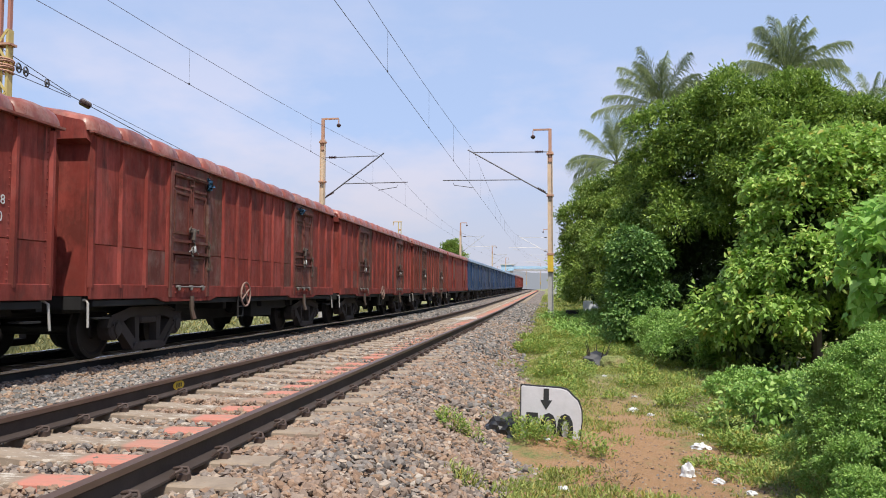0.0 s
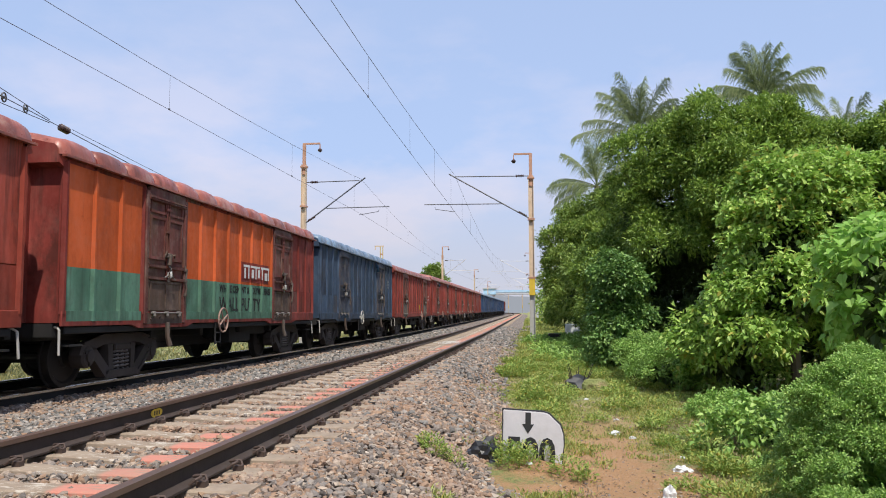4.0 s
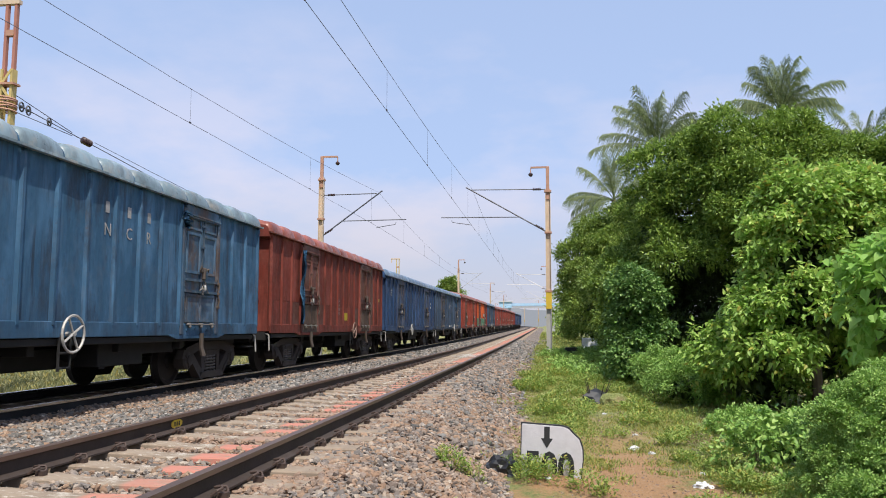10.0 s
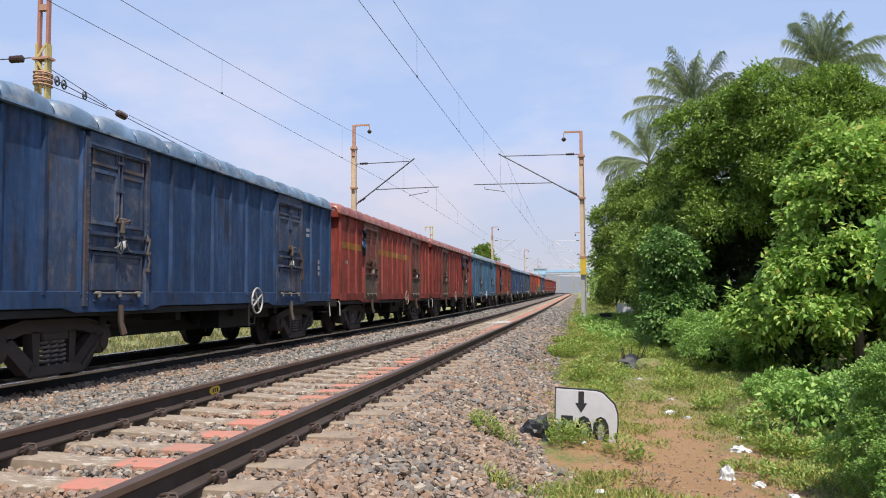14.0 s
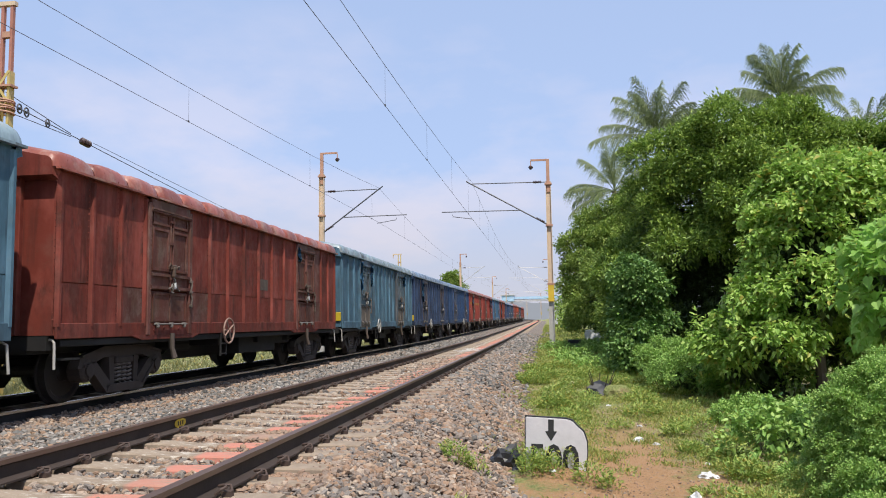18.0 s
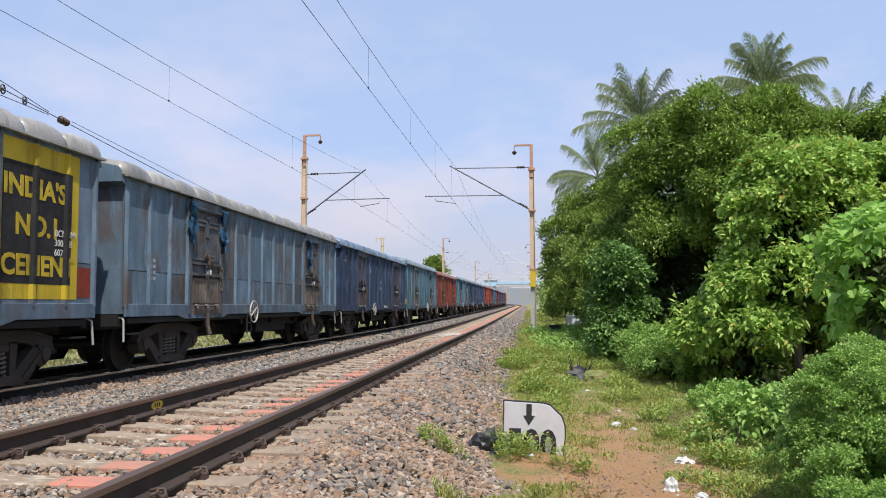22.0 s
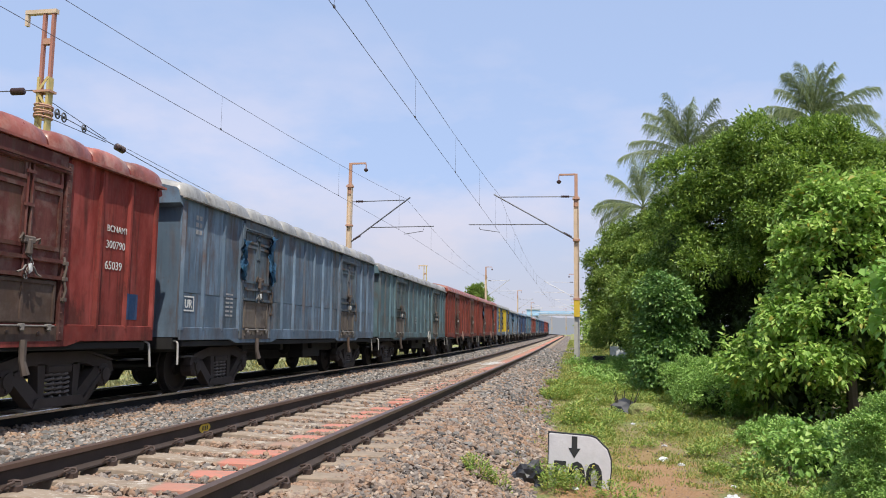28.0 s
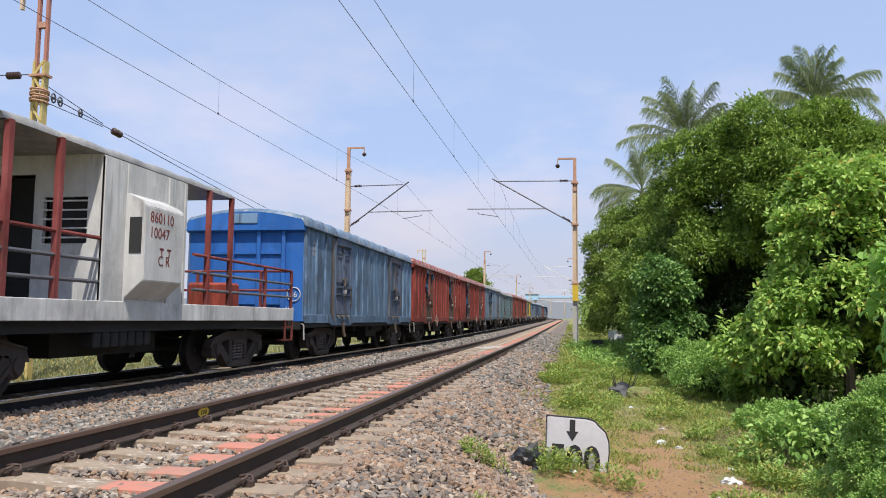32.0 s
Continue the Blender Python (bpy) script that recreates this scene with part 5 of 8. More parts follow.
def catenary(x_at, drift, sag, high, first, pitch):
    """Contact and carrier wire with droppers; drift: sideways metres a span, sag of the carrier, its height at the masts; droppers from first, pitch metres apart."""
    supports = [-84.0, -24.0, 36.0, 97.0, 155.0]
    line = tagged(new("overhead_wires"), "dark contact and carrier wires with droppers over a track", "overhead wires", kind="structure")
    side = [x_at + (drift if i % 2 else 0.0) for i in range(5)]
    def climb(i, u):
        return grade(supports[i]) * (1 - u) + grade(supports[i + 1]) * u

    def carrier(i, u):
        return high - sag * (1 - (2 * u - 1) ** 2) + climb(i, u)
    wire([(x, y, CONTACT_Z + grade(y)) for x, y in zip(side, supports)], 0.006, "contact_wire", "", line)
    run = []
    for i in range(4):
        for j in range(12):
            u = j / 12
            run.append((side[i] + (side[i + 1] - side[i]) * u, supports[i] + (supports[i + 1] - supports[i]) * u, carrier(i, u)))
    run.append((side[-1], supports[-1], high + grade(supports[-1])))
    wire(run, 0.006, "messenger_wire", "", line)
    y = first - pitch * 6
    while y < 150:
        i = max(k for k in range(4) if supports[k] <= y)
        u = (y - supports[i]) / (supports[i + 1] - supports[i])
        x = side[i] + (side[i + 1] - side[i]) * u
        bm = bmesh.new()
        low = CONTACT_Z + climb(i, u)
        tube(bm, (x, y, low), (x, y, carrier(i, u)), 0.003, None, 4)
        box(bm, x - 0.012, x + 0.012, y - 0.03, y + 0.03, low - 0.01, low + 0.03)
        part("dropper", bm, M_WIRE, line)
        y += pitch
    return line


catenary(NEAR_X, -0.15, 0.95, 7.45, 16.44, 5.9)
catenary(FAR_X + 0.18, -1.15, 0.98, 7.36, 16.9, 8.85)


def anchor_mast(x, y, top, label, cap=None):
    """Lattice mast of two channels with lacing, topped by two slim channels and an arm."""
    thing = tagged(new("lattice_mast"), label, "mast", "masts along the railway")
    thing.location = (x, y, 0)
    w = 0.125
    cut = top - 1.63
    for sx in (-1, 1):
        bm = bmesh.new()
        box(bm, sx * w - 0.03, sx * w + 0.03, -0.09, 0.09, -0.9, cut)
        part("channel", bm, M_LATTICE, thing)
        bm = bmesh.new()
        box(bm, sx * 0.115 - 0.035, sx * 0.115 + 0.035, -0.045, 0.045, cut - 0.4, top)
        part("top_channel", bm, cap or M_MAST_RUST, thing)
    n = 0
    z = -0.3
    while z < cut - 0.35:
        bm = bmesh.new()
        s = 1 if n % 2 else -1
        a, b = Vector((-s * w, -0.10, z)), Vector((s * w, -0.10, z + 0.36))
        d = (b - a).normalized()
        q = Vector((-d.z, 0, d.x)) * 0.03
        vs = [bm.verts.new(p) for p in (a - q, b - q, b + q, a + q)]
        vb = [bm.verts.new(v.co + Vector((0, 0.012, 0))) for v in vs]
        bm.faces.new(vs)
        bm.faces.new(vb[::-1])
        for i in range(4):
            bm.faces.new((vs[i], vb[i], vb[(i + 1) % 4], vs[(i + 1) % 4]))
        part("lacing_bar", bm, M_LATTICE, thing)
        z += 0.36
        n += 1
    bm = bmesh.new()
    box(bm, -0.62, 0.2, -0.06, 0.06, top - 0.05, top + 0.05)
    box(bm, -0.62, -0.55, -0.05, 0.05, top - 0.33, top - 0.05)
    part("top_arm", bm, M_MAST, thing)
    bm = bmesh.new()
    box(bm, -0.10, 0.10, -0.06, 0.06, top - 0.82, top - 0.68)
    part("tie_plate", bm, M_MAST_RUST, thing)
    bm = bmesh.new()
    box(bm, -0.22, 0.22, -0.13, 0.13, cut - 0.38, cut - 0.33)
    part("collar", bm, M_MAST_RUST, thing)
    for i in range(5):
        bm = bmesh.new()
        zz = cut - 0.70 - i * 0.07
        ring(bm, (0, 0, zz), (0.08 * (-1) ** i, 0.05, 1), 0.20, 0.024, 14, 5)
        part("wire_coil", bm, M_MAST_RUST, thing, "rusty coil of wrapped wire")
    return thing


M3 = (-9.21, 16.2)
anchor_mast(M3[0], M3[1], 8.55, "cream lattice anchor mast with faded red top beyond the train", M_MAST_RED)
anchor = tagged(new("anchor_wire"), "tensioning pulleys, insulator and wires tied to the lattice mast", "overhead wires")
p0, p1 = Vector((M3[0], M3[1], 6.22)), Vector((-9.21 + 0.07 * 46, 62.0, 6.22 - 0.115 * 46))
for i, (u, r) in enumerate(((0.010, 0.11), (0.015, 0.11), (0.031, 0.10))):
    c = p0.lerp(p1, u)
    bm = bmesh.new()
    ring(bm, c, (1, 0.2, 0), r, 0.02, 16, 5)
    tube(bm, c - Vector((0.05, 0, 0)), c + Vector((0.05, 0, 0)), 0.04)
    part("pulley", bm, M_TUBE, anchor)
bm = bmesh.new()
for i in range(5):
    disc_solid(bm, p0.lerp(p1, 0.060 + i * 0.0014), p1 - p0, [(0.05, -0.045), (0.10, -0.01), (0.10, 0.01), (0.05, 0.045)], 12)
part("insulator", bm, M_INSUL, anchor, "dark brown porcelain insulator")
wire([p0, p0.lerp(p1, 0.2), p1], 0.012, "stay_wire", "", anchor)
wire([p0 + Vector((0, 0, 0.22)), p0.lerp(p1, 0.05) + Vector((0, 0, 0.04))], 0.010, "tension_rod", "", anchor)
wire([p0 + Vector((0, 0, -0.22)), p0.lerp(p1, 0.05) + Vector((0, 0, -0.04))], 0.010, "tension_rod", "", anchor)
wire([p0.lerp(p1, 0.07) + Vector((0, 0, 0.1)), p1 + Vector((0, 0, 0.9))], 0.008, "second_wire", "", anchor)
wire([(M3[0] - 0.2, M3[1], 6.62), (-30, 15.0, 6.4)], 0.014, "cross_wire", "", anchor)
bm = bmesh.new()
for i in range(6):
    disc_solid(bm, (M3[0] - 0.85 + i * 0.055, M3[1], 6.61), (1, 0, 0), [(0.05, -0.04), (0.09, -0.01), (0.09, 0.01), (0.05, 0.04)], 12)
part("insulator", bm, M_INSUL, anchor, "dark brown porcelain insulator")
anchor_mast(-10.2, 70.0, 7.2, "yellow lattice anchor mast far beyond the train", M_LATTICE)


# ---------------------------------------------------------------- plants
rng = np.random.default_rng(7)


def leaf_quads(pos, out, length, width, droop=0.3, spread=0.7, heart=False):
    """Folded leaves, four points each or eight for heart-shaped ones: pos n x 3, out n x 3 directions."""
    n = len(pos)
    d = out + rng.normal(0, spread, (n, 3))
    d[:, 2] -= droop
    d /= np.linalg.norm(d, axis=1)[:, None] + 1e-9
    side = np.cross(d, rng.normal(0, 0.35, (n, 3)) + np.array([0, 0, 1.0]))
    side /= np.linalg.norm(side, axis=1)[:, None] + 1e-9
    up = np.cross(side, d)
    L = (length * rng.uniform(0.65, 1.25, n))[:, None]
    W = (width * rng.uniform(0.7, 1.2, n))[:, None]
    if heart:
        v = np.empty((n, 8, 3))
        for k, (al, sd, lift) in enumerate(((0.06, 0.0, 0.0), (-0.02, 0.28, 0.10), (0.22, 0.52, 0.14), (0.60, 0.34, 0.06), (1.0, 0.0, -0.2), (0.60, -0.34, 0.06), (0.22, -0.52, 0.14), (-0.02, -0.28, 0.10))):
            v[:, k] = pos + d * L * al + side * W * sd + up * W * lift
        return v.reshape(-1, 3), np.arange(8 * n).reshape(-1, 8)
    v = np.empty((n, 4, 3))
    v[:, 0] = pos
    v[:, 1] = pos + d * L * 0.45 + side * W * 0.5 + up * W * 0.16
    v[:, 2] = pos + d * L - up * L * 0.12
    v[:, 3] = pos + d * L * 0.45 - side * W * 0.5 + up * W * 0.16
    return v.reshape(-1, 3), np.arange(4 * n).reshape(-1, 4)


def crown_mesh(name, blobs, sprigs, per, length, width, hollow=0.72, droop=0.3, lump=0.35, clump=0.5, heart=False):
    """Leaves in rounded clumps that sit over a heap of uneven lobes, with dark gaps between them."""
    B = np.array(blobs, float)
    area = (B[:, 3] * B[:, 4] + B[:, 3] * B[:, 5] + B[:, 4] * B[:, 5])
    n_c = max(12, int(area.sum() * 2.4 / clump ** 2))
    pick = rng.choice(len(B), n_c, p=area / area.sum())
    u = rng.normal(0, 1, (n_c, 3))
    u /= np.linalg.norm(u, axis=1)[:, None]
    u[u[:, 2] < -0.45, 2] *= -1
    wob = 1 + lump * np.sin(u[:, 0] * 5 + pick * 1.7) * np.sin(u[:, 1] * 5 + pick) * np.sin(u[:, 2] * 6 + 2)
    stray = 1 + 0.22 * (rng.uniform(0, 1, n_c) < 0.10)
    c = B[pick, :3] + u * B[pick, 3:] * (rng.uniform(hollow, 1.04, n_c) * wob * stray)[:, None]
    keep = np.ones(n_c, bool)
    for i, b in enumerate(B):
        keep &= ~(((((c - b[:3]) / b[3:]) ** 2).sum(1) < 0.55) & (pick != i))
    c, u = c[keep], u[keep]
    n_c = len(c)
    rad = clump * rng.uniform(0.35, 1.3, n_c)
    which = rng.choice(n_c, sprigs, p=rad ** 2 / (rad ** 2).sum())
    d = rng.normal(0, 1, (sprigs, 3)) + u[which] * 0.75 + np.array([0, 0, 0.45])
    d /= np.linalg.norm(d, axis=1)[:, None]
    s = c[which] + d * (rad[which] * rng.uniform(0.45, 1.05, sprigs) ** 0.6)[:, None] * np.array([1.0, 1.0, 0.72])
    pos = np.repeat(s, per, 0) + rng.normal(0, length * 0.55, (sprigs * per, 3))
    out = np.repeat(d, per, 0) + np.array([0, 0, 0.2])
    v, f = leaf_quads(pos, out, length, width, droop, 0.7, heart)
    return mesh_np(name, v, f)


def inner_mesh(blobs, size):
    """Large leaves filling a crown's inside; default colour L_DEEP has the shade put in."""
    B = np.array(blobs, float)
    vol = B[:, 3] * B[:, 4] * B[:, 5]
    n = min(9000, int((B[:, 3] * B[:, 5]).sum() * 16 / size ** 2))
    pick = rng.choice(len(B), n, p=vol / vol.sum())
    u = rng.normal(0, 1, (n, 3))
    u /= np.linalg.norm(u, axis=1)[:, None]
    pos = B[pick, :3] + u * B[pick, 3:] * (rng.uniform(0.02, 0.28, n) ** 0.5)[:, None]
    v, f = leaf_quads(pos, u * 0.4, size, size * 0.75, 0.5, 0.8)
    return mesh_np("inner_leaves", v, f)


def tree(name, label, category, blobs, trunk, sprigs, per, length, width, mat, **kw):
    thing = tagged(new(name), label, category)
    bm = bmesh.new()
    chain(bm, trunk, [0.30 * (1 - 0.6 * i / (len(trunk) - 1)) * kw.get("girth", 1) for i in range(len(trunk))], 9)
    top = Vector(trunk[-1])
    mid = Vector(trunk[len(trunk) // 2])
    part("trunk", bm, M_BARK, thing)
    for x, y, z, a, b, c in blobs[:kw.get("limbs", 6)]:
        bm = bmesh.new()
        end = Vector((x, y, z))
        g = kw.get("girth", 1)
        chain(bm, [mid, mid.lerp(end, 0.5) + Vector((0.1, 0.1, 0.25 * g)), end], [0.11 * g, 0.08 * g, 0.03 * g], 6)
        part("limb", bm, M_BARK, thing)
    args = {key: kw[key] for key in ("hollow", "droop", "lump", "clump", "heart") if key in kw}
    put("crown", crown_mesh("crown", blobs, sprigs, per, length, width, **args), mat, thing)
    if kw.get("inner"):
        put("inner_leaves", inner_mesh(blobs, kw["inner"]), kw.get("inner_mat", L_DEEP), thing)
    return thing


# the broad dark tree behind the path
tree("mango_tree", "broad dark green tree with dense crown beside the path", "tree",
     [(7.5, 24.6, 5.6, 1.25, 1.6, 1.05), (8.4, 24.0, 5.5, 1.5, 1.8, 1.3), (10.4, 24.4, 5.75, 1.5, 1.7, 1.3), (12.3, 24.4, 5.3, 1.6, 1.8, 1.35), (6.75, 25.0, 3.9, 1.1, 1.6, 1.1), (5.95, 25.6, 2.3, 0.95, 1.5, 1.2), (6.1, 25.6, 0.6, 0.95, 1.4, 1.1),
      (7.7, 24.0, 3.9, 1.4, 1.4, 1.2), (9.4, 24.4, 5.0, 1.3, 1.4, 1.2), (11.3, 24.4, 5.2, 1.3, 1.4, 1.2), (9.4, 22.9, 4.3, 1.6, 1.5, 1.1), (11.4, 22.9, 4.3, 1.7, 1.5, 1.2), (14.3, 24.6, 5.0, 1.6, 1.8, 1.7), (14.5, 24.4, 2.2, 1.8, 1.6, 2.0), (7.3, 23.3, 3.0, 0.9, 0.9, 0.6)],
     [(9.2, 26.6, -0.6), (9.3, 26.5, 1.2), (9.5, 26.3, 3.0), (9.6, 26.2, 5.0)], 27000, 8, 0.138, 0.064, L_DARK, lump=0.42, clump=0.58, hollow=0.70, inner=0.5)
# fills the hollow below the crown; its shade is put into the leaf colour
tree("shade_filler_thicket", "dense thicket, its leaves coloured dark for the shade under the big tree", "bush",
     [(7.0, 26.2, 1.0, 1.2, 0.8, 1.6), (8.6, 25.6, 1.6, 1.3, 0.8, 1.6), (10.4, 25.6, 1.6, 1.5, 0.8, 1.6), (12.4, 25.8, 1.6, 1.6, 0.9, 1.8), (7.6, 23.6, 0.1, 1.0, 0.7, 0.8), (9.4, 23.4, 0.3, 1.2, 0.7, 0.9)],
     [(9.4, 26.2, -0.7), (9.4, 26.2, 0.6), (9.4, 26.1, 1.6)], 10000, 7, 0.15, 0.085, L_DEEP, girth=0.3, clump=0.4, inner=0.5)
tree("leafy_bush", "blue-green leafy bush at the edge of the big tree", "bush",
     [(5.65, 22.0, 1.55, 0.50, 0.7, 0.9), (5.75, 22.0, 0.35, 0.65, 0.8, 0.85), (5.35, 21.6, -0.1, 0.4, 0.6, 0.45)],
     [(5.7, 22.1, -0.7), (5.7, 22.1, 0.4), (5.7, 22.1, 1.3)], 2600, 7, 0.12, 0.08, L_SHADY, girth=0.3, clump=0.3, droop=0.7, inner=0.3)
tree("roadside_tree", "dark green leafy trees further along the line", "tree",
     [(5.3, 38.0, 4.2, 1.1, 1.6, 1.1), (5.0, 38.0, 2.7, 1.1, 1.8, 1.2), (6.5, 38.0, 5.0, 1.3, 1.6, 1.1), (5.4, 36.0, 1.6, 1.0, 1.6, 1.1), (6.2, 33.0, 2.4, 1.3, 1.6, 1.5), (6.6, 36.0, 3.6, 1.6, 1.8, 1.6), (7.6, 37.0, 5.4, 1.4, 1.6, 1.2), (5.8, 43.0, 1.4, 1.3, 2.4, 1.6), (6.2, 30.5, 0.8, 1.0, 1.6, 1.3), (7.2, 33.5, 1.2, 1.6, 1.8, 1.8)],
     [(6.8, 36.0, -0.5), (6.7, 36.0, 1.0), (6.6, 36.0, 3.0)], 14000, 7, 0.15, 0.08, L_ROAD, lump=0.15, clump=0.6, hollow=0.8, inner=0.6)
tree("far_thicket", "green thicket along the line far off", "tree",
     [(6.8, 58.0, 1.4, 2.0, 5.0, 2.0), (7.5, 75.0, 1.8, 2.5, 8.0, 2.6), (8.5, 100.0, 2.0, 3.0, 12.0, 2.6), (10.0, 135.0, 2.0, 4.0, 14.0, 2.8), (9.0, 48.0, 3.0, 2.4, 3.0, 2.6), (12.0, 180.0, 2.5, 5.0, 20.0, 3.2)],
     [(8, 70, -0.5), (8, 70, 1.0), (8, 70, 2.0)], 6000, 5, 0.42, 0.2, L_DARK, clump=1.3)
# fresher creeper-covered bushes in front
tree("creeper_bush", "tall bright green creeper-covered bush beside the path", "bush",
     [(7.4, 15.2, 0.95, 0.95, 1.1, 0.8), (7.85, 15.0, 2.1, 0.95, 1.1, 1.0), (8.2, 15.2, 2.8, 1.05, 1.2, 0.9), (9.4, 15.3, 2.9, 1.1, 1.2, 0.9), (6.75, 15.4, 0.1, 0.75, 0.9, 0.55), (7.9, 14.5, 1.35, 1.1, 0.8, 0.75), (9.2, 14.4, 1.55, 1.2, 0.8, 0.85), (10.6, 15.2, 2.6, 1.3, 1.3, 1.3), (9.9, 15.8, 0.0, 1.2, 0.5, 0.8), (7.1, 14.5, 0.5, 0.65, 0.6, 0.5), (8.6, 15.9, 0.35, 0.9, 0.5, 0.7), (7.5, 16.4, -0.1, 1.1, 0.6, 0.8), (9.6, 16.5, 0.1, 1.3, 0.6, 0.9), (11.6, 15.0, 1.2, 1.3, 1.2, 1.5), (12.4, 16.0, 2.8, 1.4, 1.4, 1.3)],
     [(8.2, 15.6, -0.7), (8.2, 15.6, 0.4), (8.3, 15.6, 1.4)], 12000, 8, 0.112, 0.074, L_MID, girth=0.4, lump=0.42, clump=0.30, hollow=0.70, droop=0.75, heart=True, inner=0.24)
tree("broad_leaf_bush", "bush with broad bright green drooping leaves", "bush",
     [(6.88, 9.0, 1.38, 0.45, 0.5, 0.42), (7.5, 9.2, 1.5, 0.6, 0.6, 0.5), (6.95, 9.0, 0.85, 0.36, 0.45, 0.4), (7.7, 9.2, 0.7, 0.6, 0.6, 0.6)],
     [(7.3, 9.2, -0.7), (7.3, 9.2, 0.2), (7.3, 9.2, 0.8)], 330, 7, 0.125, 0.115, L_BROAD, girth=0.12, droop=1.1, clump=0.2, heart=True, inner=0.14)
tree("small_leaf_shrub", "dense low shrub with small soft green leaves", "bush",
     [(5.72, 6.5, -0.40, 0.55, 0.7, 0.38), (5.85, 6.6, 0.08, 0.50, 0.6, 0.42), (6.45, 6.9, 0.18, 0.6, 0.7, 0.45), (6.4, 6.3, -0.35, 0.7, 0.6, 0.45), (5.55, 5.5, -0.60, 0.42, 0.5, 0.28), (7.1, 7.1, 0.1, 0.6, 0.7, 0.6), (6.0, 5.2, -0.5, 0.5, 0.5, 0.35), (6.3, 8.0, -0.25, 0.5, 0.6, 0.45)],
     [(6.3, 6.8, -0.75), (6.3, 6.8, -0.4), (6.3, 6.8, 0.0)], 34000, 9, 0.025, 0.015, L_SMALL, girth=0.12, lump=0.25, clump=0.15, hollow=0.85, inner=0.10, inner_mat=L_SMALL)
tree("hedge_shrub", "mid-green shrubs at the foot of the trees", "bush",
     [(6.6, 18.5, -0.15, 0.8, 1.2, 0.5), (6.7, 20.5, -0.1, 0.8, 1.2, 0.5), (6.0, 16.8, -0.25, 0.55, 0.8, 0.45), (5.9, 18.6, -0.2, 0.55, 0.9, 0.45), (6.0, 20.3, -0.2, 0.6, 0.9, 0.45), (6.2, 10.8, -0.55, 0.5, 0.8, 0.24), (7.0, 11.0, -0.5, 0.7, 0.8, 0.28), (6.2, 12.8, -0.6, 0.4, 0.7, 0.22)],
     [(6.8, 18, -0.7), (6.8, 18, -0.4), (6.8, 18, 0)], 10000, 8, 0.052, 0.034, L_SMALL, girth=0.2, clump=0.24, limbs=3, inner=0.22)
tree("heart_leaf_plant", "low sprawling plant with heart-shaped green leaves", "bush",
     [(5.45, 9.5, -0.45, 0.26, 0.3, 0.26), (5.75, 9.6, -0.35, 0.28, 0.3, 0.28)],
     [(5.55, 9.6, -0.75), (5.55, 9.6, -0.6), (5.55, 9.6, -0.45)], 110, 7, 0.07, 0.06, L_SMALL, girth=0.05, droop=0.7, clump=0.14, heart=True, limbs=2)
tree("far_tree", "small bright green tree far beyond the train", "tree", [(-11.9, 120, 7.3, 1.3, 1.4, 1.1), (-10.9, 121, 6.2, 1.1, 1.2, 1.0), (-12.8, 120, 6.0, 1.2, 1.2, 1.0)],
     [(-11.9, 120.4, -0.6), (-11.9, 120.4, 3.0), (-11.9, 120.2, 6.5)], 1500, 6, 0.26, 0.14, L_ROAD, limbs=3, clump=0.5, inner=0.5)


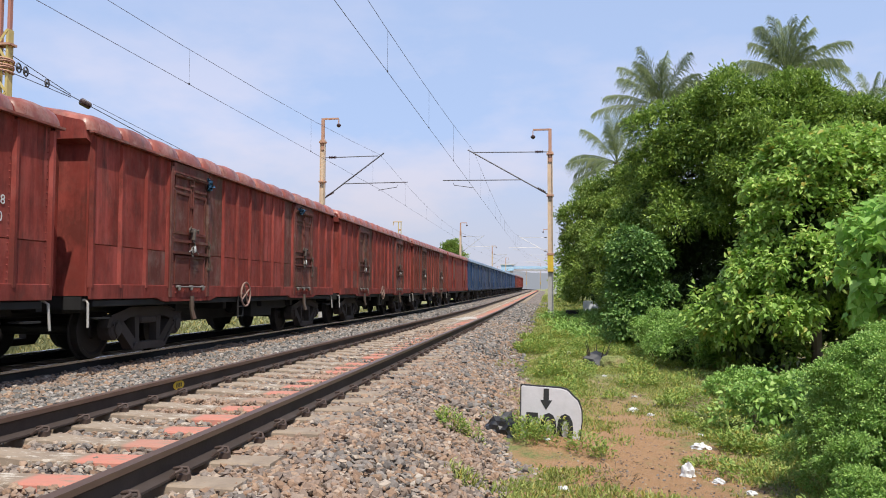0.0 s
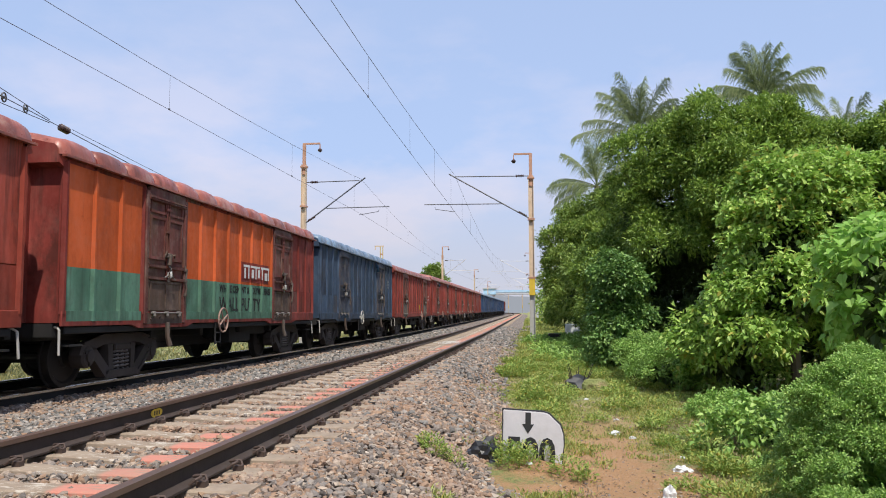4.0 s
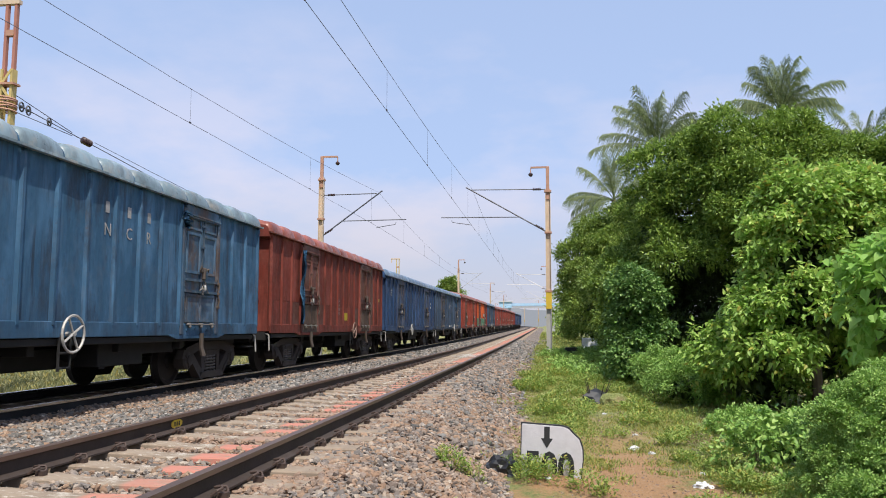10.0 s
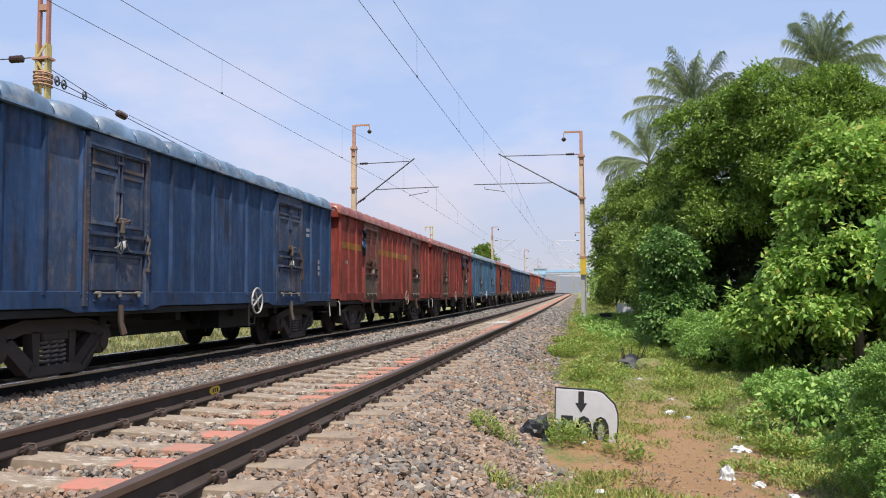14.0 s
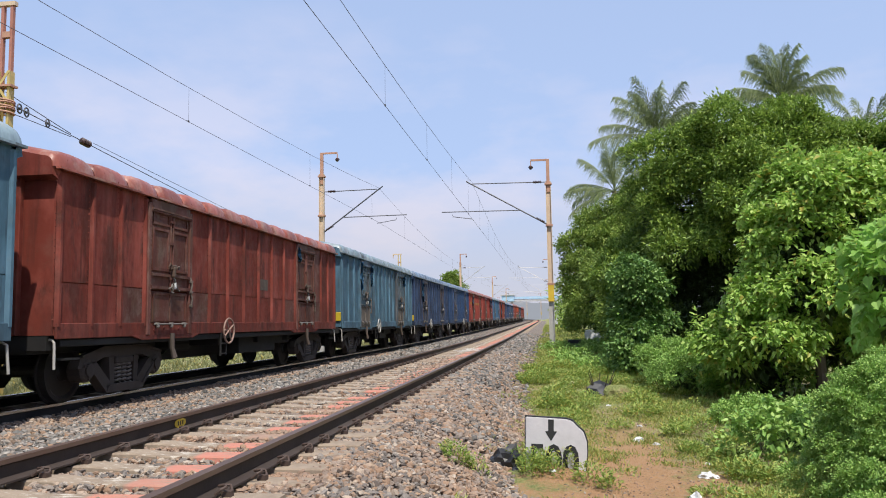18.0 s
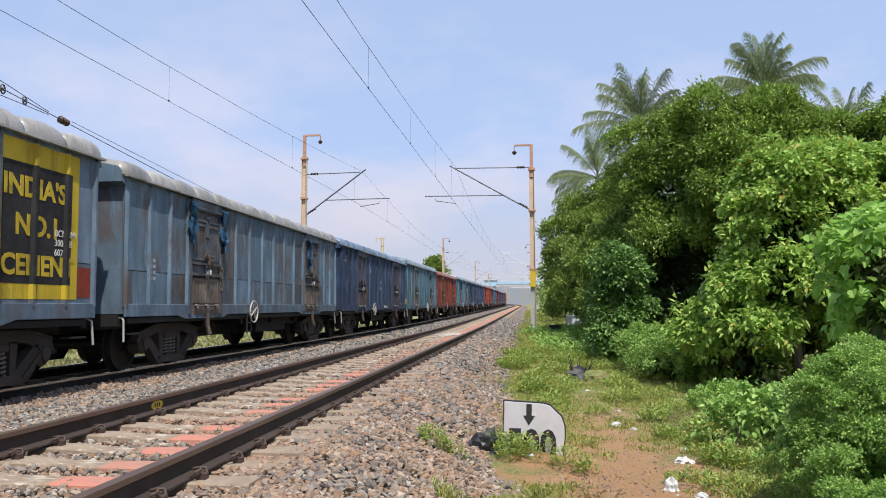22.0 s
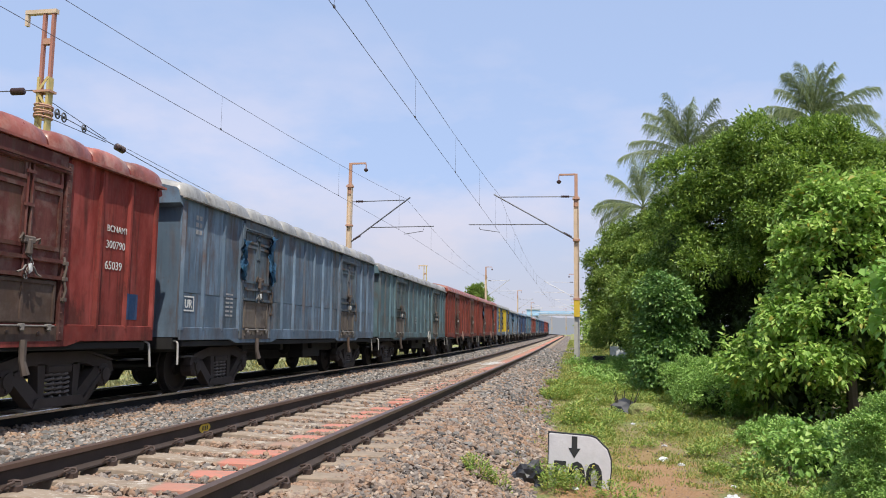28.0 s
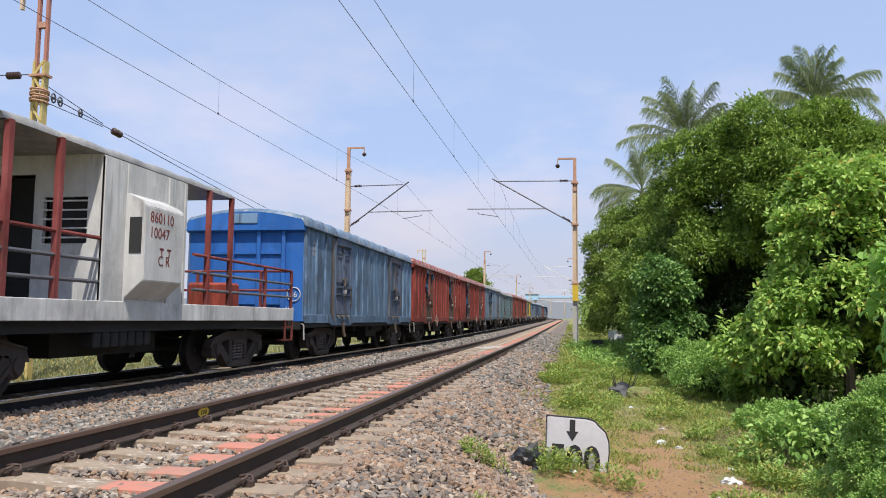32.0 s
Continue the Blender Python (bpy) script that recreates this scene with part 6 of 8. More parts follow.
def palm(x, y, z, lean, size, seed, fronds=16, low=-25):
    """Upright young fronds in the middle, then arching ones, the oldest hanging; low: elevation of the lowest in degrees."""
    thing = tagged(new("coconut_palm"), "coconut palm with feathery drooping fronds above the trees", "palm", "coconut palms")
    r = random.Random(seed)
    bm = bmesh.new()
    chain(bm, [(x - lean[0], y - lean[1], -0.7), (x - lean[0] * 0.6, y - lean[1] * 0.6, z * 0.4), (x - lean[0] * 0.2, y - lean[1] * 0.2, z * 0.8), (x, y, z)], [0.2, 0.16, 0.14, 0.13], 9)
    part("trunk", bm, M_BARK, thing)
    for i in range(fronds):
        q = i / (fronds - 1)
        az = 2 * math.pi * (i * 0.382) + r.uniform(-0.45, 0.45)
        e = radians(88 + (low - 88) * q ** 1.1 + r.uniform(-10, 10))
        L = size * r.uniform(0.8, 1.1) * (0.8 + 0.25 * math.sin(math.pi * (0.1 + 0.8 * q)))
        d = Vector((math.cos(az), math.sin(az), 0))
        bend = r.uniform(4.0, 7.5)
        pts, p = [], Vector((x, y, z))
        for j in range(17):
            pts.append(p.copy())
            p = p + (d * math.cos(e) + Vector((0, 0, math.sin(e)))) * (L / 16)
            e -= radians(0.8 + bend * (j / 16) ** 1.3) * (0.35 + 0.65 * abs(math.cos(e)))
        verts, faces = [], []
        n = 84
        for j in range(n):
            u = 0.14 + 0.86 * j / (n - 1)
            k0 = min(15, int(u * 16))
            base = pts[k0].lerp(pts[k0 + 1], u * 16 - k0)
            t = (pts[k0 + 1] - pts[k0]).normalized()
            sd = t.cross(Vector((0, 0, 1)))
            sd = sd.normalized() if sd.length > 0.05 else Vector((-d.y, d.x, 0))
            ll = size * 0.36 * math.sin(math.pi * min(1.0, 0.20 + 0.74 * u)) ** 0.7 * r.uniform(0.7, 1.15) + 0.08
            for s in (-1, 1):
                dir_ = (t * r.uniform(0.8, 1.3) + sd * s * r.uniform(0.15, 0.65) + Vector((0, 0, r.uniform(-0.55, 0.0)))).normalized()
                w = t * 0.009 * size / 2.4
                k = len(verts)
                mid = base + dir_ * ll * 0.5
                tip = base + dir_ * ll * 0.85 + Vector((r.uniform(-0.05, 0.05), 0, -ll * r.uniform(0.3, 0.8)))
                verts += [base - w, mid - w, tip, mid + w + Vector((0, 0, 0.01)), base + w]
                faces += [(k, k + 1, k + 3, k + 4), (k + 1, k + 2, k + 3)]
        me = bpy.data.meshes.new("frond")
        me.from_pydata(verts, [], faces)
        fr = put("frond", me, L_PALM, thing)
        bm = bmesh.new()
        chain(bm, pts[::2], [0.026 - 0.0026 * q for q in range(len(pts[::2]))], 4)
        part("midrib", bm, L_PALM, fr)
    return thing


palm(12.0, 30.0, 9.0, (0.6, 0.3), 2.2, 3, 24, 5)
palm(8.35, 36.0, 9.2, (-0.4, 0.2), 2.75, 5, 24, -10)
palm(6.75, 41.0, 7.6, (-0.5, 0.2), 2.7, 8, 24, -60)
palm(14.3, 28.5, 6.6, (0.5, 0.2), 2.0, 11, 16, 0)


def weed_patch(name, label, spots, leaf, width, mat, per, height=0.22):
    """A low clump of many small leaves on stems; spots: (x, y, radius, how many)."""
    pos, out = [], []
    for x, y, r, n in spots:
        a = rng.uniform(0, 2 * np.pi, n)
        q = np.sqrt(rng.uniform(0, 1, n)) * r
        px, py = x + q * np.cos(a), y + q * np.sin(a)
        hh = height * rng.uniform(0.1, 1.0, n) * (1 - 0.55 * (q / r) ** 2)
        pz = np.array([max(soil_z(u, v), bed_z(u, v) if u < 3.2 else -9) for u, v in zip(px, py)]) + hh
        pos.append(np.c_[px, py, pz])
        out.append(np.c_[np.cos(a) * 0.8, np.sin(a) * 0.8, np.full(n, 0.7)])
    v, f = leaf_quads(np.concatenate(pos), np.concatenate(out), leaf, width, 0.1, 0.5)
    return tagged(put(name, mesh_np(name, v, f), mat), label, "weeds", kind="stuff")


def grass_field():
    n = 400000
    x = rng.uniform(2.2, 7.5, n)
    y = 3.2 + rng.uniform(0, 1, n) ** 1.9 * 52
    m = np.array([noise.noise(Vector((a * 0.8, b * 0.55, 2.0))) + 0.75 * noise.noise(Vector((a * 2.6, b * 2.2, 7.0))) for a, b in zip(x, y)])
    path = np.exp(-((x - (4.0 + 0.06 * (y - 7))) / 0.50) ** 2) * np.clip((14.5 - y) / 4, 0, 1)
    stony = np.clip((3.15 - 0.65 * np.clip((y - 13) / 6, 0, 1) - x) / 0.5, 0, 1)
    keep = (m - path * 0.44 - stony * 0.9 + 0.14 + 0.32 * np.clip((y - 9) / 6, 0, 1)) > rng.uniform(-0.25, 0.40, n)
    x, y, m = x[keep], y[keep], m[keep]
    z = np.array([max(soil_z(a, b), bed_z(a, b) if a < 3.2 else -9) for a, b in zip(x, y)])
    out = np.tile(np.array([0, 0, 1.0]), (len(x), 1))
    v, f = leaf_quads(np.c_[x, y, z - 0.01], out, 0.055 * (1 + 1.1 * np.clip(m, 0, 0.8)), 0.015, -0.05, 0.8)
    return tagged(put("grass", mesh_np("grass", v, f), L_GRASS), "short bright green grass and weeds beside the path", "grass", kind="stuff")


def rough_grass(areas, label, mat):
    """Coarser tufts further off. areas: x0, x1, y0, y1, how many, length."""
    V, F, k = [], [], 0
    for x0, x1, y0, y1, n, length in areas:
        x, y = rng.uniform(x0, x1, n), rng.uniform(y0, y1, n)
        m = np.array([noise.noise(Vector((a * 0.5, b * 0.35, 4.0))) for a, b in zip(x, y)])
        keep = m + 0.15 > rng.uniform(-0.3, 0.3, n)
        x, y = x[keep], y[keep]
        z = np.array([max(soil_z(a, b), bed_z(a, b) if -8.6 < a < 3.2 else -9) for a, b in zip(x, y)])
        v, f = leaf_quads(np.c_[x, y, z - 0.01], np.tile(np.array([0, 0, 1.0]), (len(x), 1)), length, length * 0.28, -0.05, 0.7)
        V.append(v)
        F.append(f + k)
        k += len(v)
    return tagged(put("rough_grass", mesh_np("rough_grass", np.concatenate(V), np.concatenate(F)), mat), label, "grass", kind="stuff")


grass_field()
rough_grass([(4.5, 7.5, -6, 3.3, 16000, 0.07), (2.9, 3.5, -6, 3.3, 2500, 0.07)], "short green grass beside the path", L_GRASS)
rough_grass([(2.5, 6.5, 30, 60, 16000, 0.13), (2.6, 6.5, 60, 130, 9000, 0.26)], "rough green grass along the line far off", L_GRASS)
rough_grass([(-13, -8.0, 2, 26, 26000, 0.16), (-24, -8.0, 20, 60, 22000, 0.24)], "rough sunlit olive grass beyond the train", L_DRY)
weed_patch("weeds", "small olive green weeds growing through the stones", [(2.20, 8.0, 0.17, 380), (2.92, 8.58, 0.13, 260), (3.08, 8.55, 0.12, 220), (3.30, 8.6, 0.10, 120), (2.42, 7.95, 0.10, 90), (2.74, 8.95, 0.20, 260), (2.96, 8.42, 0.15, 280), (3.14, 8.38, 0.12, 120), (3.56, 8.25, 0.20, 330), (3.72, 8.05, 0.12, 120)], 0.055, 0.017, L_WEED, 1, 0.22)
spots = []
for i in range(58):
    y = 5.0 + 24 * rng.uniform() ** 1.3
    x = rng.uniform(4.6, 5.9) if y < 10.5 else rng.uniform(2.9, 6.0)
    spots.append((x, y, rng.uniform(0.15, 0.42), int(rng.uniform(120, 380))))
weed_patch("weeds", "scattered leafy green weeds beside the path", spots, 0.055, 0.022, L_WEED, 1, 0.16)
spots = [(rng.uniform(3.4, 6.2), rng.uniform(22, 42), rng.uniform(0.4, 0.8), 260) for i in range(34)]
weed_patch("weeds", "leafy bright green weeds under the trees", spots, 0.13, 0.06, L_SMALL, 1, 0.40)
clumps = [(3.5, 13.2, 0.28, 420), (4.7, 13.8, 0.32, 460), (5.3, 12.4, 0.3, 420), (3.3, 16.6, 0.35, 520), (4.9, 15.6, 0.36, 520), (5.4, 17.0, 0.35, 500), (3.7, 18.3, 0.4, 560), (4.8, 19.4, 0.42, 600), (5.5, 19.0, 0.35, 480), (3.9, 20.6, 0.4, 560), (5.2, 21.0, 0.4, 560), (5.4, 10.8, 0.25, 360), (5.15, 8.6, 0.22, 320), (4.9, 11.6, 0.2, 260)]
weed_patch("weeds", "knee-high leafy green weed clumps beside the path", clumps, 0.065, 0.030, L_WEED, 1, 0.24)
weed_patch("weeds", "bushy green weeds along the stone shoulder", [(2.75, 19.0, 0.4, 800), (2.95, 20.6, 0.45, 800), (2.8, 22.4, 0.4, 800), (3.25, 14.6, 0.30, 500), (3.5, 23.5, 0.5, 700), (4.3, 21.5, 0.5, 700), (4.9, 24.5, 0.6, 900)], 0.08, 0.035, L_WEED, 1, 0.27)

weed_patch("dry_weeds", "dry orange-brown weeds by the charred stumps", [(4.05, 17.1, 0.14, 90), (5.5, 17.5, 0.2, 140), (5.3, 11.6, 0.2, 120), (5.5, 9.0, 0.16, 90), (3.75, 7.0, 0.18, 80)], 0.06, 0.016, L_FALLEN, 1, 0.2)

# ---------------------------------------------------------------- the distance sign
def distance_sign():
    thing = tagged(new("distance_sign"), "whitewashed concrete slab with black arrow and 500, corner cut", "sign")
    w, zt = 0.67, 0.68
    bm = bmesh.new()
    outline = [(0, -0.2), (0, zt), (0.10, zt - 0.004), (0.43, zt - 0.012), (0.50, zt - 0.03), (0.57, zt - 0.10), (0.62, zt - 0.14), (0.655, zt - 0.24), (0.66, zt - 0.36), (0.64, 0.12), (0.55, -0.2)]
    vs = [[bm.verts.new((x, y, z)) for x, z in outline] for y in (-0.035, 0.035)]
    bm.faces.new(vs[0])
    bm.faces.new(vs[1][::-1])
    k = len(outline)
    for i in range(k):
        bm.faces.new((vs[0][i], vs[1][i], vs[1][(i + 1) % k], vs[0][(i + 1) % k]))
    bmesh.ops.bevel(bm, geom=list(bm.edges), offset=0.008, segments=2, affect="EDGES")
    part("slab", bm, M_SIGN, thing)
    bm = bmesh.new()
    pts = [(0.245, 0.66), (0.305, 0.66), (0.305, 0.535), (0.34, 0.535), (0.275, 0.43), (0.21, 0.535), (0.245, 0.535)]
    f = bm.faces.new([bm.verts.new((x, -0.0385, z)) for x, z in pts])
    part("arrow", bm, M_SIGN_BLACK, thing, "black downward arrow")
    bm = bmesh.new()
    vs = [[bm.verts.new((0.33 + (x - 0.33) * 1.035, y, 0.24 + (z - 0.24) * 1.03)) for x, z in outline] for y in (-0.020, 0.030)]
    bm.faces.new(vs[0])
    bm.faces.new(vs[1][::-1])
    for i in range(k):
        bm.faces.new((vs[0][i], vs[1][i], vs[1][(i + 1) % k], vs[0][(i + 1) % k]))
    part("painted_edge", bm, M_SIGN_BLACK, thing, "black painted edge")
    t = lettering("500", 0.45, M_SIGN_BLACK, thing, pose(0.035, -0.0375, 0.075, 90, 0, 0), "black painted number 500", 0.012)
    t.scale = (0.80, 1, 1)
    thing.matrix_world = pose(2.86, 8.72, -0.765, 0, 1.5, -4)
    return thing


distance_sign()


# ---------------------------------------------------------------- brake van
def build_van():
    van = tagged(new("brake_van"), "grey-white guard's brake van with dull red railings and open platforms", "brake van")
    L, rh, ch = 12.2, 3.1, 1.18
    V, RR = PAINT["van"], PAINT["rail_red"]
    bm = bmesh.new()
    box(bm, -HALF + 0.03, HALF - 0.03, -L / 2, L / 2, 1.02, 1.12)
    part("platform_floor", bm, M_UNDER, van)
    for sx in (-1, 1):
        bm = bmesh.new()
        x = sx * (HALF - 0.015)
        box(bm, x - 0.02, x + 0.02, -L / 2, L / 2, 0.88, 1.16, 0.008)
        part("sole_bar", bm, V, van)
    for sy in (-1, 1):
        bm = bmesh.new()
        box(bm, -HALF + 0.02, HALF - 0.02, sy * L / 2 - 0.03, sy * L / 2 + 0.03, 0.86, 1.16)
        part("headstock", bm, V, van)
    # cabin
    for sx in (-1, 1):
        bm = bmesh.new()
        x = sx * (HALF - 0.045)
        box(bm, x - 0.03, x + 0.03, -ch, ch, 1.12, EAVES)
        for y in (-ch + 0.03, -0.58, 0.62, ch - 0.03):
            box(bm, min(x, x + sx * 0.05), max(x, x + sx * 0.05), y - 0.03, y + 0.03, 1.16, EAVES - 0.02)
        part("cabin_side", bm, V, van)
    for sy in (-1, 1):
        y = sy * (ch - 0.04)
        bm = bmesh.new()
        # end wall built round a doorway and a barred window
        for x0, x1, z0, z1 in ((-1.55, -0.28, 1.12, 3.27), (-0.28, 0.50, 2.95, 3.27), (0.50, 0.66, 1.12, 3.27), (0.66, 1.34, 1.12, 1.96), (0.66, 1.34, 2.62, 3.27), (1.34, 1.55, 1.12, 3.27)):
            box(bm, x0, x1, y - 0.03, y + 0.03, z0, z1)
        part("cabin_end", bm, V, van)
        bm = bmesh.new()
        box(bm, -0.28, 0.50, y - sy * 0.25 - 0.02, y - sy * 0.25 + 0.02, 1.12, 2.95)
        part("door", bm, M_UNDER, van, "dark doorway with inner door")
        win = part("window", box(bmesh.new(), 0.66, 1.34, y - sy * 0.12 - 0.01, y - sy * 0.12 + 0.01, 1.96, 2.62), M_SIGN_BLACK, van)
        for i in range(5):
            bm = bmesh.new()
            z = 2.04 + i * 0.13
            tube(bm, (0.64, y + sy * 0.05, z), (1.36, y + sy * 0.05, z), 0.013, None, 6)
            part("window_bar", bm, M_WHITE, win)
    # bay lookout on each side
    for sx in (-1, 1):
        bm = bmesh.new()
        xa, xb = sx * (HALF - 0.02), sx * (HALF + 0.30)
        y0, y1 = -0.55, 0.60
        prof = [(xa, 1.33), (xb, 1.62), (xb, 2.72), (xb - sx * 0.06, 2.80), (xa, 2.92)]
        rows = [[bm.verts.new((x, y, z)) for x, z in prof] for y in (y0, y1)]
        bm.faces.new(rows[0])
        bm.faces.new(rows[1][::-1])
        for i in range(4):
            bm.faces.new((rows[0][i], rows[0][i + 1], rows[1][i + 1], rows[1][i]))
        bmesh.ops.recalc_face_normals(bm, faces=bm.faces)
        bmesh.ops.bevel(bm, geom=[e for e in bm.edges if not e.is_boundary], offset=0.012, segments=2, affect="EDGES")
        bay = part("bay_lookout", bm, V, van, "boxed-out lookout with a narrow side window")
        for y in (y0 - 0.004, y1 + 0.004):
            bm = bmesh.new()
            box(bm, min(xa + sx * 0.08, xb - sx * 0.05), max(xa + sx * 0.08, xb - sx * 0.05), y - 0.006, y + 0.006, 2.02, 2.55)
            wn_ = part("lookout_window", bm, M_SIGN_BLACK, bay)
    t = lettering("860110\n10047", 0.23, PAINT["rail_red"], van, pose(HALF + 0.303, -0.42, 2.50, 90, 0, 90))
    lettering("C R", 0.22, PAINT["rail_red"], van, pose(HALF + 0.303, -0.16, 1.86, 90, 0, 90))
    bm = bmesh.new()
    for y in (-0.12, 0.10):
        box(bm, HALF + 0.30, HALF + 0.304, y, y + 0.12, 2.10, 2.13)
        box(bm, HALF + 0.30, HALF + 0.304, y + 0.05, y + 0.075, 2.0, 2.12)
    part("regional_mark", bm, PAINT["rail_red"], van)
    # roof
    bm = bmesh.new()
    rows = []
    n = 6 * 6
    lift = (0.0, 0.016, 0.026, 0.030, 0.026, 0.016)
    for j in range(n + 1):
        y = -rh - 0.05 + (2 * rh + 0.1) * j / n
        rows.append([bm.verts.new((x, y, EAVES + 0.02 + (z - EAVES - 0.02) * 0.72)) for x, z in roof_outline(lift[j % 6])])
    for a, b in zip(rows, rows[1:]):
        for i in range(len(a) - 1):
            bm.faces.new((a[i], a[i + 1], b[i + 1], b[i]))
    bm.faces.new(rows[0])
    bm.faces.new(rows[-1][::-1])
    under = [bm.verts.new((x, y, EAVES + 0.015)) for x, y in ((-1.58, -rh), (1.58, -rh), (1.58, rh), (-1.58, rh))]
    bm.faces.new(under)
    part("roof", bm, ROOF["grey"], van, "pale dusty sheet roof", True)
    # posts and railings
    for sx in (-1, 1):
        x = sx * (HALF - 0.05)
        for y in (-rh + 0.06, -rh + 1.0, rh - 1.0, rh - 0.06):
            bm = bmesh.new()
            box(bm, x - 0.04, x + 0.04, y - 0.04, y + 0.04, 1.12, EAVES + 0.03)
            part("veranda_post", bm, RR, van)
        for sy in (-1, 1):
            for y in (rh + 1.35, L / 2 - 0.06):
                bm = bmesh.new()
                box(bm, x - 0.03, x + 0.03, sy * y - 0.03, sy * y + 0.03, 1.12, 2.03)
                part("railing_post", bm, RR, van)
            for z, mat in ((2.03, RR), (1.72, M_TUBE), (1.42, M_TUBE)):
                bm = bmesh.new()
                tube(bm, (x, sy * (ch + 0.02), z), (x, sy * (L / 2 - 0.06), z), 0.028, None, 8)
                part("railing", bm, mat, van)
    for sy in (-1, 1):
        for z in (2.03, 1.58):
            bm = bmesh.new()
            tube(bm, (-1.55, sy * (L / 2 - 0.06), z), (1.55, sy * (L / 2 - 0.06), z), 0.028, None, 8)
            part("railing", bm, RR, van)
        for x in (-0.8, 0.0, 0.8):
            bm = bmesh.new()
            box(bm, x - 0.03, x + 0.03, sy * (L / 2 - 0.06) - 0.03, sy * (L / 2 - 0.06) + 0.03, 1.12, 2.03)
            part("railing_post", bm, RR, van)
        bm = bmesh.new()
        yb = sy * (L / 2 - 0.75)
        box(bm, -0.55, 0.45, yb - 0.3, yb + 0.3, 1.12, 1.72, 0.05)
        tube(bm, (-0.2, yb, 1.7), (-0.2, yb, 1.95), 0.12, None, 12)
        part("equipment_box", bm, PAINT["bright_red"], van, "dull red equipment box")
        # corner steps
        for sx in (-1, 1):
            bm = bmesh.new()
            x, y = sx * (HALF - 0.02), sy * (L / 2 - 0.25)
            for dy in (-0.22, 0.22):
                box(bm, x - 0.02, x + 0.02, y + dy - 0.02, y + dy + 0.02, 0.42, 1.0)
            for z in (0.42, 0.72):
                box(bm, min(x, x - sx * 0.2), max(x, x - sx * 0.2), y - 0.24, y + 0.24, z, z + 0.03)
            part("corner_steps", bm, RR, van)
    m = wagon_meshes(SHORT)
    bm = bmesh.new()
    box(bm, -0.25, 0.25, -L / 2 + 0.05, L / 2 - 0.05, 0.55, 1.0)
    for sx in (-1, 1):
        box(bm, min(sx * 1.3, sx * 1.5), max(sx * 1.3, sx * 1.5), -L / 2 + 0.1, L / 2 - 0.1, 0.72, 1.0)
    box(bm, -0.9, 0.9, -1.6, 1.2, 0.35, 0.7)
    part("underframe", bm, M_UNDER, van)
    for sx in (-1, 1):
        bm = bmesh.new()
        for i in range(7):
            yy = -1.4 + i * 0.22
            box(bm, min(sx * 1.25, sx * 1.5), max(sx * 1.25, sx * 1.5), yy - 0.09, yy + 0.09, 0.5, 0.72, 0.02)
        part("battery_box", bm, M_UNDER, van)
    for sy in (-1, 1):
        bm = bmesh.new()
        ye = sy * L / 2
        box(bm, -0.16, 0.16, min(ye, ye + sy * 0.62), max(ye, ye + sy * 0.62), 0.82, 1.0, 0.03)
        part("coupler", bm, M_UNDER, van)
    # the cabin and its roof sit a little behind the middle
    for ob in van.children:
        if ob.name.split(".")[0] in ("cabin_side", "cabin_end", "door", "window", "bay_lookout", "lettering", "regional_mark", "roof", "veranda_post"):
            ob.location.y -= 0.37
        if ob.name.split(".")[0] in ("bay_lookout", "lettering", "regional_mark"):
            ob.location.z -= 0.15
            ob.location.y -= 0.06
    for y in (-L / 2 + 2.35, L / 2 - 2.35):
        add_bogie(van, y, True)
    return van


WAGONS[25] = build_van()
WAGON_LENGTH[25] = 12.2


# ---------------------------------------------------------------- paintwork and marks on single wagons
def panel(k, name, y0, y1, z0, z1, mat, x=0.0, label=""):
    """A painted field on wagon k's side, lapped round its ribs."""
    m = wagon_meshes(LONG if k in LONGS else SHORT)
    bm = bmesh.new()
    base = HALF - 0.0410 + x
    cuts = [y0]
    for r in m["ribs"]:
        for d in (-0.057, -0.027, 0.027, 0.057):
            if y0 < r + d < y1:
                cuts.append(r + d)
    cuts.append(y1)
    cuts = sorted(cuts)
    def px(y, z):
        best = base
        for r in m["ribs"]:
            q = abs(y - r)
            if q < 0.0575:
                top = HALF + 0.0085 + x - 0.008 * (z - FLOOR - 0.12) / 2.2
                best = max(best, top if q <= 0.0275 else base)
        if z < FLOOR + 0.171:
            best = max(best, HALF - 0.0045 + x)
        return best
    zs = sorted({z0, z1} | {z for z in (FLOOR + 0.17, FLOOR + 0.1715) if z0 < z < z1})
    grid = [[bm.verts.new((px(y, z), y, z)) for y in cuts] for z in zs]
    for a, b in zip(grid, grid[1:]):
        for i in range(len(a) - 1):
            bm.faces.new((a[i], a[i + 1], b[i + 1], b[i]))
    ob = part(name, bm, mat, WAGONS[k], label)
    return ob


def stencil(k, text, y, z, size, mat=None, x=0.0, bold=0.0):
    return lettering(text, size, mat or M_WHITE, WAGONS[k], pose(HALF - 0.040 + x, y, z, 90, 0, 90), "", bold)


def bars(k, y, z, rows, widths, h=0.05, gap=0.045, mat=None):
    """Unreadable stencil as plain bars."""
    bm = bmesh.new()
    for i in range(rows):
        y0 = y
        for w in widths:
            zz = z - i * (h + gap)
            vs = [bm.verts.new((HALF - 0.0395, a, b)) for a, b in ((y0, zz), (y0 + w, zz), (y0 + w, zz + h), (y0, zz + h))]
            bm.faces.new(vs)
            y0 += w + 0.035
    return tagged(part("stencil_mark", bm, mat or M_STENCIL, WAGONS[k], "faded white stencil marks"), kind="stuff")


def half(k):
    return WAGON_LENGTH[k] / 2


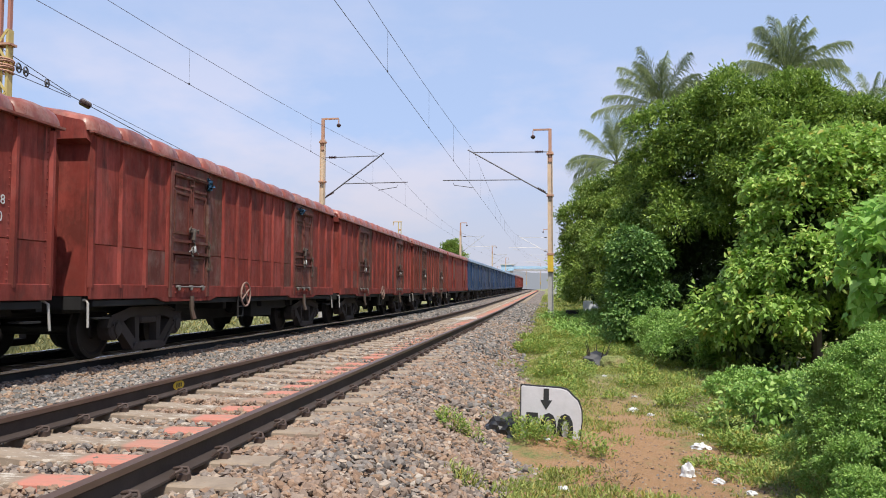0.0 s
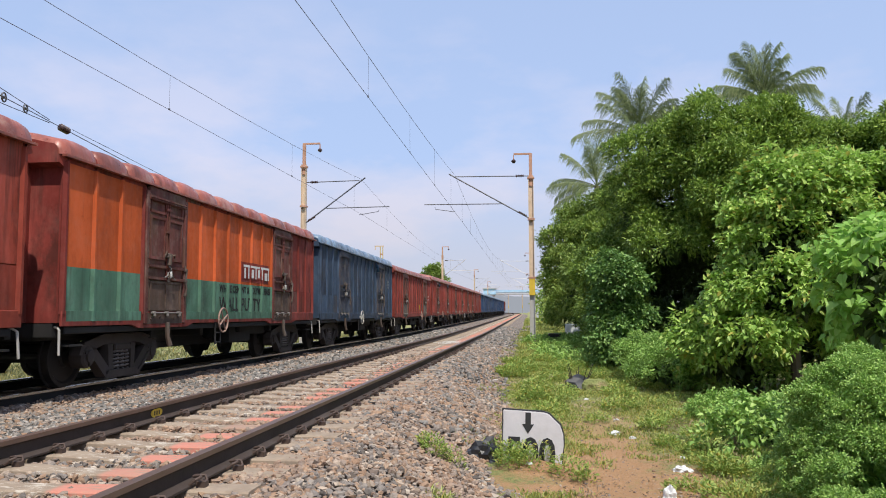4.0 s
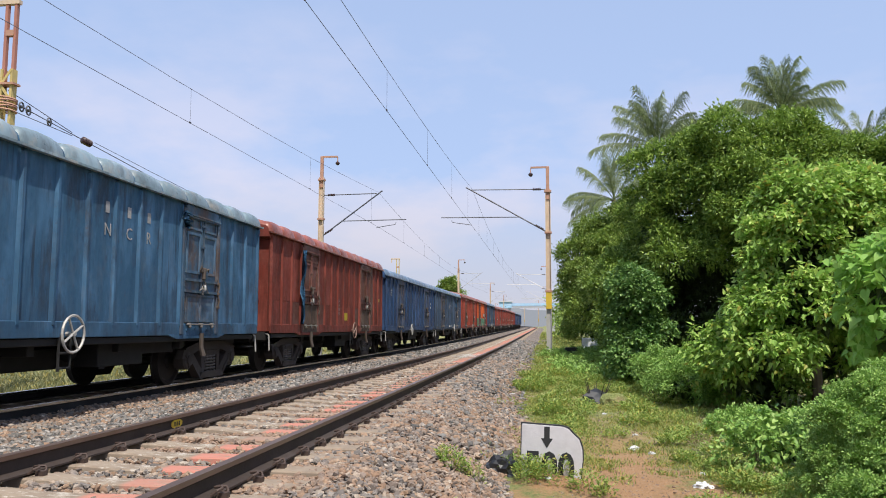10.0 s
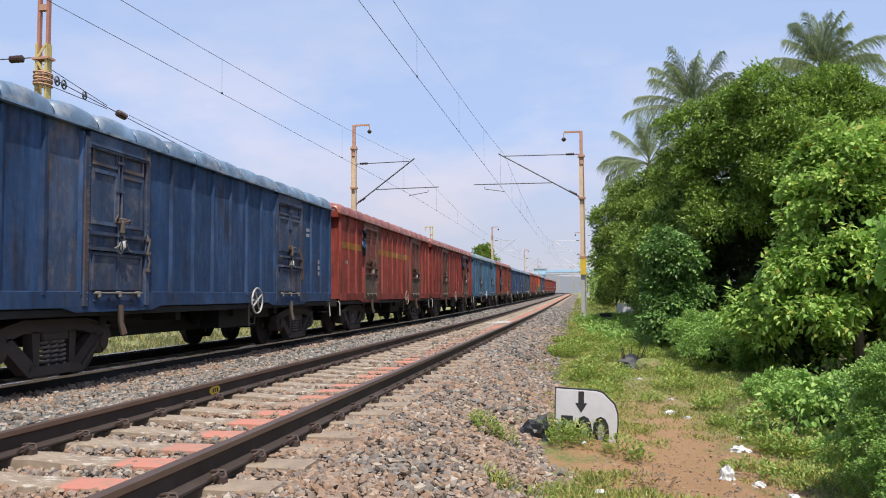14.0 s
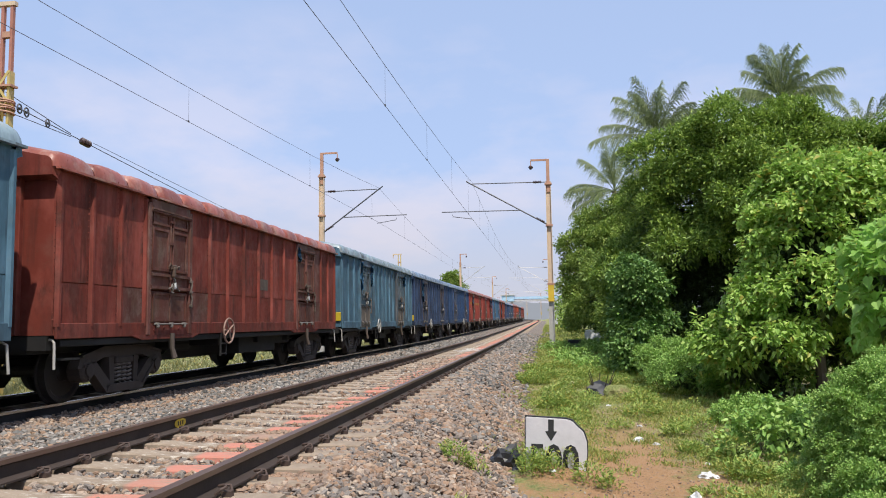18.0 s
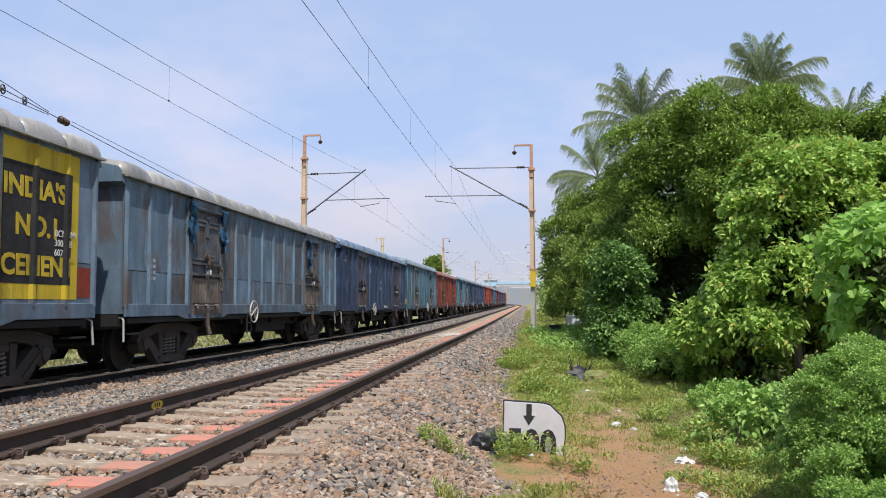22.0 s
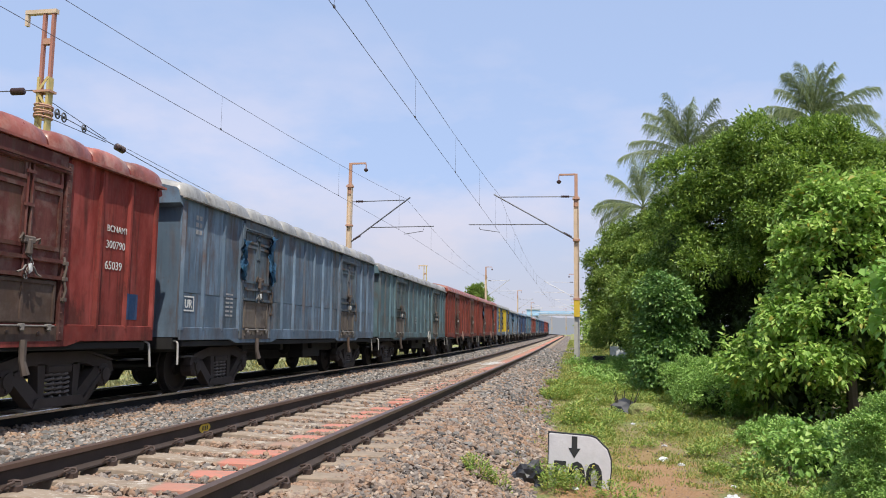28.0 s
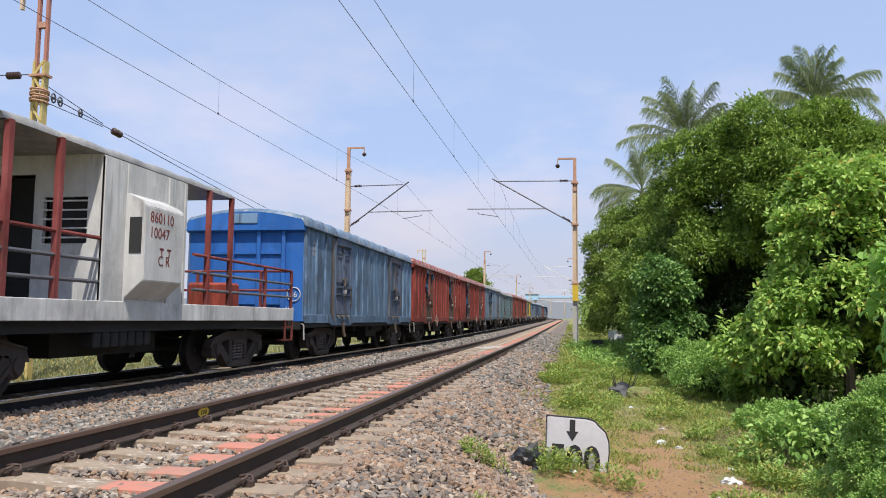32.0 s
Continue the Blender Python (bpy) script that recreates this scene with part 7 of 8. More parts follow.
def torn_sheet(k, y, z0, z1, w, seed):
    """A torn rag of tarpaulin that hangs at a door edge, in stiff folds."""
    r = random.Random(seed)
    bm = bmesh.new()
    rows = []
    n = 9
    for i in range(n + 1):
        z = z1 + (z0 - z1) * i / n
        ww = w * (0.55 + 0.6 * r.random()) * (1 - 0.45 * i / n)
        yy = y + r.uniform(-0.07, 0.07)
        rows.append([bm.verts.new((HALF + 0.05 + 0.05 * math.sin(j * 2.1 + i) + r.uniform(0, 0.03), yy + ww * (j / 4 - 0.5), z + r.uniform(-0.04, 0.04))) for j in range(5)])
    for a, b in zip(rows, rows[1:]):
        for j in range(4):
            bm.faces.new((a[j], a[j + 1], b[j + 1], b[j]))
    bmesh.ops.solidify(bm, geom=list(bm.faces), thickness=0.012)
    return part("torn_sheeting", bm, M_TARP, WAGONS[k], "torn blue plastic sheeting", True)


def rust_strip(k, y, w, mat):
    """Rust washed down the sheet beside a door post."""
    return panel(k, "rust_strip", y - w, y, FLOOR + 0.05, EAVES - 0.08, mat, 0.002, "brown rust-washed strip beside the door")


M_RUST_WASH = weathered("brown_rust_wash", (0.080, 0.088, 0.098), 44, fade=0.5, grime=1.0, rust=0.9, dust=0.5, dust_tone=(0.17, 0.10, 0.06))
for k in (14, 24):
    rust_strip(k, wagon_meshes(LONG if k in LONGS else SHORT)["doors"][0] - 0.80, 0.20, M_RUST_WASH)
rust_strip(24, wagon_meshes(SHORT)["doors"][1] - 0.80, 0.12, M_RUST_WASH)
rust_strip(12, wagon_meshes(SHORT)["doors"][1] - 0.80, 0.13, M_RUST_WASH)
# wagon 0: stencils at its front end
stencil(0, "300188", half(0) - 1.42, 1.98, 0.17)
stencil(0, "04640", half(0) - 1.40, 1.77, 0.18)
panel(0, "yellow_patch", 1.55, 1.95, 1.20, 1.50, PAINT["yellow"])
# wagon 1
bars(1, half(1) - 1.5, 2.46, 1, (0.12, 0.12), 0.16)
stencil(1, "S C", half(1) - 1.50, 2.18, 0.20)
bars(1, half(1) - 1.0, 2.42, 3, (0.22, 0.10), 0.09)
torn_sheet(1, half(1) - 3.85, 2.75, 3.05, 0.35, 1)
torn_sheet(-1, half(-1) - 3.4, 2.95, 3.08, 0.5, 2)
torn_sheet(-1, -half(-1) + 3.75, 2.85, 3.05, 0.3, 31)
# wagon 2: advertisement in orange and green
b2 = wagon_meshes(SHORT)["doors"]
panel(2, "orange_field", b2[0] + 0.86, b2[1] - 0.82, 1.66, EAVES - 0.07, PAINT["orange"])
panel(2, "green_field", b2[0] + 0.86, b2[1] - 0.82, FLOOR + 0.02, 1.66, PAINT["green"])
panel(2, "orange_field", -half(2) + 0.1, b2[0] - 0.86, 1.66, EAVES - 0.07, PAINT["orange"])
panel(2, "green_field", -half(2) + 0.1, b2[0] - 0.86, FLOOR + 0.02, 1.66, PAINT["green"])
panel(2, "maroon_field", b2[1] - 3.0, b2[1] - 1.0, 1.72, 2.18, PAINT["maroon"], 0.003)
bm = bmesh.new()
for y, w, z0, z1 in ((0.0, 0.40, 2.06, 2.11), (0.05, 0.10, 1.80, 2.04), (0.30, 0.07, 1.80, 2.06), (0.46, 0.62, 2.06, 2.11), (0.52, 0.16, 1.82, 2.02), (0.78, 0.07, 1.80, 2.06), (0.95, 0.14, 1.84, 2.04), (1.15, 0.60, 2.06, 2.11), (1.22, 0.07, 1.80, 2.06), (1.42, 0.20, 1.80, 1.98), (1.68, 0.06, 1.80, 2.06)):
    y += b2[1] - 2.9
    bm.faces.new([bm.verts.new((HALF + 0.030, a, b)) for a, b in ((y, z0), (y + w, z0), (y + w, z1), (y, z1))])
part("painted_script", bm, M_WHITE, WAGONS[2], "bold white painted script on maroon")
stencil(2, "WHITE CEMENT & POLYMER BASE", b2[1] - 4.1, 1.46, 0.215, PAINT["black"], 0.003, 0.006)
stencil(2, "WALL PUTTY", b2[1] - 4.1, 1.06, 0.42, PAINT["black"], 0.003, 0.006)
# wagon 4
stencil(4, "NR", 0.60, 2.28, 0.26)
bars(4, 0.62, 2.60, 1, (0.10, 0.08), 0.2)
stencil(4, "3003912", -0.45, 0.905, 0.20, None, 0.037)
stencil(4, "674", 0.55, 0.905, 0.20, None, 0.037)
bars(4, half(4) - 1.2, 2.25, 2, (0.07, 0.09, 0.07, 0.09), 0.13)
bars(4, -0.4, 2.3, 2, (0.2, 0.1, 0.25), 0.07)
torn_sheet(4, half(4) - 3.75, 2.05, 2.95, 0.22, 4)
# wagon 5
stencil(5, "00187", half(5) - 1.40, 2.20, 0.18)
stencil(5, "53390", half(5) - 1.40, 1.98, 0.18)
bars(5, -half(5) + 0.95, 2.5, 3, (0.09, 0.13, 0.07))
# wagon 6
torn_sheet(6, -half(6) + 2.25, 1.05, 3.0, 0.26, 6)
panel(6, "yellow_patch", 0.55, 1.0, 1.18, 1.42, PAINT["yellow"])
panel(6, "yellow_patch", half(6) - 0.62, half(6) - 0.40, 1.95, 2.08, PAINT["yellow"])
bars(6, -0.35, 1.75, 4, (0.07, 0.11, 0.06), 0.09)
# wagon 7
for text, y in (("N", 0.12), ("C", 0.74), ("R", 1.36)):
    stencil(7, text, y, 2.32, 0.27, M_STENCIL)
    bars(7, y + 0.02, 2.66, 1, (0.11,), 0.17)
torn_sheet(7, half(7) - 3.75, 2.75, 3.05, 0.3, 7)
# wagon 8
torn_sheet(8, half(8) - 3.95, 2.3, 3.05, 0.28, 8)
torn_sheet(8, half(8) - 2.25, 2.2, 3.0, 0.25, 9)
bars(8, half(8) - 1.2, 2.1, 3, (0.08, 0.1, 0.08), 0.12)
# wagon 9: faded yellow stripe
m_stripe = weathered("faded_yellow_stripe", (0.29, 0.125, 0.028), 41, fade=0.3, grime=0.6, rust=0.4)
for a, b in ((-half(9) + 0.2, -half(9) + 2.2), (-half(9) + 4.0, half(9) - 3.9)):
    panel(9, "yellow_stripe", a, b, 2.27, 2.46, m_stripe)
torn_sheet(9, -half(9) + 2.15, 2.15, 2.95, 0.18, 10)
bars(9, -half(9) + 0.55, 1.85, 1, (0.08, 0.1, 0.06), 0.09)
# wagon 10
bars(10, half(10) - 0.95, 1.75, 3, (0.08, 0.1, 0.08), 0.10)
bars(10, half(10) - 1.8, 2.5, 2, (0.2, 0.15), 0.08)
# wagon 11, 12
for k in (11, 12, 14):
    bm = bmesh.new()
    box(bm, HALF - 0.30, HALF - 0.06, -half(k) - 0.035, -half(k) + 0.0, 1.05, 1.32, 0.01)
    part("yellow_end_mark", bm, PAINT["yellow"], WAGONS[k], "yellow square painted on the end")
torn_sheet(11, -half(11) + 2.2, 2.0, 3.0, 0.25, 11)
torn_sheet(12, half(12) - 2.3, 2.55, 3.0, 0.3, 12)
torn_sheet(12, -half(12) + 2.35, 2.1, 3.08, 0.2, 14)
torn_sheet(12, -half(12) + 3.85, 2.3, 3.05, 0.16, 33)
torn_sheet(14, half(14) - 3.7, 2.6, 3.0, 0.3, 15)
panel(13, "rust_patch", 0.6, 1.1, 1.75, 2.0, M_DOOR_DIRT)
torn_sheet(13, half(13) - 3.7, 2.6, 2.95, 0.2, 16)
bars(15, 0.18, 1.92, 1, (0.09, 0.07), 0.16)
bars(15, -half(15) + 0.5, 2.7, 2, (0.1, 0.1), 0.09)
stencil(15, "302926  772", 0.96, 0.885, 0.17, None, 0.037)
stencil(15, "E  R", 0.18, 1.66, 0.21)
bm = bmesh.new()
ring(bm, (HALF - 0.04, -1.98, 2.45), (1, 0, 0), 0.15, 0.008, 24, 4)
part("circle_mark", bm, M_STENCIL, WAGONS[15])
stencil(15, "10", -2.07, 2.39, 0.16, M_STENCIL)
torn_sheet(16, -half(16) + 2.35, 2.2, 3.0, 0.4, 17)
torn_sheet(16, -half(16) + 3.85, 2.1, 3.0, 0.4, 18)
torn_sheet(16, half(16) - 3.4, 2.1, 2.95, 0.35, 19)
bars(16, -half(16) + 0.8, 1.75, 4, (0.12, 0.1), 0.06)
# wagon 17: cement advertisement
d17 = wagon_meshes(SHORT)["doors"]
h17 = half(17)
spans = ((-h17 + 0.95, d17[0] - 0.82), (d17[0] + 0.82, d17[1] - 0.82), (d17[1] + 0.82, h17 - 0.45))
for a, b in spans:
    panel(17, "yellow_field", a, b, FLOOR + 0.22, EAVES - 0.07, PAINT["yellow"])
boards = ((-h17 + 0.97, d17[0] - 0.84), (d17[0] + 0.86, d17[0] + 2.62), (d17[1] + 0.84, h17 - 0.62))
for i, (a, b) in enumerate(boards):
    panel(17, "black_field", a, b, FLOOR + 0.42, EAVES - 0.36, PAINT["black"], 0.003)
    for text, z, size in (("INDIA'S", 2.42, 0.37), ("NO.1", 1.92, 0.38), ("CEMENT", 1.40, 0.37)):
        t = stencil(17, text, a + (0.05 if text != "NO.1" else 0.30), z, size, PAINT["yellow"], 0.006, 0.012)
        t.scale = ((b - a) / 1.42, 1, 1)
a = d17[0] + 2.80
b = d17[1] - 0.88
bm = bmesh.new()
for z in (FLOOR + 0.62, EAVES - 0.45):
    box(bm, HALF - 0.0385, HALF - 0.0355, a - 0.05, b, z - 0.02, z + 0.02)
box(bm, HALF - 0.0385, HALF - 0.0355, a - 0.08, a - 0.05, FLOOR + 0.62, EAVES - 0.45)
part("black_frame_line", bm, PAINT["black"], WAGONS[17])
bm = bmesh.new()
w = (b - a - 0.2) / 9
for i in range(9):
    y0 = a + 0.08 + i * w
    tall = 0.42 if i in (0, 1, 5, 8) else 0.30
    box(bm, HALF - 0.0385, HALF - 0.0355, y0, y0 + w * 0.32, 2.13, 2.13 + tall)
    box(bm, HALF - 0.0385, HALF - 0.0355, y0, y0 + w * 0.72, 2.13 + tall - 0.10 if i % 2 else 2.13, 2.13 + (tall if i % 2 else 0.09))
tagged(part("brand_mark", bm, PAINT["black"], WAGONS[17], "bold black block lettering shapes"), kind="stuff")
bm = bmesh.new()
box(bm, HALF - 0.0385, HALF - 0.0355, a + 0.08, b - 0.12, 1.82, 2.04)
part("black_strip", bm, PAINT["black"], WAGONS[17])
bm = bmesh.new()
for i in range(8):
    y0 = a + 0.12 + i * (b - a - 0.3) / 8
    box(bm, HALF - 0.0385, HALF - 0.0355, y0, y0 + (b - a) / 14, 1.58, 1.61 + 0.09 * (i % 3 == 0))
    box(bm, HALF - 0.0385, HALF - 0.0355, y0, y0 + (b - a) / 16, 1.20, 1.24)
part("small_print", bm, PAINT["black"], WAGONS[17])
stencil(17, "BCNAM1\n300998\n60773", h17 - 1.02, 1.95, 0.135, M_WHITE, 0.008)
panel(17, "red_field", h17 - 0.43, h17 - 0.1, FLOOR + 0.25, 1.55, PAINT["bright_red"])
torn_sheet(17, d17[0] - 0.1, 2.95, 3.10, 1.3, 20)
torn_sheet(17, d17[1] - 0.6, 2.8, 3.1, 0.5, 21)
# wagons 18 to 24
torn_sheet(18, -half(18) + 2.25, 2.0, 2.9, 0.28, 22)
torn_sheet(18, half(18) - 3.75, 2.1, 2.9, 0.22, 23)
bars(19, 0.35, 1.95, 3, (0.11, 0.12), 0.10)
bars(19, -1.9, 2.2, 1, (0.2,), 0.08)
bars(20, -half(20) + 6.2, 1.6, 3, (0.1, 0.14), 0.06)
torn_sheet(21, -half(21) + 2.3, 2.0, 2.75, 0.3, 24)
torn_sheet(21, -half(21) + 3.75, 1.95, 3.0, 0.42, 25)
stencil(21, "UR", -half(21) + 0.17, 1.36, 0.20, None, 0.0, 0.004)
bm = bmesh.new()
frame_ring(bm, -half(21) + 0.11, -half(21) + 0.50, 1.30, 1.56, 0.025, HALF - 0.0405, HALF - 0.0385)
part("box_outline", bm, M_WHITE, WAGONS[21])
bars(21, -half(21) + 1.75, 1.65, 6, (0.16, 0.12), 0.035)
bars(21, -half(21) + 0.45, 2.9, 3, (0.1, 0.09), 0.08)
stencil(22, "BCNAM1", half(22) - 1.30, 2.36, 0.13)
stencil(22, "300790", half(22) - 1.31, 2.12, 0.16)
stencil(22, "65039", half(22) - 1.31, 1.82, 0.17)
panel(22, "blue_patch", half(22) - 0.78, half(22) - 0.42, 1.12, 1.50, PAINT["blue"])
stencil(23, "3007\n9375\n002", half(23) - 1.40, 2.05, 0.24)
torn_sheet(23, -half(23) + 2.3, 1.9, 3.05, 0.26, 27)
torn_sheet(23, -half(23) + 3.75, 2.75, 3.0, 0.4, 28)
torn_sheet(23, half(23) - 3.75, 1.9, 3.0, 0.24, 29)
torn_sheet(22, -half(22) + 2.3, 1.1, 3.0, 0.26, 30)
bars(24, -half(24) + 0.55, 2.8, 3, (0.09, 0.09), 0.09)
bars(24, half(24) - 1.6, 2.7, 3, (0.1, 0.1), 0.1)
for ob in WAGONS[24].children:
    if ob.name.split(".")[0] in ("end_stiffener", "end_rail", "roof_hood") or ob.name.split(".")[0] == "end_wall":
        ob.material_slots[0].material = PAINT["end_blue"]
bm = bmesh.new()
box(bm, -0.34, 0.34, -half(24) - 0.16, -half(24) - 0.13, EAVES + 0.06, EAVES + 0.32, 0.02)
part("end_plate", bm, PAINT["azure"], WAGONS[24], "pale blue blank plate on the end hood")
bm = bmesh.new()
ring(bm, (1.28, -half(24) - 0.01, 1.52), (0, 1, 0), 0.17, 0.012, 24, 4)
part("circle_mark", bm, M_WHITE, WAGONS[24])
lettering("86", 0.20, M_WHITE, WAGONS[24], pose(1.17, -half(24) - 0.005, 1.45, 90, 0, 0))
lettering("U R", 0.14, M_WHITE, WAGONS[24], pose(1.08, -half(24) - 0.005, 1.12, 90, 0, 0))


# ---------------------------------------------------------------- the far footbridge
def footbridge():
    thing = tagged(new("footbridge"), "pale concrete footbridge with sky-blue sheeting over the tracks far off", "bridge")
    y = 255.0
    bm = bmesh.new()
    box(bm, -9.0, 22, y - 1.6, y + 1.6, 7.3, 8.0)
    part("deck", bm, M_BRIDGE, thing)
    bm = bmesh.new()
    box(bm, -8.0, 22, y - 1.75, y - 1.62, 7.95, 8.75)
    part("parapet", bm, M_BRIDGE_BLUE, thing, "sky-blue corrugated sheeting")
    bm = bmesh.new()
    box(bm, -11.6, -7.6, y - 2.4, y + 2.2, 7.3, 9.2)
    part("stair_head", bm, M_BRIDGE_BLUE, thing, "sky-blue sheeted stair head")
    bm = bmesh.new()
    box(bm, -12.0, -7.3, y - 2.7, y + 2.5, 9.2, 9.45)
    part("stair_roof", bm, M_BRIDGE, thing)
    for x in (-10.6, -8.4, 5.5, 13.0):
        bm = bmesh.new()
        box(bm, x - 0.4, x + 0.4, y - 1.2, y + 1.2, -0.3, 7.3)
        part("pier", bm, M_BRIDGE, thing)
    for i in range(14):
        bm = bmesh.new()
        x = -6.5 + i * 1.3
        box(bm, x - 0.45, x + 0.45, y - 1.66, y - 1.61, 7.42, 7.9)
        part("side_panel", bm, M_BRIDGE, thing)
    return thing


footbridge()


def platform_far():
    bm = bmesh.new()
    box(bm, 5.2, 8.4, 180, 320, -0.6, 1.0)
    return tagged(part("platform", bm, M_BRIDGE), "pale concrete station platform far along the line", "platform", kind="structure")


platform_far()
for i, y in enumerate((118, 132, 148, 166)):
    post_ = tagged(new("signal_post"), "slim pale lineside post far off", "post", "lineside posts")
    post_.location = (4.6 + 0.02 * i, y, grade(y))
    bm = bmesh.new()
    tube(bm, (0, 0, -0.6), (0, 0, 3.2), 0.11, 0.09, 8)
    part("pole", bm, M_BRIDGE, post_)
    bm = bmesh.new()
    box(bm, -0.35, 0.35, -0.1, 0.1, 2.5, 3.3, 0.03)
    part("board", bm, M_MAST_YELLOW if i % 2 else M_BRIDGE, post_)


# the far end of the plain: glowing backdrop, a low uneven line all round
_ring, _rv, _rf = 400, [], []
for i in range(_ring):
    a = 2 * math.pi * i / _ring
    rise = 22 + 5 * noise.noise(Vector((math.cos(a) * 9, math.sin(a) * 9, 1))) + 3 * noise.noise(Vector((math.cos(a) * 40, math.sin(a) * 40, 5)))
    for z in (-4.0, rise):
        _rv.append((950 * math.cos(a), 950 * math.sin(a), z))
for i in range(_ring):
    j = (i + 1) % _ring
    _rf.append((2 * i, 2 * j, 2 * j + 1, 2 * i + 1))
tagged(put("backdrop", mesh_np("backdrop", _rv, _rf), M_DISTANCE), "glowing backdrop in pale haze colour, outline of distant trees on the horizon", "horizon", kind="structure")


# ---------------------------------------------------------------- small things by the path
def heap(name, label, category, x, y, z, sx, sy, sz, mat, seed, sharp=0.5):
    """A crumpled lump of sheet."""
    bm = bmesh.new()
    res = bmesh.ops.create_icosphere(bm, subdivisions=3, radius=1.0)
    for v in res["verts"]:
        n = noise.noise(v.co * 2.3 + Vector((seed, 0, 0))) * sharp + noise.noise(v.co * 6 + Vector((0, seed, 0))) * sharp * 0.5
        v.co *= 1 + n
        v.co = Vector((v.co.x * sx, v.co.y * sy, max(-0.15, v.co.z) * sz))
    ob = tagged(part(name, bm, mat), label, category)
    ob.location = (x, y, z)
    return ob


heap("black_bag", "crumpled black plastic bag lying on the stones", "bag", 2.66, 8.9, -0.64, 0.20, 0.15, 0.19, M_BLACKBAG, 1)
heap("black_bag", "black plastic sheet at the foot of the sign", "bag", 2.80, 8.62, -0.73, 0.16, 0.10, 0.10, M_BLACKBAG, 2)
for i, (x, y, s) in enumerate(((4.43, 7.45, 0.085), (3.29, 6.74, 0.07), (3.15, 8.45, 0.045), (4.78, 8.7, 0.11), (4.66, 7.25, 0.07), (4.85, 6.9, 0.06), (4.9, 6.55, 0.05), (4.35, 11.3, 0.10), (4.55, 11.0, 0.06), (3.65, 19.0, 0.09), (4.5, 12.5, 0.05), (3.7, 22.0, 0.08), (4.2, 14.8, 0.05), (4.95, 9.6, 0.05))):
    heap("litter", "crumpled white plastic litter on the path", "litter", x, y, soil_z(x, y) + 0.005, s * 0.75, s * 0.6, s * (0.45 if i else 1.2), M_LITTER, i + 5, 0.6)


def burnt_stump(x, y, size=1.0):
    thing = tagged(new("charred_stump"), "charred black plant stump with stiff upright stalks", "stump")
    z = soil_z(x, y)
    thing.location = (x, y, z)
    bm = bmesh.new()
    res = bmesh.ops.create_icosphere(bm, subdivisions=2, radius=1.0)
    for v in res["verts"]:
        v.co *= 1 + 0.5 * noise.noise(v.co * 2.5)
        v.co = Vector((v.co.x * 0.24, v.co.y * 0.22, max(-0.1, v.co.z) * 0.2)) * size
    part("base", bm, M_BLACKBAG, thing)
    r = random.Random(3)
    for i in range(9):
        bm = bmesh.new()
        a = r.uniform(0, 6.28)
        p = Vector((0.14 * math.cos(a), 0.14 * math.sin(a), 0.05))
        tube(bm, p, p + Vector((0.18 * math.cos(a), 0.1 * math.sin(a), r.uniform(0.16, 0.36) * size)), 0.015, 0.006, 5)
        part("stalk", bm, M_TWIG, thing)
    return thing


burnt_stump(4.19, 17.0, 1.4)
burnt_stump(5.6, 17.6, 0.7)
heap("earth_mound", "low bare mound of pale earth", "mound", 4.55, 16.8, -0.66, 0.32, 0.3, 0.28, M_SOIL, 31, 0.2)
bm = bmesh.new()
box(bm, -0.3, 0.3, -0.2, 0.2, 0, 0.42, 0.03)
crate = tagged(part("black_box", bm, M_BLACKBAG), "black lineside cable box on the grass", "box")
crate.location = (4.35, 38.0, soil_z(4.35, 38))
bm = bmesh.new()
box(bm, -0.9, 0.9, -0.15, 0.15, 0, 0.85, 0.03)
stone = tagged(part("concrete_block", bm, M_BRIDGE), "pale concrete block half hidden in shrubs", "block")
stone.location = (6.2, 48.0, -0.5)

# painted kilometre spot on the rail web
spot = new("rail_spot")
spot.parent = track_near
bm = bmesh.new()
disc_solid(bm, (-0.874 + 0.012, 8.18, -0.092), (1, 0, 0), [(0.050, 0.0), (0.050, 0.004)], 20)
for v in bm.verts:
    v.co.y = 8.18 + (v.co.y - 8.18) * 2.6
part("yellow_disc", bm, M_MAST_YELLOW, spot, "yellow painted spot with dark figures")
bm = bmesh.new()
for y in (8.12, 8.17, 8.22):
    box(bm, -0.874 + 0.016, -0.874 + 0.0175, y, y + 0.025, -0.115, -0.07)
part("figure_bar", bm, M_SIGN_BLACK, spot)

# ---------------------------------------------------------------- sleepers, clips and stones
SLEEPER, CLIP = sleeper_mesh(), clip_mesh()
SLEEPER.materials.append(M_SLEEPER)
CLIP.materials.append(M_CLIP)
PITCH = 0.59
for i in range(-22, 150):
    s = 5.68 + PITCH * (i - 3)
    sl = new("sleeper", SLEEPER)
    sl.parent = track_near
    sl.location = (random.uniform(-0.02, 0.02), s, random.uniform(-0.012, 0.004) + grade(s))
    if 0 < s < 27:
        for g in (-0.874, 0.874):
            for side in (-1, 1):
                c = new("rail_clip", CLIP)
                c.parent = sl
                c.matrix_local = pose(g + side * 0.055, 0, -0.175, 0, 0, 0 if side > 0 else 180)


WHITEWASH = []
for w in (0.5, 0.8, 1.05):
    bm = bmesh.new()
    box(bm, -w / 2, w / 2, -0.10, 0.10, -0.2015, -0.1985)
    WHITEWASH.append(mesh_of(bm, "whitewash"))
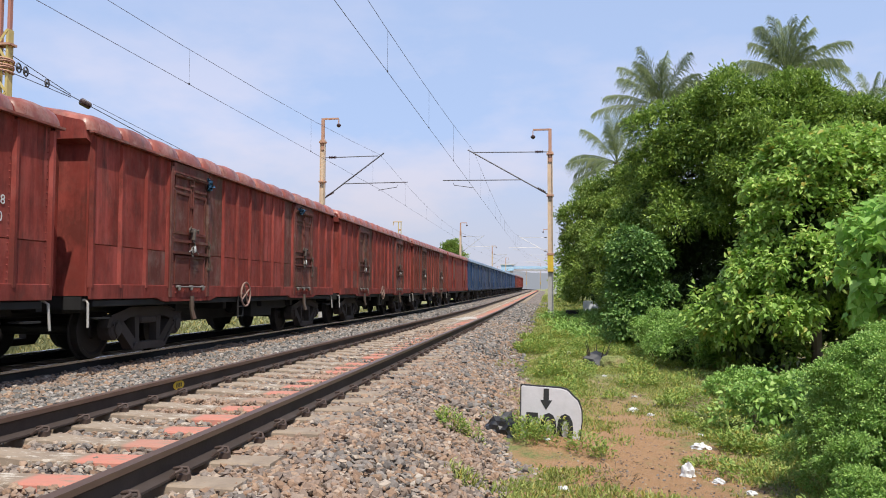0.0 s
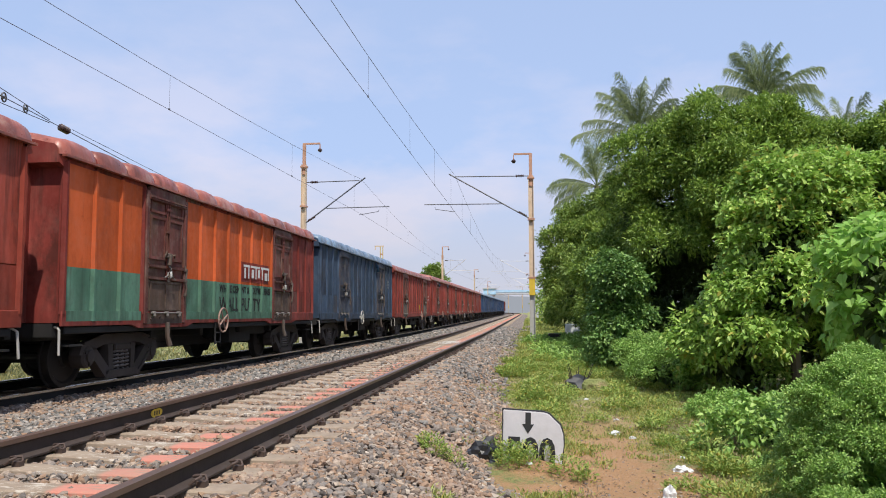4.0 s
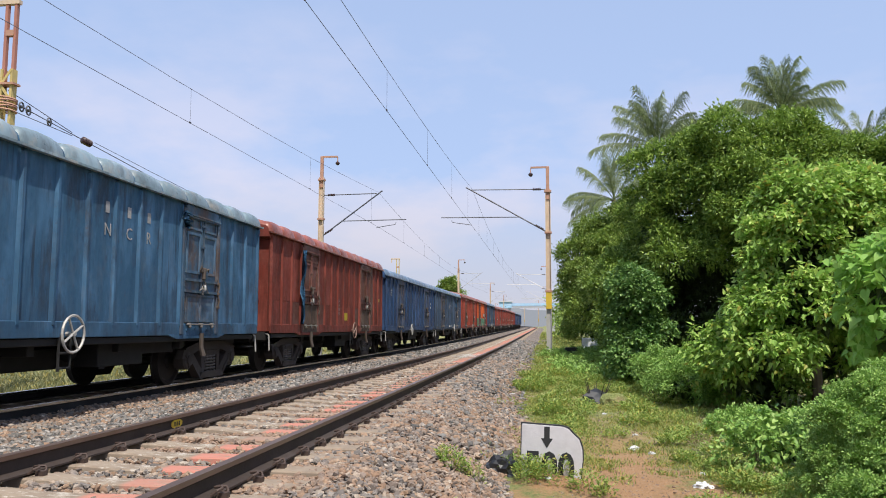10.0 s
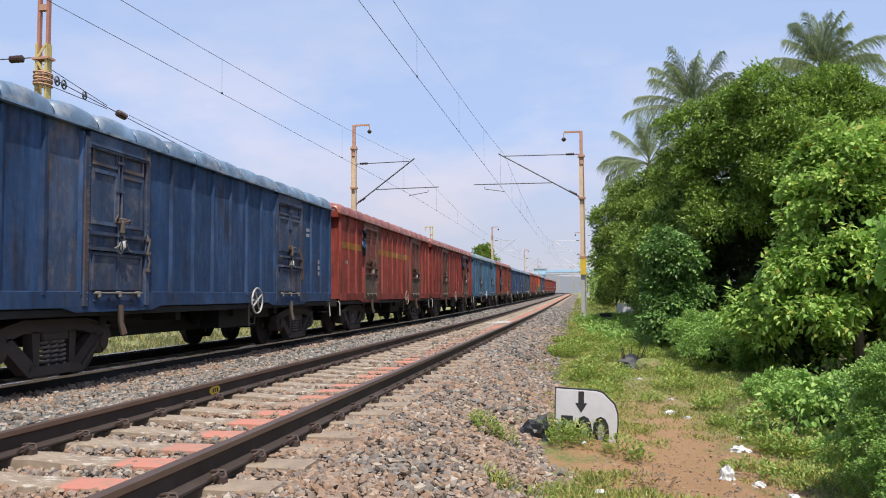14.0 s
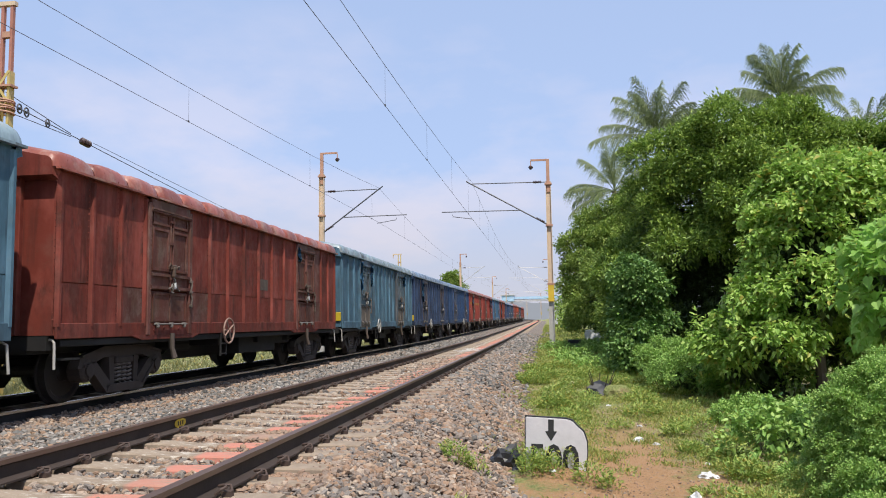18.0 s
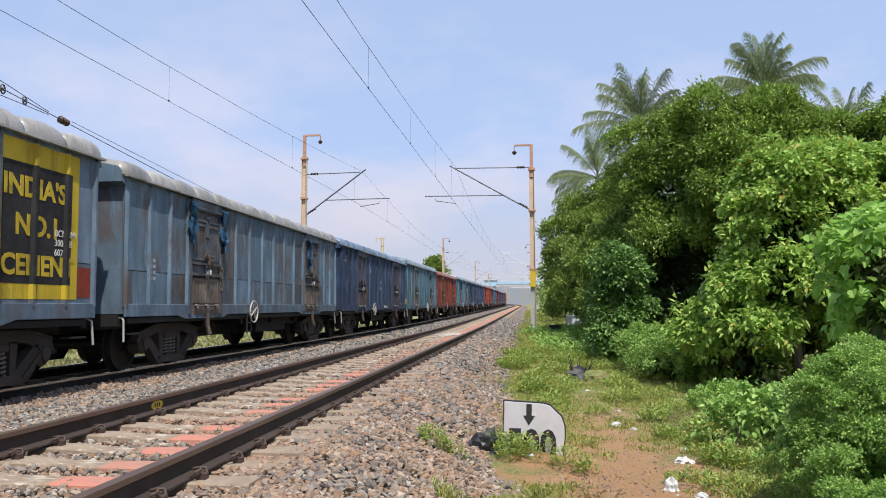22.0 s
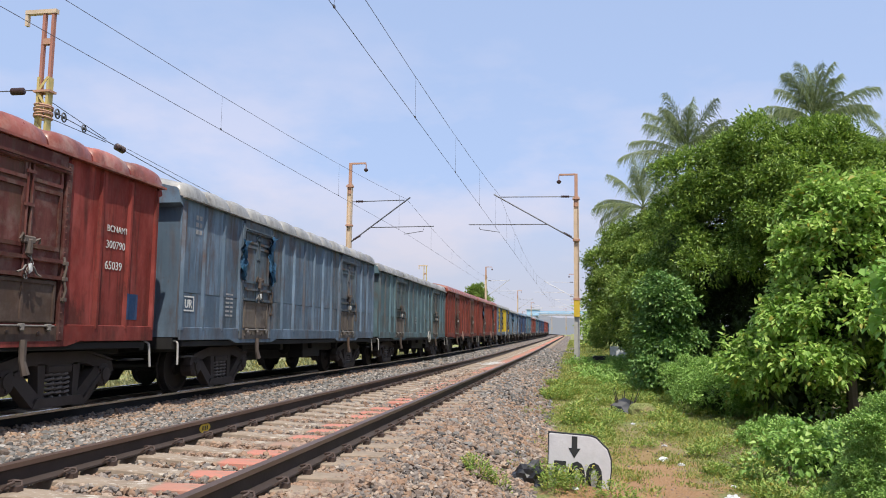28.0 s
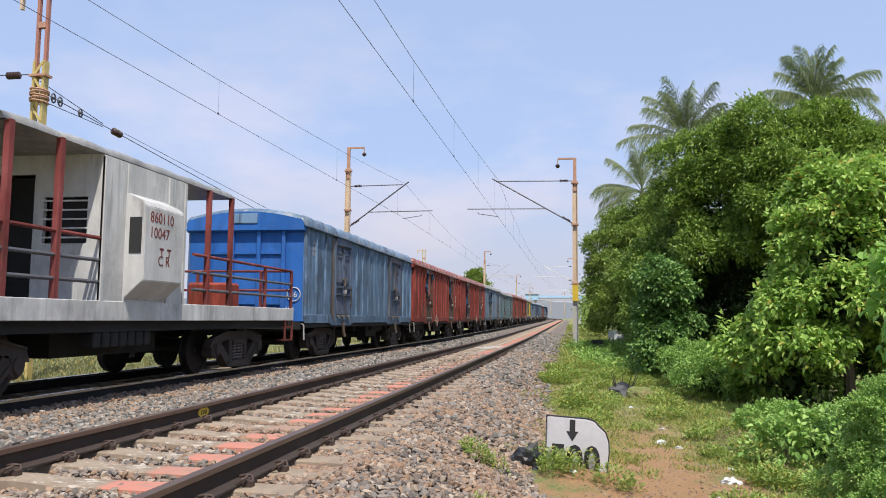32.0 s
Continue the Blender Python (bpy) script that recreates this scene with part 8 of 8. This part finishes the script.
for i, (s, x) in enumerate(((30.46, -0.15), (31.05, 0.1), (31.64, -0.2), (32.23, 0.0), (32.82, -0.1), (33.41, 0.15))):
    share("whitewash_patch", WHITEWASH[i % 3], M_WHITE, track_near, "spilt white lime on a sleeper").location = (x, s, 0.012 + 0.01 * (i % 2))


def far_sleepers(off, s0, s1, parent):
    base = np.array([v.co[:] for v in SLEEPER.vertices])
    polys = [list(p.vertices) for p in SLEEPER.polygons]
    verts, faces = [], []
    s = s0
    while s < s1:
        x, y, a = line_at(s, off)
        ca, sa = math.cos(a), math.sin(a)
        k = len(verts)
        verts += [(x + v[0] * ca - v[1] * sa, y + v[0] * sa + v[1] * ca, v[2] + grade(s) - (FAR_LOW if off < -2 else 0)) for v in base]
        faces += [[i + k for i in p] for p in polys]
        s += PITCH
    me = bpy.data.meshes.new("sleepers")
    me.from_pydata(verts, [], faces)
    return tagged(put("sleepers", me, M_SLEEPER, parent), kind="stuff")


far_sleepers(0.0, 5.68 + PITCH * 147, 260, track_near)
far_sleepers(-SPACING, -20, 120, track_far)


def stones(name, areas, label, mat):
    """Crushed stone: faceted chips lying over a bed. areas: x0, x1, s0, s1, per square metre, size, skip sleepers."""
    t = (1 + 5 ** 0.5) / 2
    ico = np.array([(-1, t, 0), (1, t, 0), (-1, -t, 0), (1, -t, 0), (0, -1, t), (0, 1, t), (0, -1, -t), (0, 1, -t), (t, 0, -1), (t, 0, 1), (-t, 0, -1), (-t, 0, 1)]) / 1.9
    tri = np.array([(0, 11, 5), (0, 5, 1), (0, 1, 7), (0, 7, 10), (0, 10, 11), (1, 5, 9), (5, 11, 4), (11, 10, 2), (10, 7, 6), (7, 1, 8), (3, 9, 4), (3, 4, 2), (3, 2, 6), (3, 6, 8), (3, 8, 9), (4, 9, 5), (2, 4, 11), (6, 2, 10), (8, 6, 7), (9, 8, 1)])
    P, S = [], []
    for x0, x1, s0, s1, dens, size, skip in areas:
        n = int((x1 - x0) * (s1 - s0) * dens)
        x, y = rng.uniform(x0, x1, n), rng.uniform(s0, s1, n)
        keep = (np.abs(np.abs(x) - 0.874) > 0.10)
        if skip:
            ph = ((y - 5.68 + PITCH * 40.5) % PITCH) - PITCH / 2
            keep &= (np.abs(ph) > 0.125) | (rng.uniform(0, 1, n) < 0.10)
        x, y = x[keep], y[keep]
        z = np.array([bed_z(a, b) if a < 3.25 and not name.startswith("path") else soil_z(a, b) for a, b in zip(x, y)])
        edge = np.clip((x - 2.55 + 0.5 * np.clip((y - 13) / 6, 0, 1)) / 0.7, 0, 1)
        keep = (rng.uniform(0, 1, len(x)) > edge ** 1.2) | name.startswith("path")
        x, y, z = x[keep], y[keep], z[keep]
        r = size * rng.uniform(0.55, 1.35, len(x))
        P.append(np.c_[x, y, z + r * rng.uniform(-0.1, 0.55, len(x)) - (0.01 if skip else 0)])
        S.append(r)
    P, S = np.concatenate(P), np.concatenate(S)
    n = len(P)
    q = rng.normal(0, 1, (n, 4))
    q /= np.linalg.norm(q, axis=1)[:, None]
    w, a, b, c = q.T
    R3 = np.empty((n, 3, 3))
    R3[:, 0] = np.c_[1 - 2 * (b * b + c * c), 2 * (a * b - w * c), 2 * (a * c + w * b)]
    R3[:, 1] = np.c_[2 * (a * b + w * c), 1 - 2 * (a * a + c * c), 2 * (b * c - w * a)]
    R3[:, 2] = np.c_[2 * (a * c - w * b), 2 * (b * c + w * a), 1 - 2 * (a * a + b * b)]
    shape = ico[None] * (1 + rng.uniform(-0.40, 0.34, (n, 12, 1))) * rng.uniform(0.5, 1.4, (n, 1, 3))
    v = np.einsum("nij,nkj->nki", R3, shape)
    v[:, :, 2] *= 0.8
    v = v * S[:, None, None] + P[:, None, :]
    f = (tri[None] + (np.arange(n) * 12)[:, None, None]).reshape(-1, 3)
    return tagged(put(name, mesh_np(name, v.reshape(-1, 3), f), mat), label, "ballast", kind="stuff")


stones("ballast_stones", [
    (0.95, 3.25, 2.6, 9.0, 900, 0.028, False), (0.95, 3.25, 9.0, 15.0, 480, 0.034, False), (0.95, 3.2, 15.0, 30.0, 120, 0.042, False),
    (-0.80, 0.80, 2.6, 12.0, 430, 0.026, True), (-0.80, 0.80, 12.0, 26.0, 190, 0.036, True), (-3.4, -0.95, 3.0, 14.0, 60, 0.036, False), (-4.0, -3.05, 3.0, 16.0, 420, 0.032, False), (-4.0, -3.1, 16.0, 34.0, 200, 0.04, False), (-1.55, -0.95, 3.0, 20.0, 160, 0.034, False), (0.95, 3.2, -6.0, 2.6, 170, 0.042, False), (-3.4, -0.95, -6.0, 3.0, 150, 0.045, False), (-0.80, 0.80, -6.0, 2.6, 170, 0.036, True),
], "loose grey and brown crushed stones along the near track", M_STONE)
stones("ballast_stones", [
    (-3.4, -0.95, 3.0, 14.0, 430, 0.031, False), (-3.4, -0.95, 14.0, 30.0, 180, 0.046, False), (-3.4, -0.95, 30.0, 60.0, 60, 0.068, False),
    (0.95, 2.6, 9.0, 15.0, 90, 0.038, False), (0.95, 3.2, 15.0, 30.0, 100, 0.045, False), (0.95, 3.0, 30.0, 62.0, 70, 0.068, False),
], "loose clean grey crushed stones between the tracks", M_STONE_GREY)
# pebbles, clods and dry leaves trodden into the path
stones("path_pebbles", [(3.2, 5.4, 3.2, 9.0, 120, 0.012, False), (3.2, 5.4, 9.0, 16.0, 22, 0.016, False)], "small pebbles and clods strewn over the path", M_STONE)
_n = 2600
_x, _y = rng.uniform(3.2, 5.9, _n), 3.2 + 15 * rng.uniform(0, 1, _n) ** 1.4
_z = np.array([soil_z(a, b) for a, b in zip(_x, _y)])
_v, _f = leaf_quads(np.c_[_x, _y, _z + 0.006], np.zeros((_n, 3)) + np.array([0, 0, 0.1]), 0.040, 0.018, 0.0, 1.0)
tagged(put("dry_leaves", mesh_np("dry_leaves", _v, _f), L_FALLEN), "dry brown leaves and twigs scattered over the path", "dry leaves", kind="stuff")


# ---------------------------------------------------------------- what moves
def motions():
    for k, wagon in WAGONS.items():
        length = WAGON_LENGTH[k]
        rows = []
        for i in range(33):
            s = train_at(i) + OFFSET[k] - length / 2
            x, y, a = line_at(s, -SPACING)
            rows.append((i, pose(x, y, grade(s), math.degrees(grade(s + 4) - grade(s - 4)) / 8, 0, math.degrees(a))))
        walk(wagon, rows)
    for wagon, wheel, place in ROLLING:
        k = [n for n, w in WAGONS.items() if w == wagon][0]
        rows = [(0.0, pose(*place))]
        turn = 0.0
        last = None
        for f in range(1, 960):
            t = f / FPS
            s = train_at(t) + OFFSET[k]
            if s < -2 or s > 45:
                continue
            if last is not None:
                turn -= (s - last) / 0.457
            last = s
            rows.append((t, pose(*place, math.degrees(turn) % 360.0)))
        rows.append((32.0, rows[-1][1]))
        walk(wheel, rows)


motions()
